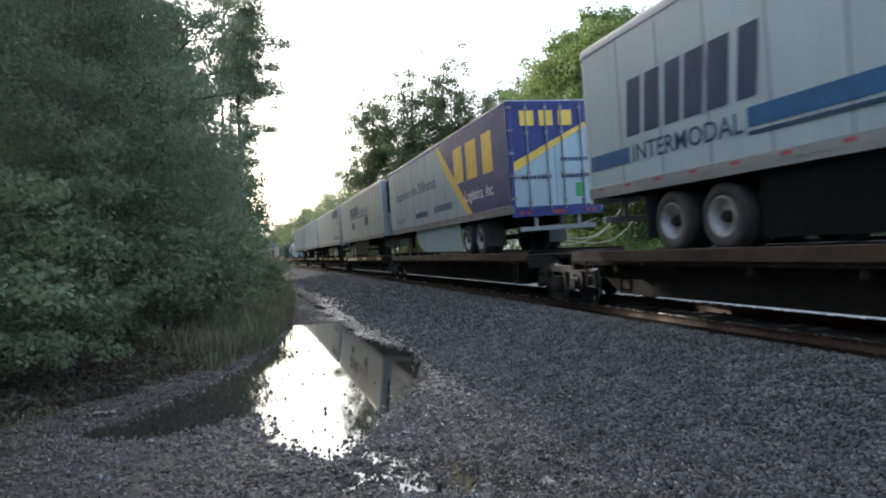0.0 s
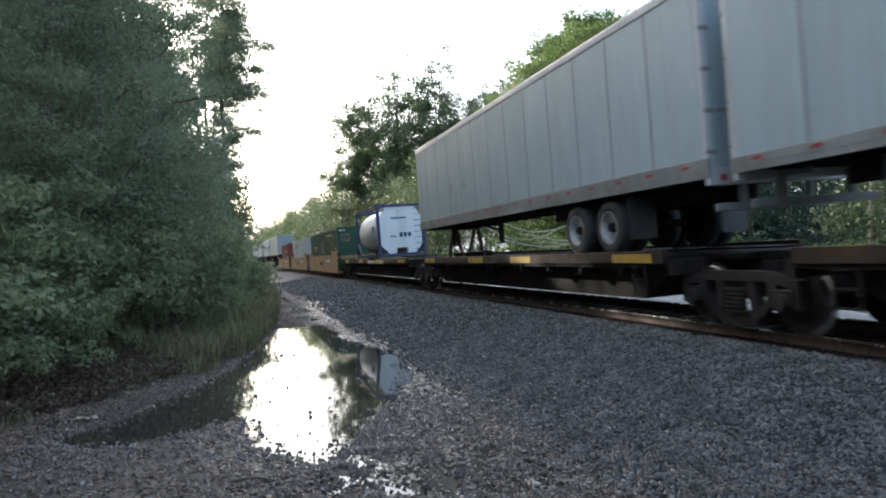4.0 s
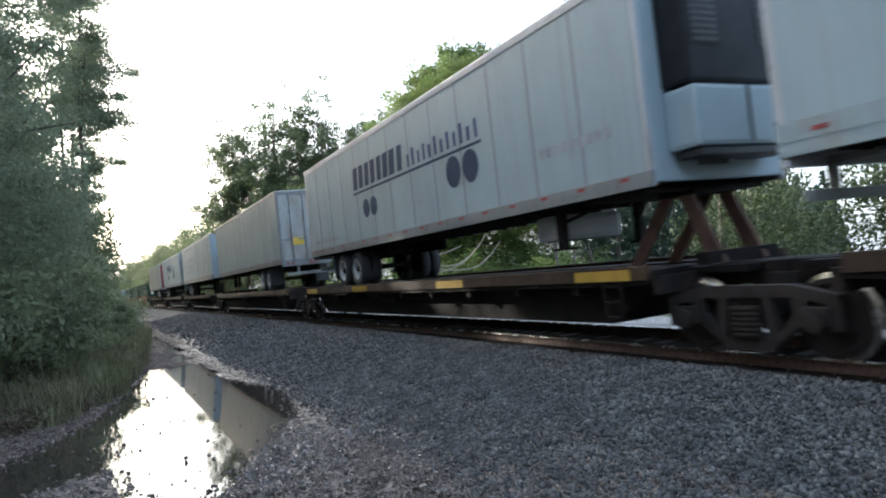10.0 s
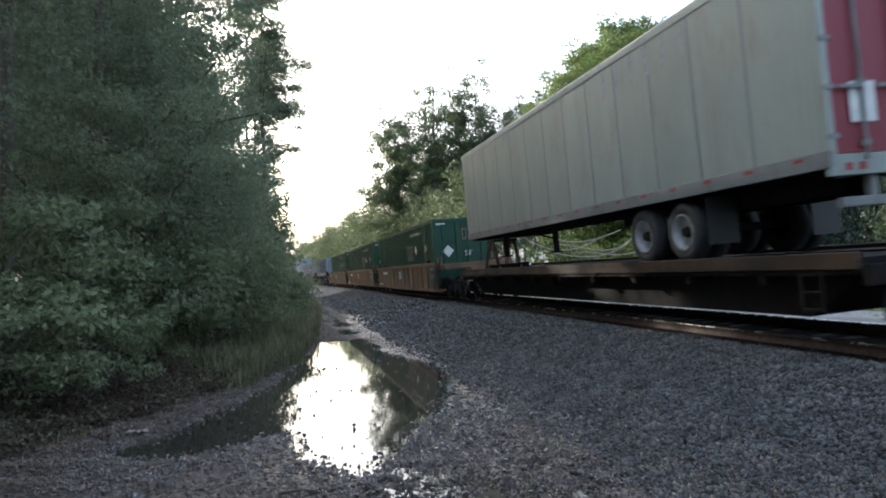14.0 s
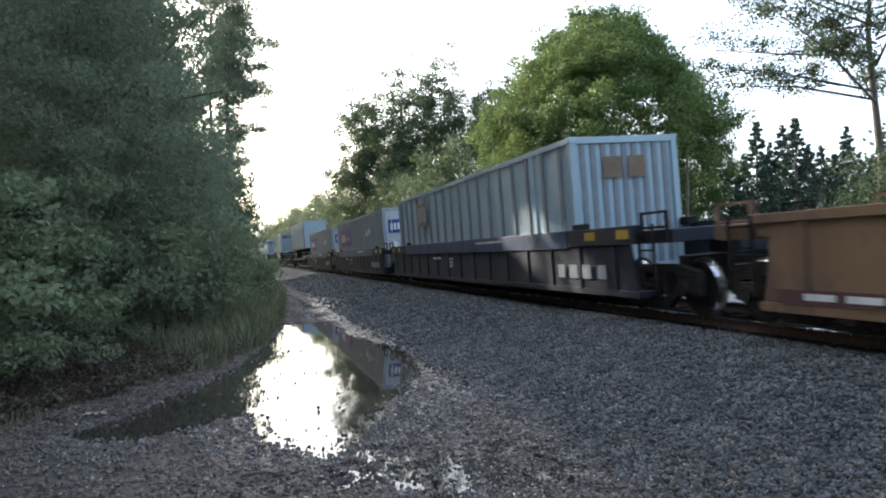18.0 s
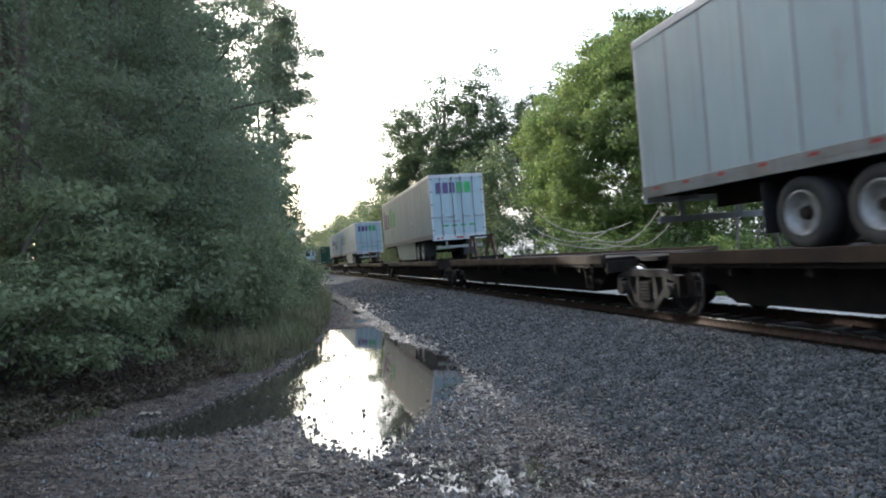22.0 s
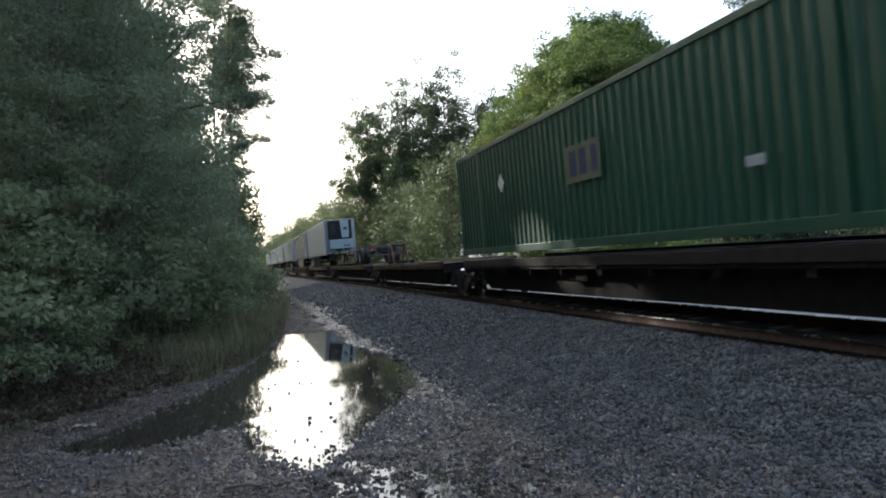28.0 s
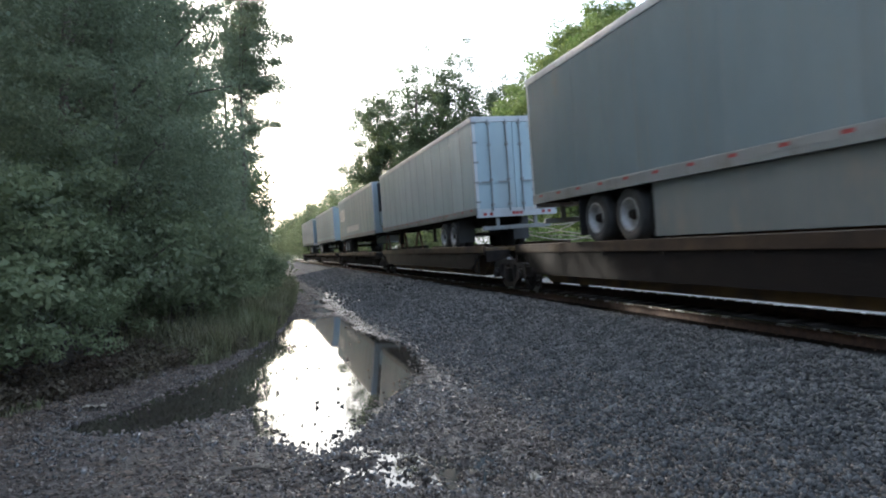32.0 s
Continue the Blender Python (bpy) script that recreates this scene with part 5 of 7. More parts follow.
    bx(bm, -HW, HW, yd, Y(-H + 0.1), BOX0 - 0.1, BOX0 + 0.16, 0.01)
    part("rear_frame", bm, fr, t)
    for s in (-1, 1):
        bm = B()
        bx(bm, s * 0.006, s * (HW - 0.105), Y(-H + 0.02), Y(-H + 0.06), BOX0 + 0.17, BOX1 - 0.18, 0.006)
        dr = part("door", bm, M[doors], t)
        for xr in (0.22, 0.78):
            bm = B()
            cyl(bm, (s * xr, Y(-H - 0.025), BOX0 + 0.08), (s * xr, Y(-H - 0.025), BOX1 - 0.1), 0.022, 8)
            for z in (BOX0 + 0.25, BOX0 + 1.0, BOX1 - 0.9, BOX1 - 0.25):
                bx(bm, s * xr - 0.05, s * xr + 0.05, Y(-H + 0.02), Y(-H - 0.04), z, z + 0.07)
            part("lock_rod", bm, M["railgrey"], dr)
            bm = B()
            bx(bm, s * xr, s * (xr + 0.34), Y(-H - 0.03), Y(-H - 0.055), BOX0 + 0.95, BOX0 + 1.0, 0.006)
            part("handle", bm, M["railgrey"], dr)
        bm = B()
        bx(bm, s * (HW + 0.006), s * (HW - 0.15), Y(-H + 0.03), Y(-H - 0.015), 0, 0.06, 0.006)
        me = mesh_of("hinge", bm, M["railgrey"])
        for k in range(5):
            shared("hinge", me, dr, pose(0, 0, BOX0 + 0.35 + k * 0.6))
    bm = B()
    bx(bm, -0.05, 0.05, Y(-H - 0.012), Y(-H), BOX0 - 0.04, BOX0 + 0.05)
    me = mesh_of("tail_light", bm, M["tape_red"])
    for x in (-1.05, -0.85, 0.85, 1.05, -0.12, 0, 0.12):
        shared("tail_light", me, t, pose(x, 0, 0), "red tail lamp")
    # underride guard and mud flaps
    bm = B()
    bx(bm, -1.1, 1.1, Y(-H + 0.08), Y(-H + 0.18), 1.48, 1.6, 0.015)
    for x in (-0.62, 0.62):
        bx(bm, x - 0.05, x + 0.05, Y(-H + 0.08), Y(-H + 0.18), 1.58, BOX0)
        bx(bm, x - 0.04, x + 0.04, Y(-H + 0.1), Y(-H + 0.65), 1.88, BOX0)
    part("underride_guard", bm, M["railgrey"], t)
    # running gear: sub-frame, two axles, flaps
    bm = B()
    for x in (-0.55, 0.55):
        bx(bm, x - 0.05, x + 0.05, Y(-H + 1.2), Y(-H + 6.4), 1.66, BOX0, 0.01)
    for v in (1.6, 2.5, 3.7, 5.2):
        bx(bm, -0.6, 0.6, Y(-H + v - 0.05), Y(-H + v + 0.05), 1.72, 1.9)
    part("sub_frame", bm, M["under"], t)
    for v in (tandem, tandem + 1.25):
        road_wheels(t, Y(-H + v), rest + 0.49)
    for s in (-1, 1):
        bm = B()
        bx(bm, s * 0.7, s * 1.25, Y(-H + tandem - 0.72), Y(-H + tandem - 0.705), 1.15, 1.9)
        part("mud_flap", bm, M["black"], t, "black rubber mud flap")
    bm = B()
    bx(bm, -HW + 0.07, HW - 0.07, -0.03, 0.03, BOX0 - 0.02, BOX0 + 0.1)
    me = mesh_of("cross_member", bm, M["under"])
    for k in range(18):
        shared("cross_member", me, t, pose(0, -H + 0.6 + k * (length - 1.2) / 17, 0))
    # landing gear near the nose
    for s in (-1, 1):
        bm = B()
        bx(bm, s * 0.85 - 0.07, s * 0.85 + 0.07, Y(H - 2.7), Y(H - 2.56), 1.3, BOX0, 0.01)
        bx(bm, s * 0.85 - 0.15, s * 0.85 + 0.15, Y(H - 2.76), Y(H - 2.5), 1.26, 1.3, 0.01)
        cyl(bm, (s * 0.85, Y(H - 2.63), 1.7), (s * 0.4, Y(H - 1.9), BOX0), 0.03, 8)
        part("landing_leg", bm, M["under"], t)
    bm = B()
    bx(bm, -1.2, 1.2, Y(H - 1.6), Y(H - 0.3), BOX0 - 0.06, BOX0, 0.01)
    part("upper_coupler", bm, M["under"], t)
    # nose
    yn = Y(H)
    bm = B()
    bx(bm, -HW + 0.06, HW - 0.06, Y(H - 0.05), yn, BOX0 + 0.05, BOX1 - 0.06, 0.03)
    part("nose_panel", bm, body_m, t)
    for s in (-1, 1):
        bm = B()
        bx(bm, s * HW, s * (HW - 0.08), Y(H - 0.09), Y(H - 0.005), BOX0, BOX1 - 0.03, 0.02)
        part("corner_post", bm, M[trim or frame_m], t)
    bm = B()
    for x in (-0.9, 0.9):
        bx(bm, x - 0.06, x + 0.06, yn, Y(H + 0.02), BOX1 - 0.12, BOX1 - 0.06)
    part("marker_lamp", bm, M["yellowmark"], t)
    bm = B()
    bx(bm, -0.45, 0.1, yn, Y(H + 0.05), BOX0 + 0.25, BOX0 + 0.42, 0.01)
    bx(bm, 0.3, 0.75, yn, Y(H + 0.08), BOX0 + 0.3, BOX0 + 0.62, 0.01)
    part("connector_box", bm, M["black"], t)
    if reefer:
        bm = B()
        bx(bm, -0.98, 0.98, Y(H), Y(H + 0.5), BOX0 + 1.25, BOX1 - 0.12, 0.06)
        u = part("cooling_unit", bm, M["darkplastic"], t, "refrigeration unit on the trailer's nose")
        bm = B()
        bx(bm, -0.98, 0.98, Y(H), Y(H + 0.55), BOX0 + 0.42, BOX0 + 1.22, 0.06)
        part("lower_housing", bm, M["white"], u)
        for x0, x1 in ((-0.9, -0.36), (0.36, 0.9)):
            bm = B()
            bx(bm, x0, x1, Y(H + 0.47), Y(H + 0.508), BOX0 + 1.4 if reefer == "new" else BOX0 + 1.72, BOX1 - 0.25, 0.02)
            g = part("grille", bm, M["darkplastic"], u)
            bm = B()
            bx(bm, x0 + 0.04, x1 - 0.04, Y(H + 0.5), Y(H + 0.516), 0, 0.05)
            me = mesh_of("louvre", bm, M["black"])
            for k in range(9):
                shared("louvre", me, g, pose(0, 0, BOX0 + 1.78 + k * 0.085))
        if reefer == "new":
            bm = B()
            prism(bm, [(0.0, BOX1 - 0.14), (0.74, BOX1 - 0.14), (0.7, BOX0 + 1.36), (0.1, BOX0 + 1.36)], 0.0, 0.03)
            panel = part("centre_panel", bm, M["white"], u, "white panel between the grilles")
            panel.matrix_basis = Matrix(((0, 1, 0, 0), (-1, 0, 0, Y(H + 0.5)), (0, 0, 1, 0), (0, 0, 0, 1)))
            for xx in (0.29, 0.4, 0.51):
                bm = B()
                bx(bm, xx - 0.04, xx + 0.04, Y(H + 0.53), Y(H + 0.535), BOX0 + 2.0, BOX0 + 2.26)
                part("logo", bm, M["darkplastic"], u)
            for xx in (0.22, 0.5):
                bm = B()
                bx(bm, xx, xx + 0.23, Y(H + 0.55), Y(H + 0.556), BOX0 + 0.62, BOX0 + 0.72)
                part("vent", bm, M["darkplastic"], u)
        else:
            bm = B()
            bx(bm, -0.02, 0.02, Y(H + 0.54), Y(H + 0.565), BOX0 + 0.46, BOX0 + 1.2)
            part("latch_strip", bm, M["black"], u)
            bm = B()
            bx(bm, -0.9, 0.9, Y(H + 0.1), Y(H + 0.5), BOX0 + 0.3, BOX0 + 0.41, 0.02)
            part("drip_tray", bm, M["black"], u)
        bm = B()
        bx(bm, -0.7, 0.7, Y(H - 3.6), Y(H - 2.9), 1.42, 1.88, 0.1)
        part("fuel_tank", bm, M["silver"], t)
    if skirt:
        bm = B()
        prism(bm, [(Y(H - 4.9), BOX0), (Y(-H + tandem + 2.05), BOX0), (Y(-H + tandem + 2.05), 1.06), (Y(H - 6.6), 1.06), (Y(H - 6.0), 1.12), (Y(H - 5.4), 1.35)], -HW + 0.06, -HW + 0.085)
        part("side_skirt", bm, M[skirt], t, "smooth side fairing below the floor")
    rides(t, start + H)
    return t


# ---------------------------------------------------------------- containers
def corrugated(bm, x, y0, y1, z0, z1, pitch, depth, sgn=1):
    """A folded sheet in the plane x, its ridges upright, standing out by depth towards -x * sgn."""
    n = max(1, round((y1 - y0) / pitch))
    p = (y1 - y0) / n
    prof = []
    for i in range(n):
        a = y0 + i * p
        prof += [(a, 0), (a + p * 0.32, 0), (a + p * 0.5, 1), (a + p * 0.82, 1)]
    prof.append((y1, 0))
    lo = [bm.verts.new((x - sgn * depth * k, y, z0)) for y, k in prof]
    hi = [bm.verts.new((x - sgn * depth * k, y, z1)) for y, k in prof]
    for i in range(len(prof) - 1):
        bm.faces.new((lo[i], lo[i + 1], hi[i + 1], hi[i]))


def container(start, length, z0, label, body="green", pitch=0.28, depth=0.035, post=None, ribs=None, doors_lead=True, height=2.87, end=None, group="shipping containers on the train"):
    """A steel container; its leading end is at y = start when the clip begins, its floor z0 over the rail."""
    t = thing("shipping_container", label, "shipping container", group)
    H, W, z1 = length / 2, 1.28, z0 + height
    bm_ = M[body]
    post_m = M[post] if post else bm_
    bm = B()
    bx(bm, -W + 0.08, W - 0.08, -H + 0.08, H - 0.08, z0 + 0.1, z1 - 0.06)
    part("lining", bm, bm_, t)
    for s, nm in ((-1, "side_wall"), (1, "side_wall")):
        bm = B()
        if ribs:
            bx(bm, s * (W - 0.045), s * (W - 0.06), -H + 0.12, H - 0.12, z0 + 0.16, z1 - 0.12)
        else:
            corrugated(bm, s * (W - 0.05), -H + 0.12, H - 0.12, z0 + 0.16, z1 - 0.12, pitch, depth, -s)
        part(nm, bm, bm_, t)
    if ribs:
        n = ribs
        bm = B()
        bx(bm, -0.02, 0.05, -0.07, 0.07, z0 + 0.14, z1 - 0.1, 0.008)
        rb = mesh_of("side_post", bm, M["ribgrey"])
        for i in range(n):
            shared("side_post", rb, t, pose(-W + 0.015, -H + 0.55 + i * (length - 1.1) / (n - 1), 0), "grey upright side post")
    for s in (-1, 1):
        for z in (z0, z1 - 0.12):
            bm = B()
            bx(bm, s * W, s * (W - 0.1), -H + 0.05, H - 0.05, z, z + (0.17 if z == z0 else 0.12), 0.012)
            part("side_rail", bm, post_m, t)
        for e in (-1, 1):
            bm = B()
            bx(bm, s * W, s * (W - 0.15), e * H, e * (H - 0.15), z0, z1, 0.015)
            part("corner_post", bm, post_m, t)
            for z in (z0 - 0.005, z1 - 0.11):
                bm = B()
                bx(bm, s * (W + 0.006), s * (W - 0.16), e * (H + 0.006), e * (H - 0.17), z, z + 0.118, 0.012)
                part("corner_casting", bm, post_m, t)
            if length > 13:      # lifting posts 12.2 m apart on the long boxes
                bm = B()
                bx(bm, s * (W + 0.004), s * (W - 0.1), e * 6.2, e * 6.0, z0, z1 + 0.01, 0.012)
                part("lift_post", bm, post_m, t)
    bm = B()
    bx(bm, -W + 0.05, W - 0.05, -H + 0.05, H - 0.05, z1 - 0.05, z1 - 0.02)
    part("roof", bm, bm_, t)
    for e in (-1, 1):
        bm = B()
        bx(bm, -W + 0.1, W - 0.1, e * H, e * (H - 0.12), z0, z0 + 0.16, 0.01)
        part("end_sill", bm, post_m, t)
        bm = B()
        bx(bm, -W + 0.1, W - 0.1, e * H, e * (H - 0.12), z1 - 0.14, z1, 0.01)
        part("end_header", bm, post_m, t)
    em = M[end] if end else bm_
    if doors_lead:
        for s in (-1, 1):
            bm = B()
            bx(bm, s * 0.01, s * (W - 0.16), -H + 0.03, -H + 0.07, z0 + 0.17, z1 - 0.15, 0.006)
            dr = part("door", bm, em, t)
            bm = B()
            bx(bm, s * 0.08, s * (W - 0.24), -H + 0.01, -H + 0.035, 0, 0.16, 0.006)
            me = mesh_of("door_rib", bm, em)
            for k in range(5):
                shared("door_rib", me, dr, pose(0, 0, z0 + 0.3 + k * 0.5))
            for xr in (0.25, 0.85):
                bm = B()
                cyl(bm, (s * xr, -H - 0.005, z0 + 0.05), (s * xr, -H - 0.005, z1 - 0.05), 0.022, 8)
                for z in (z0 + 0.35, z0 + 1.1, z0 + 1.9, z1 - 0.4):
                    bx(bm, s * xr - 0.05, s * xr + 0.05, -H + 0.02, -H - 0.02, z, z + 0.07)
                part("lock_rod", bm, em, dr)
    else:
        bm = B()
        n = 9
        bx(bm, -W + 0.16, W - 0.16, -H + 0.06, -H + 0.08, z0 + 0.16, z1 - 0.14)
        part("end_wall", bm, em, t)
        bm = B()
        bx(bm, -0.06, 0.06, -H + 0.03, -H + 0.065, z0 + 0.16, z1 - 0.14, 0.006)
        me = mesh_of("end_post", bm, M["ribgrey"] if ribs else em)
        for i in range(n):
            shared("end_post", me, t, pose(-W + 0.3 + i * (2 * W - 0.6) / (n - 1), 0, 0))
    bm = B()
    bx(bm, -W + 0.16, W - 0.16, H - 0.08, H - 0.05, z0 + 0.16, z1 - 0.14)
    part("far_end", bm, em, t)
    rides(t, start + H)
    return t


def placard(parent, x, y, z, size, material="offwhite", name="placard", lead=False):
    bm = B()
    if lead:
        q = [(x - size, y, z), (x, y, z - size), (x + size, y, z), (x, y, z + size)]
    else:
        q = [(x, y - size, z), (x, y, z - size), (x, y + size, z), (x, y, z + size)]
    bm.faces.new([bm.verts.new(c) for c in q])
    return part(name, bm, M[material], parent, "diamond placard")


def patch(parent, x, y0, y1, z0, z1, material, name="panel", label=""):
    bm = B()
    bx(bm, x, x + 0.003, y0, y1, z0, z1)
    return part(name, bm, M[material], parent, label)


def lead_patch(parent, y, x0, x1, z0, z1, material, name="panel", label=""):
    bm = B()
    bx(bm, x0, x1, y, y + 0.003, z0, z1)
    return part(name, bm, M[material], parent, label)


# ---------------------------------------------------------------- rail cars
def well_car(y0, y1, style, label, marks=True, last=False, first=False):
    """One well of an articulated stack car from y0 to y1 at the start of the clip, its bogie at the leading end."""
    t = thing("well_car", label, "rail car", "stack cars of the train")
    L = y1 - y0
    H, W = L / 2, 1.5
    side, top = {"yellow": ("yellow", "yellow"), "brown": ("brown", "brown"), "blue": ("bluedark", "bluewell")}[style]
    zt, zb = 1.28, 0.06
    a = H - 1.05                    # half length of the well's side
    hi = zt + (0.27 if style == "yellow" else 0.0)     # the yellow cars have raised ends
    for s in (-1, 1):
        bm = B()
        half = [(a - 0.02, zb), (a - 0.24, 1.0), (a, 1.06), (a, hi), (a - 2.45, hi), (a - 2.5, zt - (0.0 if style == "yellow" else 0.004))]
        pts = half + [(-y, z) for y, z in half[::-1]]
        prism(bm, pts, s * W, s * (W - 0.04))
        sd = part("side_wall", bm, M[side], t)
        bm = B()
        bx(bm, s * (W + 0.05), s * (W - 0.12), -a + 2.5, a - 2.5, zt - (0.34 if style == "blue" else 0.1), zt + 0.03, 0.012)
        part("top_chord", bm, M[top], sd, "rolled top edge of the well")
        for e in (-1, 1):
            bm = B()
            bx(bm, s * (W + 0.05), s * (W - 0.12), e * (a - 2.45), e * a, hi - (0.3 if style == "blue" else 0.1), hi + 0.025, 0.012)
            part("end_chord", bm, M[side], sd, "top edge over the end of the well")
        bm = B()
        bx(bm, s * (W + 0.03), s * (W - 0.2), -a, a, zb, zb + 0.12, 0.012)
        part("bottom_chord", bm, M[side], sd)
        if style != "yellow":
            bm = B()
            bx(bm, s * (W + 0.04), s * W, -0.05, 0.05, zb + 0.1, zt - 0.1, 0.008)
            me = mesh_of("rib", bm, M[side])
            n = 15
            for i in range(n):
                shared("rib", me, sd, pose(0, -a + 0.75 + i * (2 * a - 1.5) / (n - 1), 0))
        else:
            bm = B()
            for i in range(6):
                y = -a + 1 + i * (2 * a - 2) / 5
                bx(bm, s * (W + 0.006), s * W, y - 0.012, y + 0.012, zb + 0.12, zt - 0.1)
            part("weld_seam", bm, M[side], sd)
    bm = B()
    bx(bm, -W + 0.05, W - 0.05, -0.12, 0.12, zb + 0.02, zb + 0.1)
    me = mesh_of("floor_beam", bm, M[side])
    for i in range(9):
        shared("floor_beam", me, t, pose(0, -a + 0.2 + i * (2 * a - 0.4) / 8, 0))
    for e in (-1, 1):
        bm = B()
        bx(bm, -W + 0.1, W - 0.1, e * (a - 0.3), e * (H - 0.2), 0.98, 1.2, 0.02)
        bx(bm, -0.35, 0.35, e * (H - 0.7), e * (H + 0.05), 0.75, 1.0, 0.02)
        part("end_platform", bm, M[side], t)
        for s in (-1, 1):
            bm = B()
            for y in (e * (a + 0.12), e * (H - 0.25)):
                bx(bm, s * (W - 0.02), s * (W - 0.07), y - 0.025, y + 0.025, 1.0, 1.5)
            bx(bm, s * (W - 0.02), s * (W - 0.06), e * (a + 0.1), e * (H - 0.23), 1.46, 1.5)
            bx(bm, s * (W - 0.02), s * (W - 0.06), e * (a + 0.1), e * (H - 0.23), 1.22, 1.26)
            part("end_railing", bm, M["brown" if style == "brown" else "under"], t)
        bm = B()
        for k in range(4):
            bx(bm, -W - 0.03, -W, e * (a + 0.08), e * (a + 0.5), 0.3 + k * 0.28, 0.33 + k * 0.28)
        for y in (a + 0.08, a + 0.5):
            bx(bm, -W - 0.03, -W, e * y - 0.02, e * y + 0.02, 0.25, 1.3)
        part("ladder", bm, M["under"], t)
        if style == "yellow":
            for z in (0.62, 0.98):
                bm = B()
                bx(bm, -W - 0.045, -W - 0.035, e * (a + 0.1), e * (a + 0.42), z, z + 0.2)
                part("warning_patch", bm, M["yellowmark"], t, "yellow reflector plate at the end")
        for s in (-1, 1):
            bm = B()
            bx(bm, s * (W - 0.1), s * (W - 0.35), e * (a - 2.5), e * (a - 2.2), hi - 0.02, hi + 0.14, 0.03)
            part("corner_guide", bm, M["under"], t)
    if style == "blue":
        for y in (-a + 0.35, -a + 1.5, a - 1.5, a - 0.35):
            bm = B()
            bx(bm, -W - 0.062, -W - 0.055, y - 0.2, y + 0.2, hi - 0.2, hi - 0.04)
            part("warning_patch", bm, M["yellowmark"], t, "yellow reflector patch")
    if marks:
        if style == "yellow":
            pb = patch(t, -W - 0.01, -a + 3.2, -a + 6.2, 0.72, 1.05, "black", "number_board", "black plate with white car number")
            bars(pb, M["offwhite"], -a + 3.4, -a + 6.0, 0.79, 0.2, 11, -W - 0.016, fill=0.62)
            lettering("53", 0.62, M["black"], t, on_side(-W - 0.012, a - 0.9, 0.45))
            bars(t, M["deck"], -1.0, 1.0, 0.55, 0.3, 3, -W - 0.012, fill=0.7, label="faded maroon mark")
            bars(t, M["black"], a - 4.4, a - 2.9, 0.8, 0.1, 9, -W - 0.012)
        elif style == "brown":
            pb = patch(t, -W - 0.055, -a + 0.1, -a + 1.35, 0.35, 1.2, "black", "number_board", "black board with white capacity figures")
            lettering("125T", 0.26, M["grey_text"], pb, on_side(-W - 0.062, -a + 0.72, 0.62), width=0.85)
            bars(pb, M["grey_text"], -a + 0.25, -a + 1.2, 1.0, 0.07, 6, -W - 0.062)
            pb = patch(t, -W - 0.046, a - 4.6, a - 2.6, 0.82, 1.06, "black", "number_plate", "black strip with faded white marks")
            bars(pb, M["offwhite"], a - 4.5, a - 2.7, 0.86, 0.16, 5, -W - 0.052, fill=0.62)
            patch(t, -W - 0.046, a - 2.9, a - 0.3, zb + 0.13, zb + 0.3, "maroon", "faded_stripe", "faded maroon paint stripe")
            bars(t, M["offwhite"], a - 2.4, a - 0.6, zb + 0.18, 0.08, 3, -W - 0.052)
            patch(t, -W - 0.046, -0.4, 0.4, 0.6, 1.0, "white2", "repainted_patch", "pale repainted patch")
        else:
            lettering("53", 0.42, M["offwhite"], t, on_side(-W - 0.05, 0.9, 0.5))
            bars(t, M["grey_text"], -a + 1.0, -a + 3.2, 0.36, 0.27, 4, -W - 0.05, fill=0.6, label="white reporting mark")
            bars(t, M["offwhite"], -3.6, -1.6, zt - 0.12, 0.06, 16, -W - 0.058)
            bars(t, M["offwhite"], 2.0, 3.0, 0.75, 0.07, 9, -W - 0.05)
    bogie(t, -H + (1.25 if first else 0))
    if last:
        bogie(t, H - 1.25)
    rides(t, (y0 + y1) / 2)
    return t


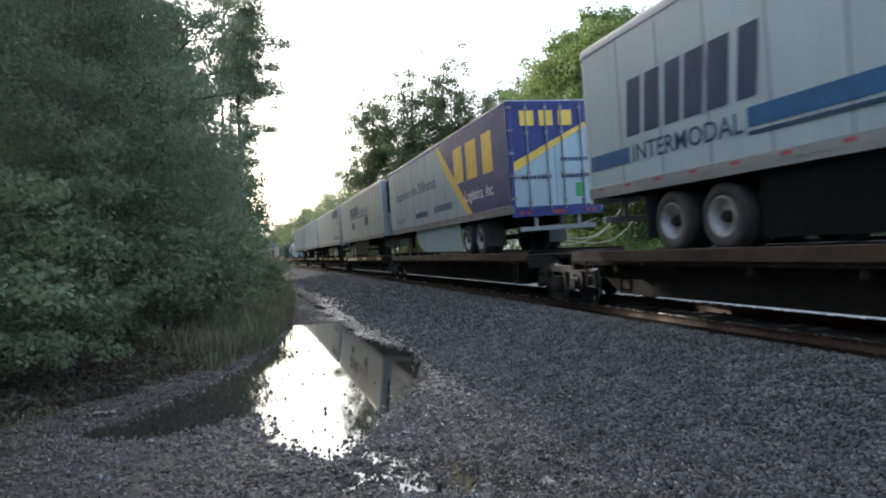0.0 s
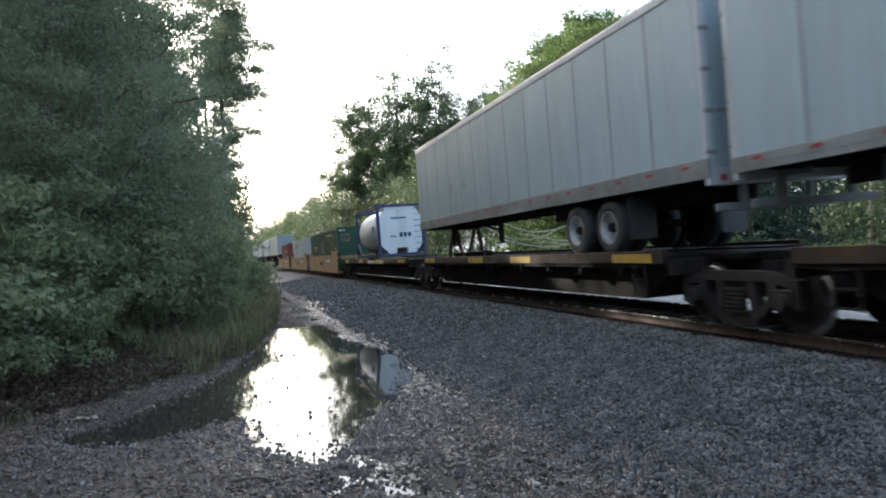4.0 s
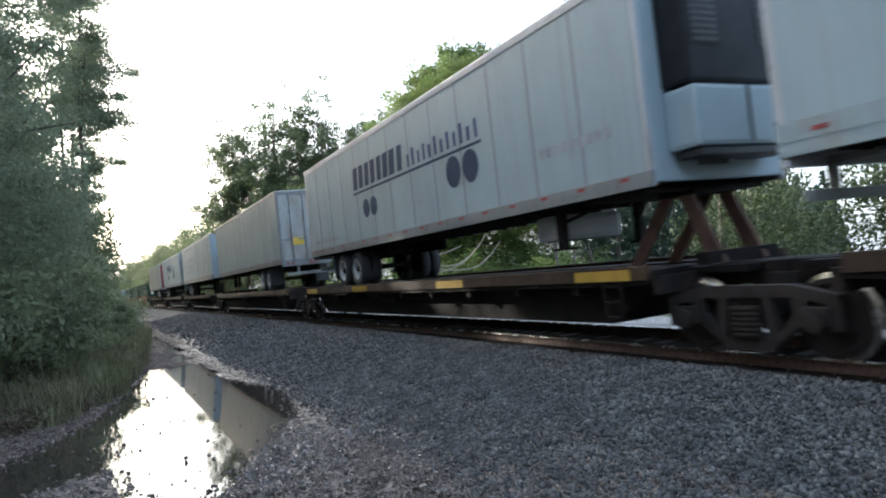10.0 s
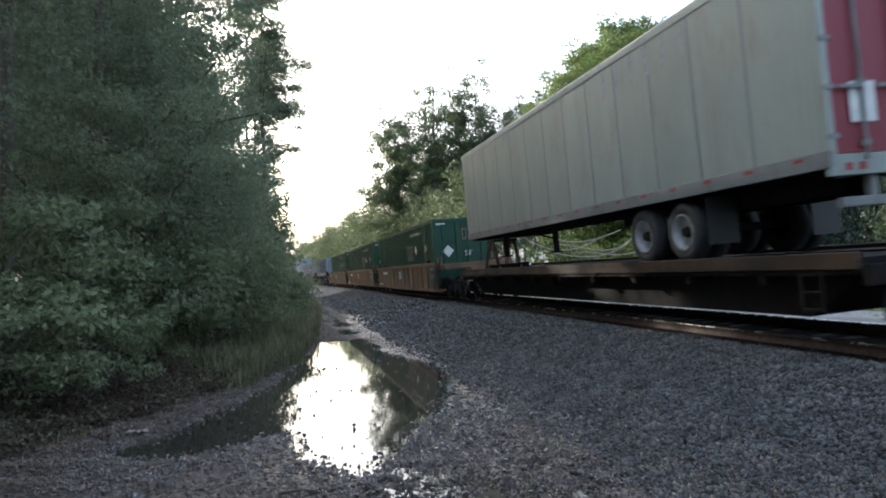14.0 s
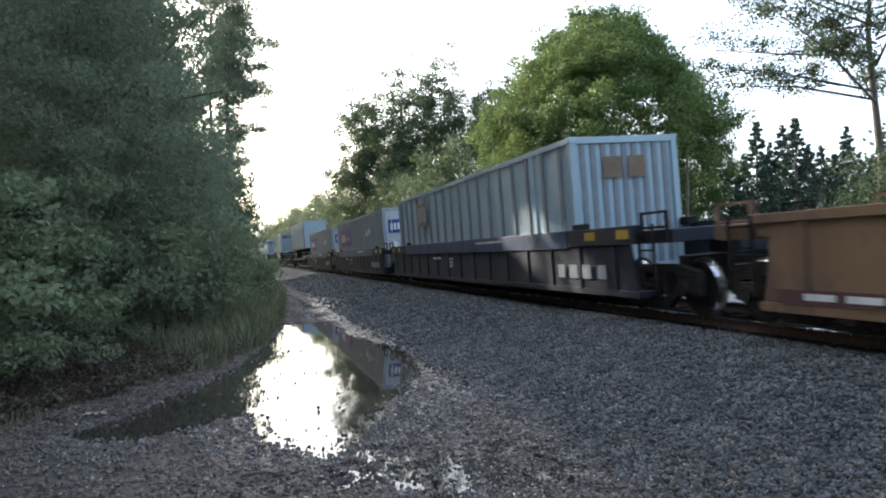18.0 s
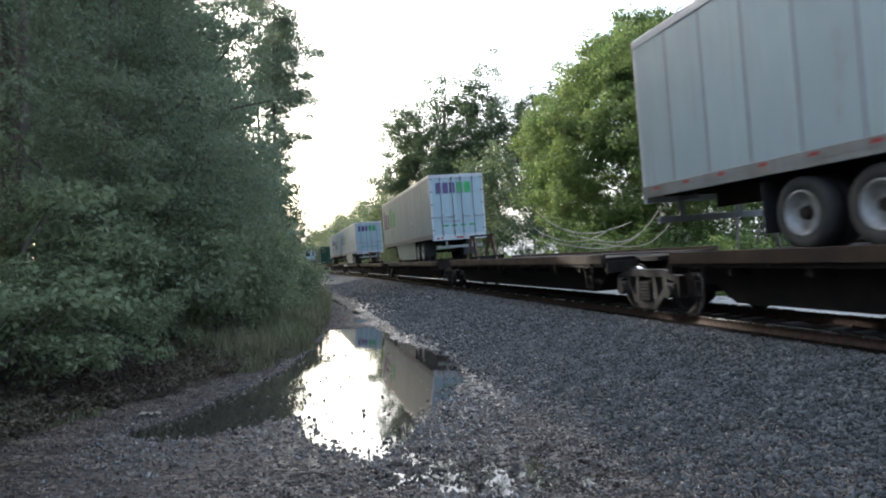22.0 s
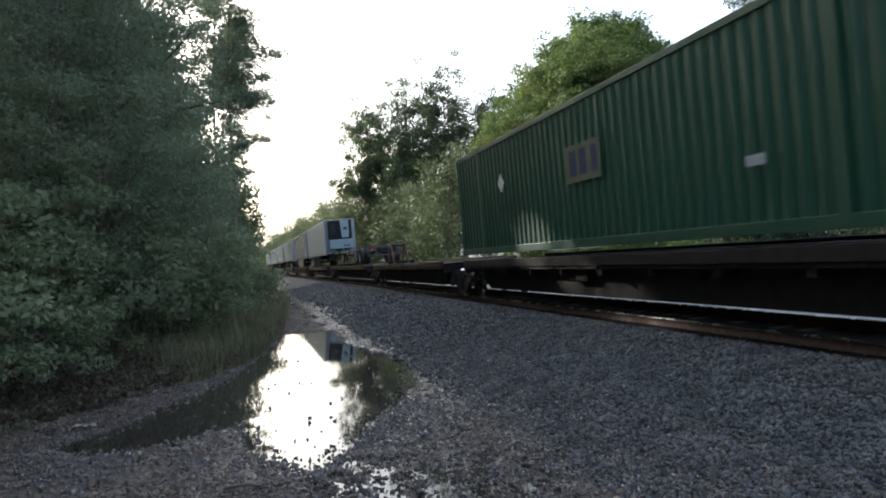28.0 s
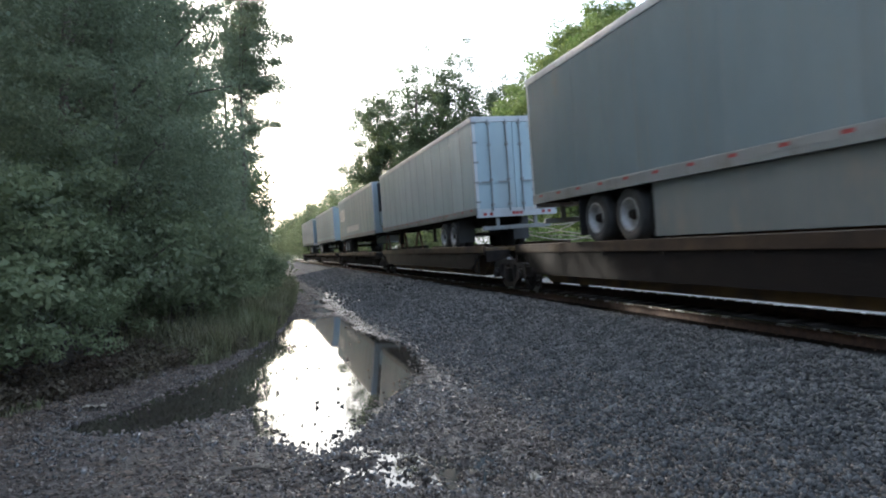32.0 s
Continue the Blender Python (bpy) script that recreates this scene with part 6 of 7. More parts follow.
def flat_car(y0, y1, label, deck="deck", sill="deck", hitch=(), last=False, marks=None, yellow_tabs=False):
    """One platform of a trailer-carrying car from y0 to y1 at the start of the clip; hitch: places from y0 of the trailer stands."""
    t = thing("flat_car", label, "rail car", "trailer-carrying cars of the train")
    L = y1 - y0
    H, W = L / 2, 1.36
    tall = deck == "decky"           # the yellow cars have deep outer sills, the others a recessed black one
    zt = 0.95 if tall else 0.87
    bm = B()
    for s in (-1, 1):
        bx(bm, s * 0.62, s * W, -H + 1.3, H - 1.3, zt - 0.08, zt, 0.006)
    bx(bm, -0.62, 0.62, -H + 0.35, H - 0.35, zt - 0.12, zt - 0.03)
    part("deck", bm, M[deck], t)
    for s in (-1, 1):
        bm = B()
        a = H - 1.3
        low = 0.3 if tall else zt - 0.2
        prism(bm, [(-a, zt - 0.03), (a, zt - 0.03), (a, zt - 0.18), (a - 0.4, zt - 0.2), (a - 1.3, low), (-a + 1.3, low), (-a + 0.4, zt - 0.2), (-a, zt - 0.18)], s * (W + 0.03), s * (W - 0.03))
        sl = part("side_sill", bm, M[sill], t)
        bm = B()
        bx(bm, s * (W + 0.06), s * (W - 0.06), -a, a, zt - 0.13, zt + 0.07, 0.01)
        part("kerb_rail", bm, M["under" if deck == "under" else "decktop"], sl, "rusty worn top edge")
        bm = B()
        bx(bm, s * (W + 0.055), s * (W + 0.028), -0.03, 0.03, zt - 0.19, zt - 0.04)
        me = mesh_of("stake_pocket", bm, M[sill])
        for i in range(9 if s < 0 else 0):
            shared("stake_pocket", me, sl, pose(0, -a + 0.6 + i * (2 * a - 1.2) / 8, 0))
    bm = B()
    prism(bm, [(-H + 1.7, zt - 0.09), (H - 1.7, zt - 0.09), (H - 1.7, 0.56), (H - 2.5, 0.085), (-H + 2.5, 0.085), (-H + 1.7, 0.56)], -1.02, 1.02)
    part("deep_sill", bm, M["decky" if tall else "under"], t, "deep grimy sill below the deck")
    bm = B()
    prism(bm, [(-H, 0.85), (H, 0.85), (H, 0.6), (H - 2.0, 0.5), (H - 2.6, 0.22), (-H + 2.6, 0.22), (-H + 2.0, 0.5), (-H, 0.6)], -0.35, 0.35)
    part("centre_sill", bm, M["under"], t)
    bm = B()
    bx(bm, -W, W, -0.06, 0.06, 0.55, zt - 0.08)
    me = mesh_of("cross_bearer", bm, M["under"])
    for i in range(11):
        shared("cross_bearer", me, t, pose(0, -H + 1.2 + i * (L - 2.4) / 10, 0))
    bm = B()
    cyl(bm, (-0.9, -0.6, 0.58), (-0.9, 0.5, 0.58), 0.17, 14)
    bx(bm, -1.2, -0.7, 0.8, 1.6, 0.4, 0.75, 0.02)
    cyl(bm, (-0.6, -H + 3, 0.42), (-0.6, H - 3, 0.42), 0.03, 8)
    part("brake_gear", bm, M["under"], t)
    for k, hy in enumerate(hitch):
        y = -H + hy
        bm = B()
        bx(bm, -0.42, 0.42, y - 0.35, y + 0.35, 1.84, 1.9, 0.015)
        hp = part("trailer_hitch", bm, M["deck"], t, "rusty trailer hitch plate")
        for s in (-1, 1):
            for q in ([(y - 0.75, zt), (y - 0.48, zt), (y - 0.06, 1.84), (y - 0.3, 1.84)], [(y + 0.85, zt), (y + 1.1, zt), (y + 0.3, 1.84), (y + 0.06, 1.84)]):
                bm = B()
                prism(bm, q, s * 0.42, s * 0.36)
                part("hitch_leg", bm, M["hitch"], hp)
        bm = B()
        bx(bm, -0.7, 0.7, y - 0.7, y - 0.5, zt, zt + 0.16, 0.01)
        part("hitch_base", bm, M["deck"], hp)
    if yellow_tabs:
        for y in (-H + 2.2, -H + 7.0, H - 7.0, H - 2.2):
            bm = B()
            bx(bm, -W - 0.068, -W - 0.061, y - 0.6, y + 0.6, zt - 0.12, zt + 0.03)
            part("warning_patch", bm, M["yellowmark"], t, "yellow paint patch on the sill")
    if marks:
        bars(t, M["offwhite"], *marks, zt - 0.16, 0.17, 10, -W - 0.065, fill=0.62, label="white car number")
    for e in (-1, 1):
        bm = B()
        for k in range(3):
            bx(bm, -W - 0.04, -W - 0.01, e * (H - 2.2), e * (H - 1.85), 0.22 + k * 0.22, 0.25 + k * 0.22)
        for y in (H - 2.2, H - 1.85):
            bx(bm, -W - 0.04, -W - 0.01, e * y - 0.015, e * y + 0.015, 0.2, zt - 0.1)
        part("step", bm, M["under"], t)
    bm = B()
    bx(bm, -0.2, 0.2, -H - 0.45, -H + 0.4, 0.62, 0.86, 0.04)
    part("coupler", bm, M["under"], t)
    bogie(t, -H + 0.1)
    if last:
        bogie(t, H)
    rides(t, (y0 + y1) / 2)
    return t


def tank_container(start):
    t = thing("tank_container", "white tank in a dark blue frame on a flat car", "tank container")
    H, W, z0, z1 = 3.03, 1.22, 1.0, 3.6
    fm = M["tankframe"]
    for s in (-1, 1):
        for e in (-1, 1):
            bm = B()
            bx(bm, s * W, s * (W - 0.15), e * H, e * (H - 0.15), z0, z1, 0.015)
            part("corner_post", bm, fm, t)
        for z in (z0, z1 - 0.12):
            bm = B()
            bx(bm, s * W, s * (W - 0.12), -H + 0.1, H - 0.1, z + (0.02 if z == z0 else 0), z + 0.12, 0.012)
            if z == z0:
                part("side_rail", bm, fm, t)
            else:
                part("top_rail", bm, fm, t)
        for e in (-1, 1):
            bm = B()
            cyl(bm, (s * (W - 0.07), e * (H - 0.1), z0 + 0.75), (s * (W - 0.07), e * (H - 1.1), z0 + 0.08), 0.06, 8)
            part("brace", bm, fm, t)
    for e in (-1, 1):
        for z in (z0, z1 - 0.14):
            bm = B()
            bx(bm, -W + 0.1, W - 0.1, e * H, e * (H - 0.13), z, z + 0.14, 0.012)
            part("end_rail", bm, fm, t)
    # shell with domed ends
    n, r, zc = 40, 1.14, (z0 + z1) / 2 + 0.02
    bm = B()
    prof = [(-2.86, 0.72), (-2.82, 0.9), (-2.66, 1.06), (-2.4, 1.13), (-2.38, r), (2.38, r), (2.4, 1.13), (2.66, 1.06), (2.82, 0.9), (2.86, 0.72)]
    rings = [[bm.verts.new((q * math.cos(2 * math.pi * i / n), y, zc + q * math.sin(2 * math.pi * i / n))) for i in range(n)] for y, q in prof]
    for a, b in zip(rings, rings[1:]):
        for i in range(n):
            bm.faces.new((a[i], a[(i + 1) % n], b[(i + 1) % n], b[i]))
    bm.faces.new(rings[0][::-1])
    bm.faces.new(rings[-1])
    sh = part("shell", bm, M["tank"], t, smooth=True)
    for y in (-1.7, -0.85, 0.0, 0.85, 1.7):
        bm = B()
        rr = [[bm.verts.new((q * math.cos(2 * math.pi * i / n), y + dy, zc + q * math.sin(2 * math.pi * i / n))) for i in range(n)] for dy, q in ((-0.02, r), (-0.02, r + 0.008), (0.02, r + 0.008), (0.02, r))]
        for a, b in zip(rr, rr[1:]):
            for i in range(n):
                bm.faces.new((a[i], a[(i + 1) % n], b[(i + 1) % n], b[i]))
        part("band", bm, M["silver"], sh)
    # leading cladding: an eight-sided flat face with a bottom cut-out
    bm = B()
    oct_ = [(-0.55, z0 + 0.05), (-0.32, z0 + 0.05), (-0.26, z0 + 0.42), (0.26, z0 + 0.42), (0.32, z0 + 0.05), (0.6, z0 + 0.05), (1.05, z0 + 0.55), (1.05, z1 - 0.6), (0.7, z1 - 0.12), (-0.7, z1 - 0.12), (-1.05, z1 - 0.6), (-1.05, z0 + 0.55)]
    a = [bm.verts.new((x, -2.98, z)) for x, z in oct_]
    b = [bm.verts.new((x, -2.9, z)) for x, z in oct_]
    bm.faces.new(a)
    bm.faces.new(b[::-1])
    for i in range(len(a)):
        bm.faces.new((a[i], b[i], b[(i + 1) % len(a)], a[(i + 1) % len(a)]))
    ef = part("end_cladding", bm, M["tank"], t)
    end_bars(ef, M["navylight"], -0.5, 0.3, z1 - 0.75, 0.1, 8, -2.99)
    end_bars(ef, M["navylight"], -0.1, 0.55, z0 + 0.95, 0.22, 3, -2.99)
    end_bars(ef, M["navylight"], -0.55, -0.25, z0 + 0.95, 0.09, 3, -2.99)
    bm = B()
    bx(bm, -0.2, 0.2, -3.0, -2.8, z0 + 0.1, z0 + 0.36, 0.03)
    part("outlet_valve", bm, M["under"], t)
    bm = B()
    bx(bm, -0.35, 0.35, -1.6, 1.6, z1 - 0.06, z1 - 0.03)
    cyl(bm, (0, 0, z1 - 0.2), (0, 0, z1 + 0.02), 0.28, 16)
    part("walkway", bm, M["silver"], t)
    bm = B()
    for k in range(8):
        cyl(bm, (W - 0.55, -H - 0.01, z0 + 0.3 + k * 0.29), (W - 0.2, -H - 0.01, z0 + 0.3 + k * 0.29), 0.015, 6)
    part("ladder", bm, fm, t)
    bars(t, M["navylight"], -1.9, -1.4, zc - 0.05, 0.3, 2, -r - 0.012, fill=0.8)
    rides(t, start + H)
    return t


def chassis(start):
    """An empty skeletal container chassis, wheels at the leading end, gooseneck trailing."""
    t = thing("container_chassis", "empty dark container chassis riding on a flat car", "trailer chassis")
    L = 15.8
    H = L / 2
    bm = B()
    for x in (-0.45, 0.45):
        bx(bm, x - 0.07, x + 0.07, -H, H - 3.2, 1.62, 1.95, 0.015)
        bx(bm, x - 0.06, x + 0.06, H - 3.3, H, 1.8, 1.98, 0.015)
    part("main_rail", bm, M["under"], t)
    bm = B()
    bx(bm, -0.5, 0.5, -0.05, 0.05, 1.68, 1.85)
    me = mesh_of("cross_member", bm, M["darkwell"])
    for k in range(8):
        shared("cross_member", me, t, pose(0, -H + 0.3 + k * (L - 3.6) / 7, 0))
    for k in range(14):
        bm = B()
        y = -H + 0.6 + k * 0.88
        bx(bm, -0.526, -0.52, y, y + 0.62, 1.74, 1.86)
        part("reflective_tape", bm, M["grey_text" if k % 3 else "tape_red"], t, "worn red and white reflective strip")
    for y in (-H + 0.1, -H + 12.2, H - 0.12):
        bm = B()
        bx(bm, -1.22, 1.22, y - 0.12, y + 0.12, 1.86, 2.02, 0.02)
        for s in (-1, 1):
            bx(bm, s * 1.23, s * 1.05, y - 0.13, y + 0.13, 2.0, 2.08, 0.015)
        bl = part("bolster", bm, M["darkwell"], t)
        bm = B()
        for s in (-1, 1):
            for k in range(3):
                bx(bm, s * (0.5 + k * 0.2), s * (0.62 + k * 0.2), y - 0.128, y - 0.122, 1.9, 1.97)
        part("reflective_tape", bm, M["tape_red" if y < 0 else "offwhite"], bl)
    for v in (2.4, 3.7):
        road_wheels(t, -H + v, 1.47, rim=True)
    bm = B()
    for x in (-0.55, 0.55):
        bx(bm, x - 0.05, x + 0.05, -H + 1.4, -H + 4.7, 1.5, 1.66, 0.01)
    part("slider", bm, M["under"], t)
    for s in (-1, 1):
        bm = B()
        bx(bm, s * 0.8 - 0.06, s * 0.8 + 0.06, H - 3.6, H - 3.46, 1.2, 1.85, 0.01)
        part("landing_leg", bm, M["under"], t)
    bm = B()
    bx(bm, -1.1, 1.1, -H - 0.02, -H + 0.08, 1.4, 1.5, 0.01)
    for x in (-0.6, 0.6):
        bx(bm, x - 0.04, x + 0.04, -H, -H + 0.08, 1.48, 1.9)
    part("underride_guard", bm, M["darkwell"], t)
    bm = B()
    for x in (-1.0, -0.8, 0.8, 1.0):
        bx(bm, x - 0.06, x + 0.06, -H - 0.04, -H - 0.02, 1.72, 1.84)
    part("tail_light", bm, M["tape_red"], t)
    rides(t, start + H)
    return t

# ---------------------------------------------------------------- the train, from its head to its end
SX = -HW - 0.009         # lettering plane on a trailer's side
TH = TRAILER_LEN / 2
CX = -1.30               # lettering plane on a container's side


def block_logo(t, mtl, y0, y1, z, h, n, slant=0.0, rise=0.0, label="", x=SX, fill=0.74, heights=None):
    return bars(t, M[mtl], y0, y1, z, h, n, x, slant, rise, fill, "logo", label, heights=heights)


def discs(t, y, z, r, mtl="navy", x=SX):
    for k in (0, 1):
        bm = B()
        c = [bm.verts.new((x, y + k * r * 2.2 + r * math.cos(a * math.pi / 14), z + r * math.sin(a * math.pi / 14))) for a in range(28)]
        bm.faces.new(c)
        part("logo_disc", bm, M[mtl], t, "dark blue disc")


def shippers_art(t):
    """Two word-long rows of dark bars over a rule, with two pairs of blue discs."""
    block_logo(t, "navy", -0.2, 3.35, 3.56, 0.6, 8, slant=-0.14, label="dark blue block lettering")
    block_logo(t, "navylight", -3.8, -0.35, 3.56, 0.36, 12, label="thin dark lettering", heights=(1, 0.75, 1.1, 0.8), fill=0.45)
    patch(t, SX, -3.9, 3.3, 3.43, 3.49, "navy", "rule")
    discs(t, 1.85, 2.98, 0.25)
    discs(t, -3.4, 3.08, 0.32)
    bars(t, M["grey_text"], 5.0, 7.4, 2.35, 0.13, 14, SX)
    bars(t, M["grey_text"], -7.4, -5.6, 2.75, 0.16, 9, SX)
    lettering("53'", 0.32, M["grey_text"], t, on_side(SX, -1.0, 2.65))


def build_head():
    flat_car(-5.5, 14.8, "rusty brown platform car under a white road trailer", hitch=(1.5,))
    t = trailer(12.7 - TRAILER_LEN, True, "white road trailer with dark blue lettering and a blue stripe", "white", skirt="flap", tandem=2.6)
    block_logo(t, "navy", 3.3, 6.7, 2.95, 0.98, 6, slant=-0.13, label="large dark blue block lettering", fill=0.78)
    lettering("INTERMODAL", 0.42, M["navy"], t, on_side(SX, 5.0, 2.5), width=2.8)
    patch(t, SX, -TH + 0.12, 3.5, 2.55, 2.82, "stripe", "stripe", "blue vinyl stripe")
    patch(t, SX, -TH + 0.12, 3.5, 2.44, 2.5, "navy", "stripe", "thin navy line under the stripe")
    patch(t, SX, 6.5, TH - 0.15, 2.5, 2.78, "stripe", "stripe", "blue vinyl stripe")

    flat_car(14.8, 34.2, "dark platform car carrying a white and blue trailer", hitch=(17.5,))
    t = trailer(16.9, False, "white trailer with a cobalt blue rear third and yellow lettering", "white", skirt="white", doors="white", frame_m="cobalt")
    bm = B()
    bm.faces.new([bm.verts.new((SX + 0.001, y, z)) for y, z in ((-TH + 0.11, BOX0 + 0.24), (-4.7, BOX0 + 0.24), (-1.3, BOX1 - 0.17), (-TH + 0.11, BOX1 - 0.17))])
    part("vinyl_panel", bm, M["cobalt"], t, "cobalt blue panel")
    bm = B()
    bm.faces.new([bm.verts.new((SX, y, z)) for y, z in ((-4.75, BOX0 + 0.24), (-4.2, BOX0 + 0.24), (-2.2, 3.6), (-1.0, BOX1 - 0.17), (-1.35, BOX1 - 0.17), (-3.0, 3.5))])
    part("swoosh", bm, M["gold"], t, "yellow swoosh")
    block_logo(t, "gold", -6.8, -2.7, 3.25, 1.15, 3, slant=0.0, label="large yellow block lettering", fill=0.7)
    lettering("Logistics, Inc.", 0.5, M["offwhite"], t, on_side(SX - 0.003, -5.4, 2.6), shear=0.2, width=2.7)
    lettering("Experience the Difference", 0.62, M["navylight"], t, on_side(SX, 2.9, 3.42), shear=0.3, width=7.0)
    bars(t, M["navylight"], -2.6, -0.2, 2.5, 0.24, 11, SX)
    bars(t, M["navylight"], 0.8, 2.8, 2.45, 0.22, 9, SX)
    lettering("ISO 9001:2008", 0.26, M["navylight"], t, on_side(SX, 5.7, 2.42), shear=0.2)
    for mtl, zz, pts in (("cobalt", 0.0, ((-1.19, 3.25), (1.19, 4.42), (1.19, 4.84), (-1.19, 4.84))), ("gold", 0.003, ((-1.19, 3.05), (1.19, 4.36), (1.19, 4.46), (-1.19, 3.3)))):
        bm = B()
        bm.faces.new([bm.verts.new((x, -TH + 0.008 - zz, z)) for x, z in pts])
        part("vinyl_panel", bm, M[mtl], t, "diagonal vinyl panel on the doors")
    end_bars(t, M["gold"], -0.95, 0.7, 4.25, 0.4, 3, -TH - 0.012, label="yellow block lettering")
    end_bars(t, M["navylight"], 0.15, 1.0, 3.3, 0.09, 8, -TH - 0.006)
    end_bars(t, M["navylight"], -1.0, -0.1, 2.85, 0.09, 8, -TH - 0.006)
    end_bars(t, M["navylight"], 0.15, 1.0, 2.85, 0.09, 8, -TH - 0.006)
    end_bars(t, M["lgreen"], 0.55, 0.8, 2.35, 0.35, 1, -TH - 0.006, fill=1)

    flat_car(34.2, 52.1, "dark platform car carrying a refrigerated trailer", hitch=(2.0,), yellow_tabs=True, marks=(1.0, 5.4))
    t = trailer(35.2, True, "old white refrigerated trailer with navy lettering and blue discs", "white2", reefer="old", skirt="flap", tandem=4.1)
    shippers_art(t)

    flat_car(52.1, 69.9, "platform car with yellow sill patches under a white trailer", hitch=(16.3,), yellow_tabs=True)
    t = trailer(52.8, False, "dirty white trailer with navy lettering and a globe mark", "white2", doors="white2")
    block_logo(t, "navy", -7.4, -4.0, 4.1, 0.55, 6, label="navy block lettering")
    bars(t, M["grey_text"], -7.4, -3.9, 3.72, 0.22, 7, SX, fill=0.3)
    bm = B()
    for k in range(6):
        y = -3.1 + 0.9 * math.sin(math.radians(-60 + 24 * k)) * 0.75
        bx(bm, SX, SX + 0.003, y - 0.02, y + 0.02, 4.15 - 0.5 * math.cos(math.radians(-60 + 24 * k)), 4.15 + 0.5 * math.cos(math.radians(-60 + 24 * k)))
    for k in range(3):
        bx(bm, SX, SX + 0.003, -3.7, -2.5, 3.85 + k * 0.28, 3.88 + k * 0.28)
    part("globe_mark", bm, M["grey_text"], t)
    bars(t, M["navylight"], -7.5, -4.2, 2.4, 0.22, 14, SX)
    end_bars(t, M["grey_text"], -0.9, 0.9, 4.0, 0.3, 5, -TH - 0.006)
    end_bars(t, M["gold"], -0.9, 0.9, 2.6, 0.16, 4, -TH - 0.006)

    flat_car(69.9, 86.4, "dark platform car under a plain white trailer", hitch=(2.0,))
    trailer(70.0, True, "plain white road trailer with riveted panels", "white", panels=13)
    flat_car(86.4, 103.6, "dark platform car under a plain white trailer", hitch=(15.0,), yellow_tabs=True)
    t = trailer(86.6, False, "plain white trailer with diamond placards near its nose", "white", rail_h=0.3)
    placard(t, SX, 4.0, 3.1, 0.22, "grey_text")
    placard(t, SX, 2.8, 3.1, 0.2, "grey_text")
    flat_car(103.6, 122.3, "half-empty platform car with yellow sill patches", hitch=(), yellow_tabs=True, marks=(-3.5, 0.5), last=True)
    tank_container(111.2)


def emp_art(t, x=CX, py=-0.9, dy=4.3, z0=0.3, row=True, flip=False):
    bm = patch(t, x, py, py + 1.5, z0 + 1.2, z0 + 1.95, "ghost", "logo_panel", "almost faded ochre logo panel")
    bars(bm, M["navy"], py + 0.12, py + 1.4, z0 + 1.33, 0.5, 3, x - 0.004, fill=0.66)
    placard(t, x, dy, z0 + 1.7, 0.24)
    lettering("53'", 0.36, M["offwhite"], t, on_side(x, -6.5 if flip else -7.3, z0 + (1.55 if flip else 1.3)))
    if row:
        bars(t, M["grey_text"], -5.6, -3.0, z0 + 2.38, 0.12, 10, x)
    y = -TH - 0.01
    q = 1.0 if flip else 0.0
    lead = lead_patch(t, y, -0.98 + q, -0.42 + q, z0 + 1.9, z0 + 2.4, "fadedgold", "logo_panel", "faded ochre logo panel")
    end_bars(lead, M["navy"], -0.93 + q, -0.45 + q, z0 + 1.98, 0.34, 3, y - 0.005)
    placard(t, -0.65 if flip else 0.55, y, z0 + (1.45 if flip else 1.75), 0.26 if flip else 0.2, lead=True)
    for k in range(3):
        end_bars(t, M["grey_text"], 0.62, 0.9, z0 + 2.3 - k * 0.14, 0.07, 4, y)
    lettering("53'", 0.3, M["offwhite"], t, on_lead(0.25, y, z0 + (1.2 if flip else 0.7)))
    for zz in (z0 + 0.12, z0 + 2.62):
        end_bars(t, M["offwhite"], -1.1, -0.7, zz, 0.06, 1, y, fill=1)
        end_bars(t, M["offwhite"], 0.7, 1.1, zz, 0.06, 1, y, fill=1)


def build_wells_one():
    well_car(122.6, 142.1, "yellow", "faded yellow well car loaded with a green container", first=True)
    t = container(124.7, TRAILER_LEN, 0.3, "dark green corrugated container with a yellow logo panel", "green")
    emp_art(t)
    well_car(142.1, 161.8, "yellow", "faded yellow well car loaded with a white container")
    t = container(143.15, TRAILER_LEN, 0.3, "white corrugated container with teal lettering", "boxwhite", pitch=0.3, post="white", end="white")
    lead = patch(t, CX, 1.5, 4.95, 2.3, 2.78, "cream", "logo_panel", "pale sign panel with a dark border")
    for a, b, c, d2 in ((1.5, 4.95, 2.28, 2.32), (1.5, 4.95, 2.76, 2.8)):
        patch(lead, CX - 0.004, a, b, c, d2, "black", "border")
    bars(lead, M["black"], 2.0, 4.4, 2.39, 0.3, 6, CX - 0.005)
    lettering("Intermodal", 0.5, M["teal"], t, on_side(CX, 3.25, 1.62), width=3.4)
    y = -TH - 0.01
    lp = lead_patch(t, y, -0.95, 1.0, 2.2, 2.75, "cream", "logo_panel", "pale sign panel")
    end_bars(lp, M["black"], -0.5, 0.9, 2.35, 0.25, 6, y - 0.005)
    well_car(161.8, 181.4, "yellow", "faded yellow well car loaded with a short red container", last=True)
    t = container(164.7, 12.19, 0.3, "short brown-red corrugated container", "redbox", pitch=0.28)
    bars(t, M["offwhite"], 3.4, 3.9, 1.95, 0.35, 2, CX)
    bars(t, M["offwhite"], -2.0, -1.2, 2.1, 0.35, 3, CX)
    end_bars(t, M["offwhite"], 0.1, 0.7, 1.8, 0.3, 3, -6.11)


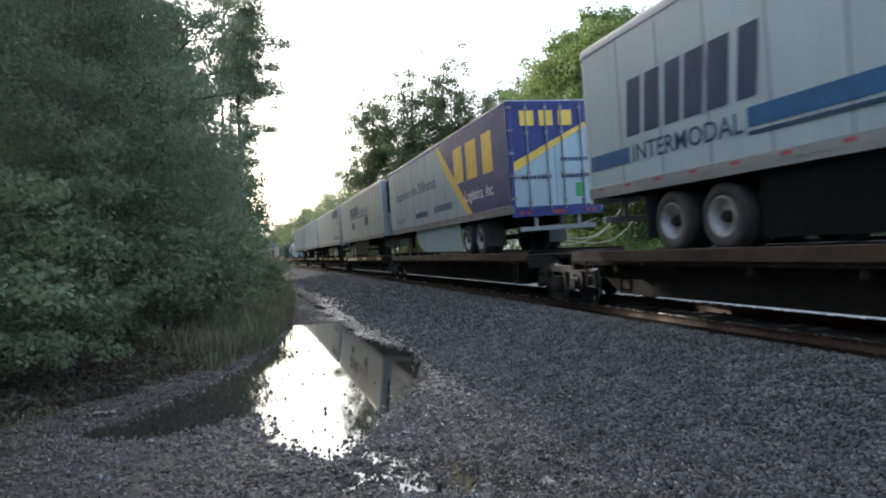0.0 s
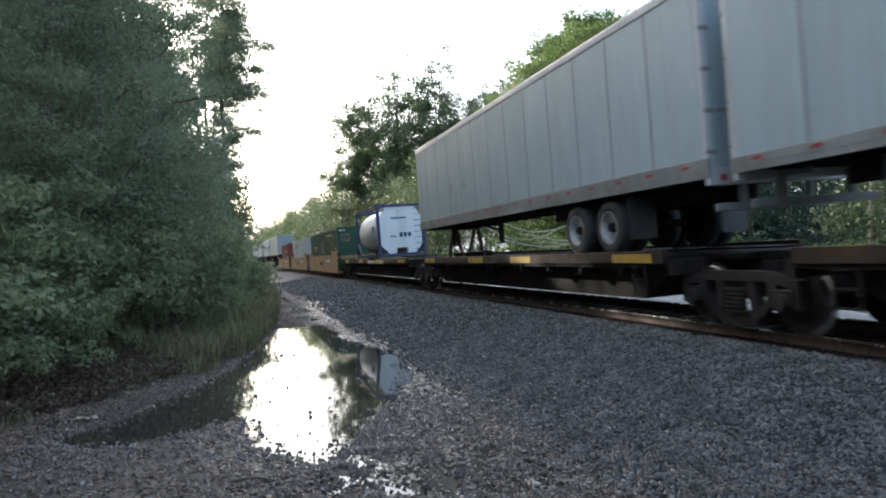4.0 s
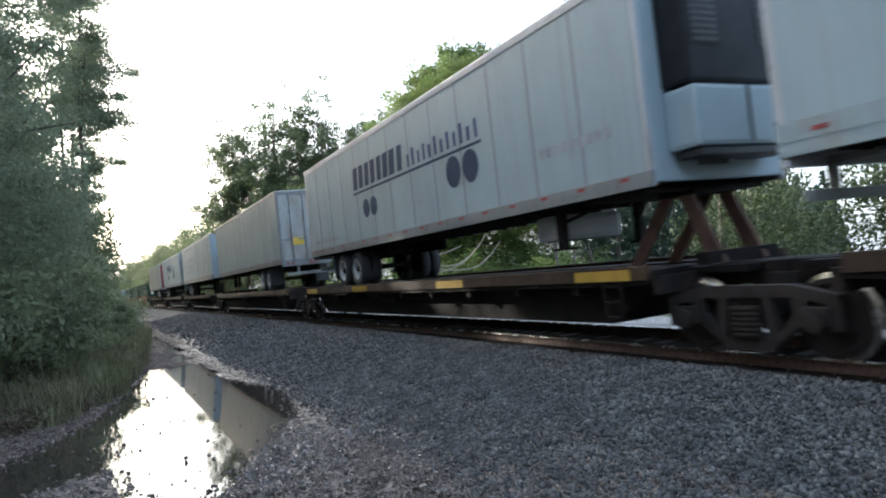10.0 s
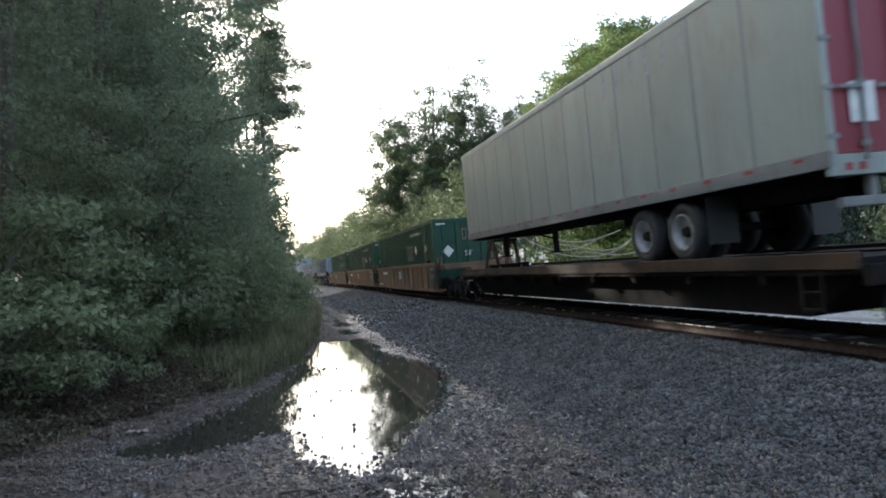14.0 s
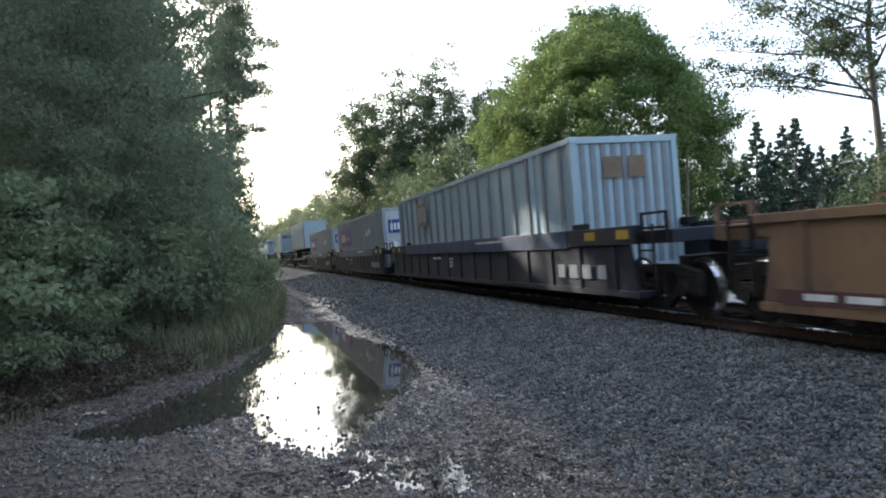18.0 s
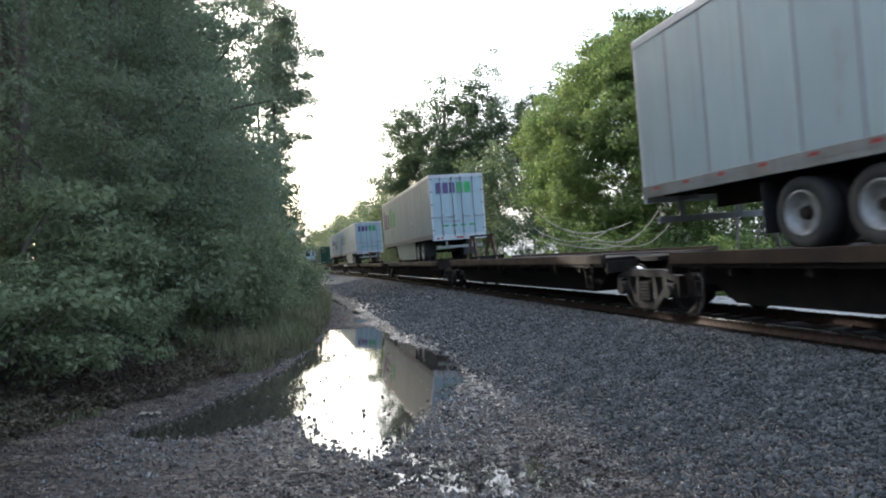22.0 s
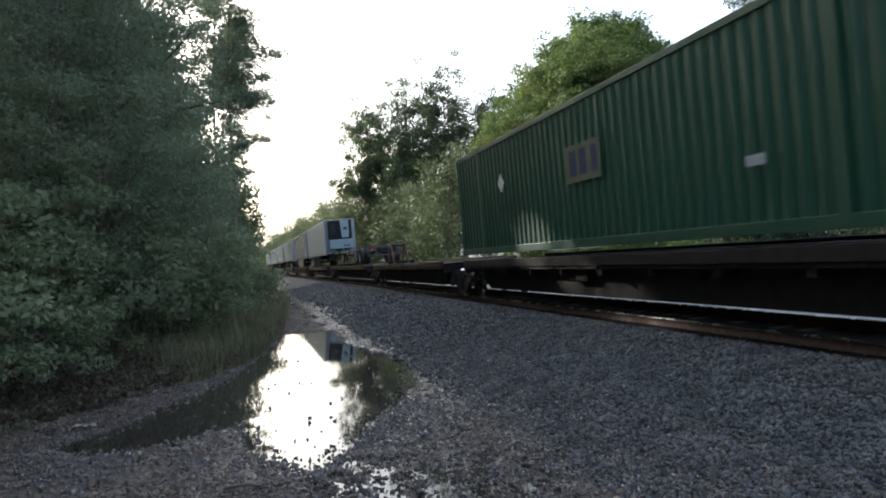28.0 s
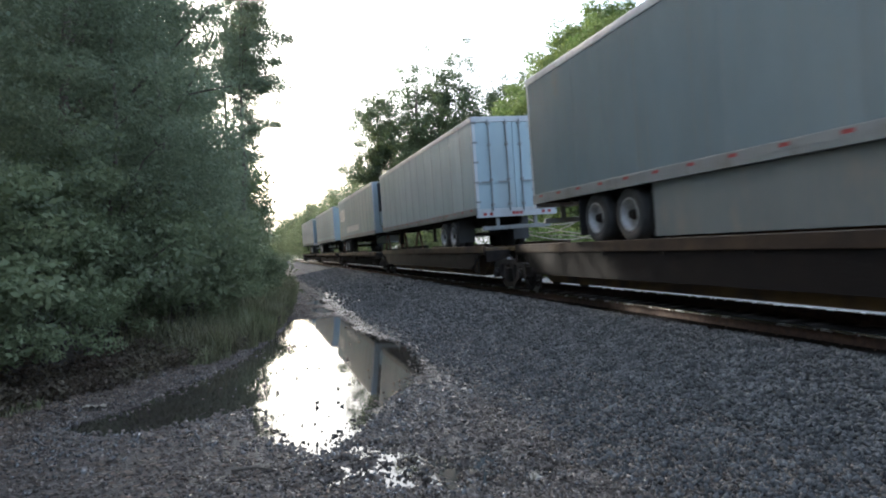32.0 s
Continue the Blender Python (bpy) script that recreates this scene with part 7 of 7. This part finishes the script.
def plate_art(t, y, z):
    placard(t, SX, y, z, 0.24, "grey_text")
    placard(t, SX - 0.003, y, z, 0.13, "offwhite")


def knight_art(t, number, tone):
    block_logo(t, tone, 0.3, 5.7, 3.9, 0.62, 6, slant=0.0, label="large faded grey block lettering", fill=0.55)
    bars(t, M[tone], 1.0, 5.3, 3.4, 0.2, 14, SX, fill=0.35)
    bars(t, M[tone], 6.1, 7.3, 3.75, 0.95, 2, SX, slant=0.25, fill=0.5)
    plate_art(t, 0.0, 3.05)
    y = -TH - 0.012
    lettering(number, 0.62, M["pen"], t, on_lead(0.2, y, 3.6), "hand-painted number", width=1.5)
    end_bars(t, M["grey_text"], -0.4, 0.9, 4.35, 0.16, 8, y)
    placard(t, -0.75, y, 3.2, 0.24, "grey_text", lead=True)
    placard(t, -0.75, y - 0.003, 3.2, 0.14, "offwhite", lead=True)


def build_middle():
    flat_car(182.0, 200.9, "dark rusty platform car under a panelled white trailer", hitch=(2.4,), marks=(2.0, 5.4))
    t = trailer(184.05, True, "white panelled trailer with faded grey lettering", "white", rail_h=0.36, base="white2")
    knight_art(t, "10620", "grey_text")
    flat_car(200.9, 220.4, "dark rusty platform car under a refrigerated trailer", hitch=(1.6,), yellow_tabs=True)
    t = trailer(202.0, True, "white refrigerated trailer with navy lettering and blue discs", "white", reefer="old")
    shippers_art(t)
    flat_car(220.4, 241.2, "brown platform car under a dirty white trailer", hitch=(18.0,))
    t = trailer(222.5, False, "dirty white trailer with stained rear doors", "white2", doors="staindoor", panels=16, frame_m="railgrey")
    for k in range(4):
        placard(t, SX, -0.9 + k * 0.7, 3.2, 0.14, "grey_text")
    end_bars(t, M["gold"], 0.3, 0.8, 3.6, 0.22, 1, -TH - 0.006, fill=1)
    end_bars(t, M["gold"], -0.8, -0.3, 2.7, 0.3, 1, -TH - 0.006, fill=1)
    flat_car(241.2, 259.4, "dark rusty platform car under a panelled white trailer", hitch=(1.6,))
    t = trailer(241.5, True, "white panelled trailer with faded grey lettering", "white", rail_h=0.3)
    knight_art(t, "1058", "faint_text")
    flat_car(259.4, 278.6, "dark platform car under a refrigerated trailer", hitch=(2.2,))
    t = trailer(260.55, True, "white refrigerated trailer with navy lettering and blue discs", "white2", reefer="old")
    shippers_art(t)
    flat_car(278.6, 298.6, "brown platform car under a cream trailer with red doors", hitch=(18.0,), last=True)
    t = trailer(280.2, False, "weathered cream trailer with dull red rear doors", "cream", doors="reddoor", frame_m="cream", seam="seamgrey", tandem=3.3)
    bars(t, M["grey_text"], -5.4, -2.2, 4.2, 0.5, 6, SX, fill=0.25)
    end_bars(t, M["offwhite"], -0.95, -0.5, 2.5, 0.5, 2, -TH - 0.006)
    for k, s0 in enumerate((301.9, 321.05, 340.38)):
        well_car(s0 - 2.0 - (0.2 if k == 0 else 0), s0 + 17.3 + (2.1 if k == 2 else 0), "brown", "rust-streaked brown ribbed well car with a green container", last=k == 2, first=k == 0)
        emp_art(container(s0, TRAILER_LEN, 0.3, "dark green corrugated container with white marks", "green"), py=-3.4, dy=-4.2, flip=True)


def parcel_box_art(t, z0=0.3):
    p = patch(t, CX, 1.9, 6.2, z0 + 1.3, z0 + 2.4, "violet", "logo_panel", "violet logo panel")
    bars(p, M["offwhite"], 4.75, 5.95, z0 + 1.6, 0.5, 3, CX - 0.004, fill=0.78)
    bars(p, M["orange"], 4.0, 4.75, z0 + 1.6, 0.5, 2, CX - 0.004, fill=0.78)
    lettering("MultiModal", 0.42, M["silver_box"], p, on_side(CX - 0.004, 3.0, z0 + 1.65), shear=0.2, width=1.6)
    placard(t, CX, -3.6, z0 + 1.85, 0.24)
    placard(t, CX, -4.4, z0 + 1.95, 0.24)
    y = -TH - 0.015
    p = lead_patch(t, y, -1.02, 1.02, z0 + 1.7, z0 + 2.35, "violet", "logo_panel", "violet logo panel")
    end_bars(p, M["offwhite"], -0.92, -0.4, z0 + 1.85, 0.32, 3, y - 0.005)
    end_bars(p, M["orange"], -0.4, -0.05, z0 + 1.85, 0.32, 2, y - 0.005)
    lettering("MultiModal", 0.24, M["silver_box"], p, on_lead(0.5, y - 0.005, z0 + 1.92), width=0.85)
    placard(t, -0.75, y, z0 + 1.15, 0.22, lead=True)
    placard(t, -0.2, y, z0 + 1.15, 0.22, lead=True)
    end_bars(t, M["offwhite"], 0.2, 1.0, z0 + 1.25, 0.12, 6, y)


def build_blue():
    well_car(360.4, 381.9, "blue", "dark blue well car loaded with a ribbed white container", first=True)
    t = container(364.0, TRAILER_LEN, 0.35, "white container with grey upright ribs and an orange panel", "white", ribs=18, doors_lead=False, end="white")
    p = patch(t, CX - 0.06, 3.2, 4.6, 1.98, 2.82, "shield", "logo_panel", "faded orange-brown logo panel")
    bars(p, M["grey_text"], 3.35, 4.5, 2.12, 0.55, 3, CX - 0.065)
    end_bars(t, M["shield"], -0.55, -0.1, 2.35, 0.45, 1, -TH - 0.012, fill=1)
    end_bars(t, M["shield"], 0.05, 0.45, 2.35, 0.45, 1, -TH - 0.012, fill=1)
    well_car(381.9, 401.5, "blue", "dark blue well car loaded with a grey container")
    parcel_box_art(container(383.6, TRAILER_LEN, 0.35, "grey corrugated container with a violet logo panel", "silver_box", pitch=0.3, post="silver_box", end="silver"))
    well_car(401.5, 422.0, "blue", "dark blue well car loaded with a grey container", last=True)
    parcel_box_art(container(403.0, TRAILER_LEN, 0.35, "grey corrugated container with a violet logo panel", "silver_box", pitch=0.3, post="silver_box", end="silver"))


def ground_art(t):
    block_logo(t, "purple", 5.0, 7.6, 3.15, 1.2, 3, label="large dark purple block lettering", heights=(0.75, 0.8, 1.0), fill=0.78)
    block_logo(t, "lgreen", 2.65, 4.9, 3.15, 1.2, 2, label="large green block lettering", heights=(0.75, 1.0), fill=0.78)
    lettering("Ground", 0.5, M["grey_text"], t, on_side(SX, 4.1, 2.6))
    plate_art(t, -2.9, 3.0)
    y = -TH - 0.012
    end_bars(t, M["purple"], -1.0, -0.02, 4.05, 0.5, 3, y, fill=0.8, label="dark purple block lettering")
    end_bars(t, M["lgreen"], 0.02, 0.75, 4.05, 0.5, 2, y, fill=0.8, label="green block lettering")
    end_bars(t, M["lgreen"], -0.75, 0.9, 2.5, 0.07, 4, y, fill=0.6)
    end_bars(t, M["grey_text"], -0.75, 0.1, 2.68, 0.09, 8, y)


def build_tail():
    flat_car(422.6, 441.4, "dark platform car under a white trailer with red trim", hitch=(2.2,))
    t = trailer(424.85, True, "white trailer with red corner trim on its nose", "white", panels=16, trim="reddoor", tandem=3.9)
    lettering("logistics", 0.8, M["grey_text"], t, on_side(SX, -5.75, 3.6), width=2.2)
    plate_art(t, -1.6, 2.5)
    lead_patch(t, -TH - 0.004, HW - 0.12, HW - 0.02, BOX0 + 0.2, BOX1 - 0.1, "reddoor", "trim")
    placard(t, -0.55, -TH - 0.01, 2.75, 0.28, "grey_text", lead=True)
    placard(t, -0.55, -TH - 0.013, 2.75, 0.2, "offwhite", lead=True)
    end_bars(t, M["grey_text"], -0.2, 0.3, 4.0, 0.09, 5, -TH - 0.006)
    flat_car(441.4, 458.0, "empty rusty platform car", hitch=(15.2,))
    flat_car(458.0, 476.0, "rusty platform car under a white parcel trailer", hitch=(17.0,))
    ground_art(trailer(460.05, False, "white corrugated parcel trailer with purple and green lettering", "white2", doors="white", panels=20, skirt="cream", seam="silver"))
    flat_car(476.0, 493.6, "empty rusty platform car", hitch=(16.2,))
    flat_car(493.6, 512.2, "rusty platform car under a white parcel trailer", hitch=(17.4,), marks=(1.5, 5.5))
    ground_art(trailer(495.0, False, "white corrugated parcel trailer with purple and green lettering", "white2", doors="white", panels=20, skirt="cream", seam="silver"))
    flat_car(512.2, 530.6, "dark platform car under a refrigerated trailer", hitch=(2.2,))
    t = trailer(513.4, True, "white refrigerated trailer with navy lettering and blue discs", "white2", reefer="old")
    shippers_art(t)
    flat_car(530.6, 548.4, "empty dark platform car", hitch=(15.5,))
    flat_car(548.4, 567.6, "dark platform car carrying a green container", deck="under", yellow_tabs=False)
    t = container(550.5, TRAILER_LEN, 1.1, "dark green corrugated container with yellow logo panels", "green", height=2.97)
    emp_art(t, z0=1.2, row=False)
    bars(t, M["grey_text"], -5.0, -4.6, 2.0, 0.14, 1, CX, fill=1)
    lp = lead_patch(t, -TH - 0.012, 0.62, 0.95, 2.2, 2.5, "yellowmark", "panel", "yellow sticker")
    flat_car(567.6, 583.6, "empty platform car with worn yellow sills", deck="deck", sill="decky", hitch=(14.6,))
    flat_car(583.6, 603.2, "rusty platform car carrying an empty chassis", sill="decky", hitch=(18.5,))
    chassis(585.2)
    flat_car(603.2, 622.2, "platform car with worn yellow sills under a refrigerated trailer", sill="decky", hitch=(2.2,))
    trailer(604.7, True, "white refrigerated trailer with a new white cooling unit", "bluegrey", panels=14, reefer="new", doors="white", skirt="flap", tandem=2.8)
    flat_car(622.2, 642.0, "platform car with worn yellow sills under a grey trailer", deck="decky", sill="deck", hitch=(2.4,))
    t = trailer(623.4, True, "smooth dark grey trailer with a brown and gold shield", "greypaint", panels=7, skirt="skirtgrey", seam="greypaint", frame_m="silver", rest=0.98)
    bm = B()
    sh = [(-0.5, 0.62), (-0.25, 0.72), (0, 0.75), (0.25, 0.72), (0.5, 0.62), (0.52, 0.1), (0.4, -0.4), (0.0, -0.8), (-0.4, -0.4), (-0.52, 0.1)]
    bm.faces.new([bm.verts.new((SX, -6.3 + a, 3.72 + b * 0.78)) for a, b in sh])
    part("shield", bm, M["shield"], t, "brown shield emblem")
    bars(t, M["fadedgold"], -6.62, -5.98, 3.5, 0.36, 3, SX - 0.004)
    flat_car(642.0, 661.3, "platform car with worn yellow sills under a white trailer", deck="decky", hitch=(17.0,))
    trailer(643.9, False, "plain white trailer with hinged rear doors", "white", doors="white", panels=13)
    flat_car(661.3, 681.2, "dark platform car under a blue-grey trailer", hitch=(2.2,))
    t = trailer(662.6, True, "blue-grey refrigerated trailer with pale lettering", "bluegrey", reefer="old")
    bars(t, M["offwhite"], 4.6, 7.4, 3.3, 0.9, 4, SX)
    bars(t, M["offwhite"], -2.0, 4.0, 2.4, 0.4, 14, SX)
    flat_car(681.2, 701.5, "dark platform car under a slatted white trailer", hitch=(2.4,))
    t = trailer(683.0, True, "white trailer with horizontal slats along its side", "white", panels=13)
    bm = B()
    for k in range(9):
        bx(bm, SX - 0.02, SX, -TH + 0.3, TH - 0.3, 2.5 + k * 0.26, 2.62 + k * 0.26)
    part("slat", bm, M["grey_text"], t, "grey horizontal slats")
    flat_car(701.5, 721.0, "last platform car of the train, carrying a silver trailer", hitch=(17.0,), last=True)
    trailer(703.5, False, "silver trailer at the end of the train", "silver", panels=13, doors="greypaint")


build_head()
build_wells_one()
build_middle()
build_blue()
build_tail()


# ---------------------------------------------------------------- what moves
def motions():
    times = (0.0, 4.0, 8.0, 12.0, 16.0, 20.0, 24.0, 28.0, 32.0)
    for ob, start in MOVERS:
        walk(ob, [(t, track_pose(start - SPEED * t) @ pose(0, 0, LIFT)) for t in times])


motions()
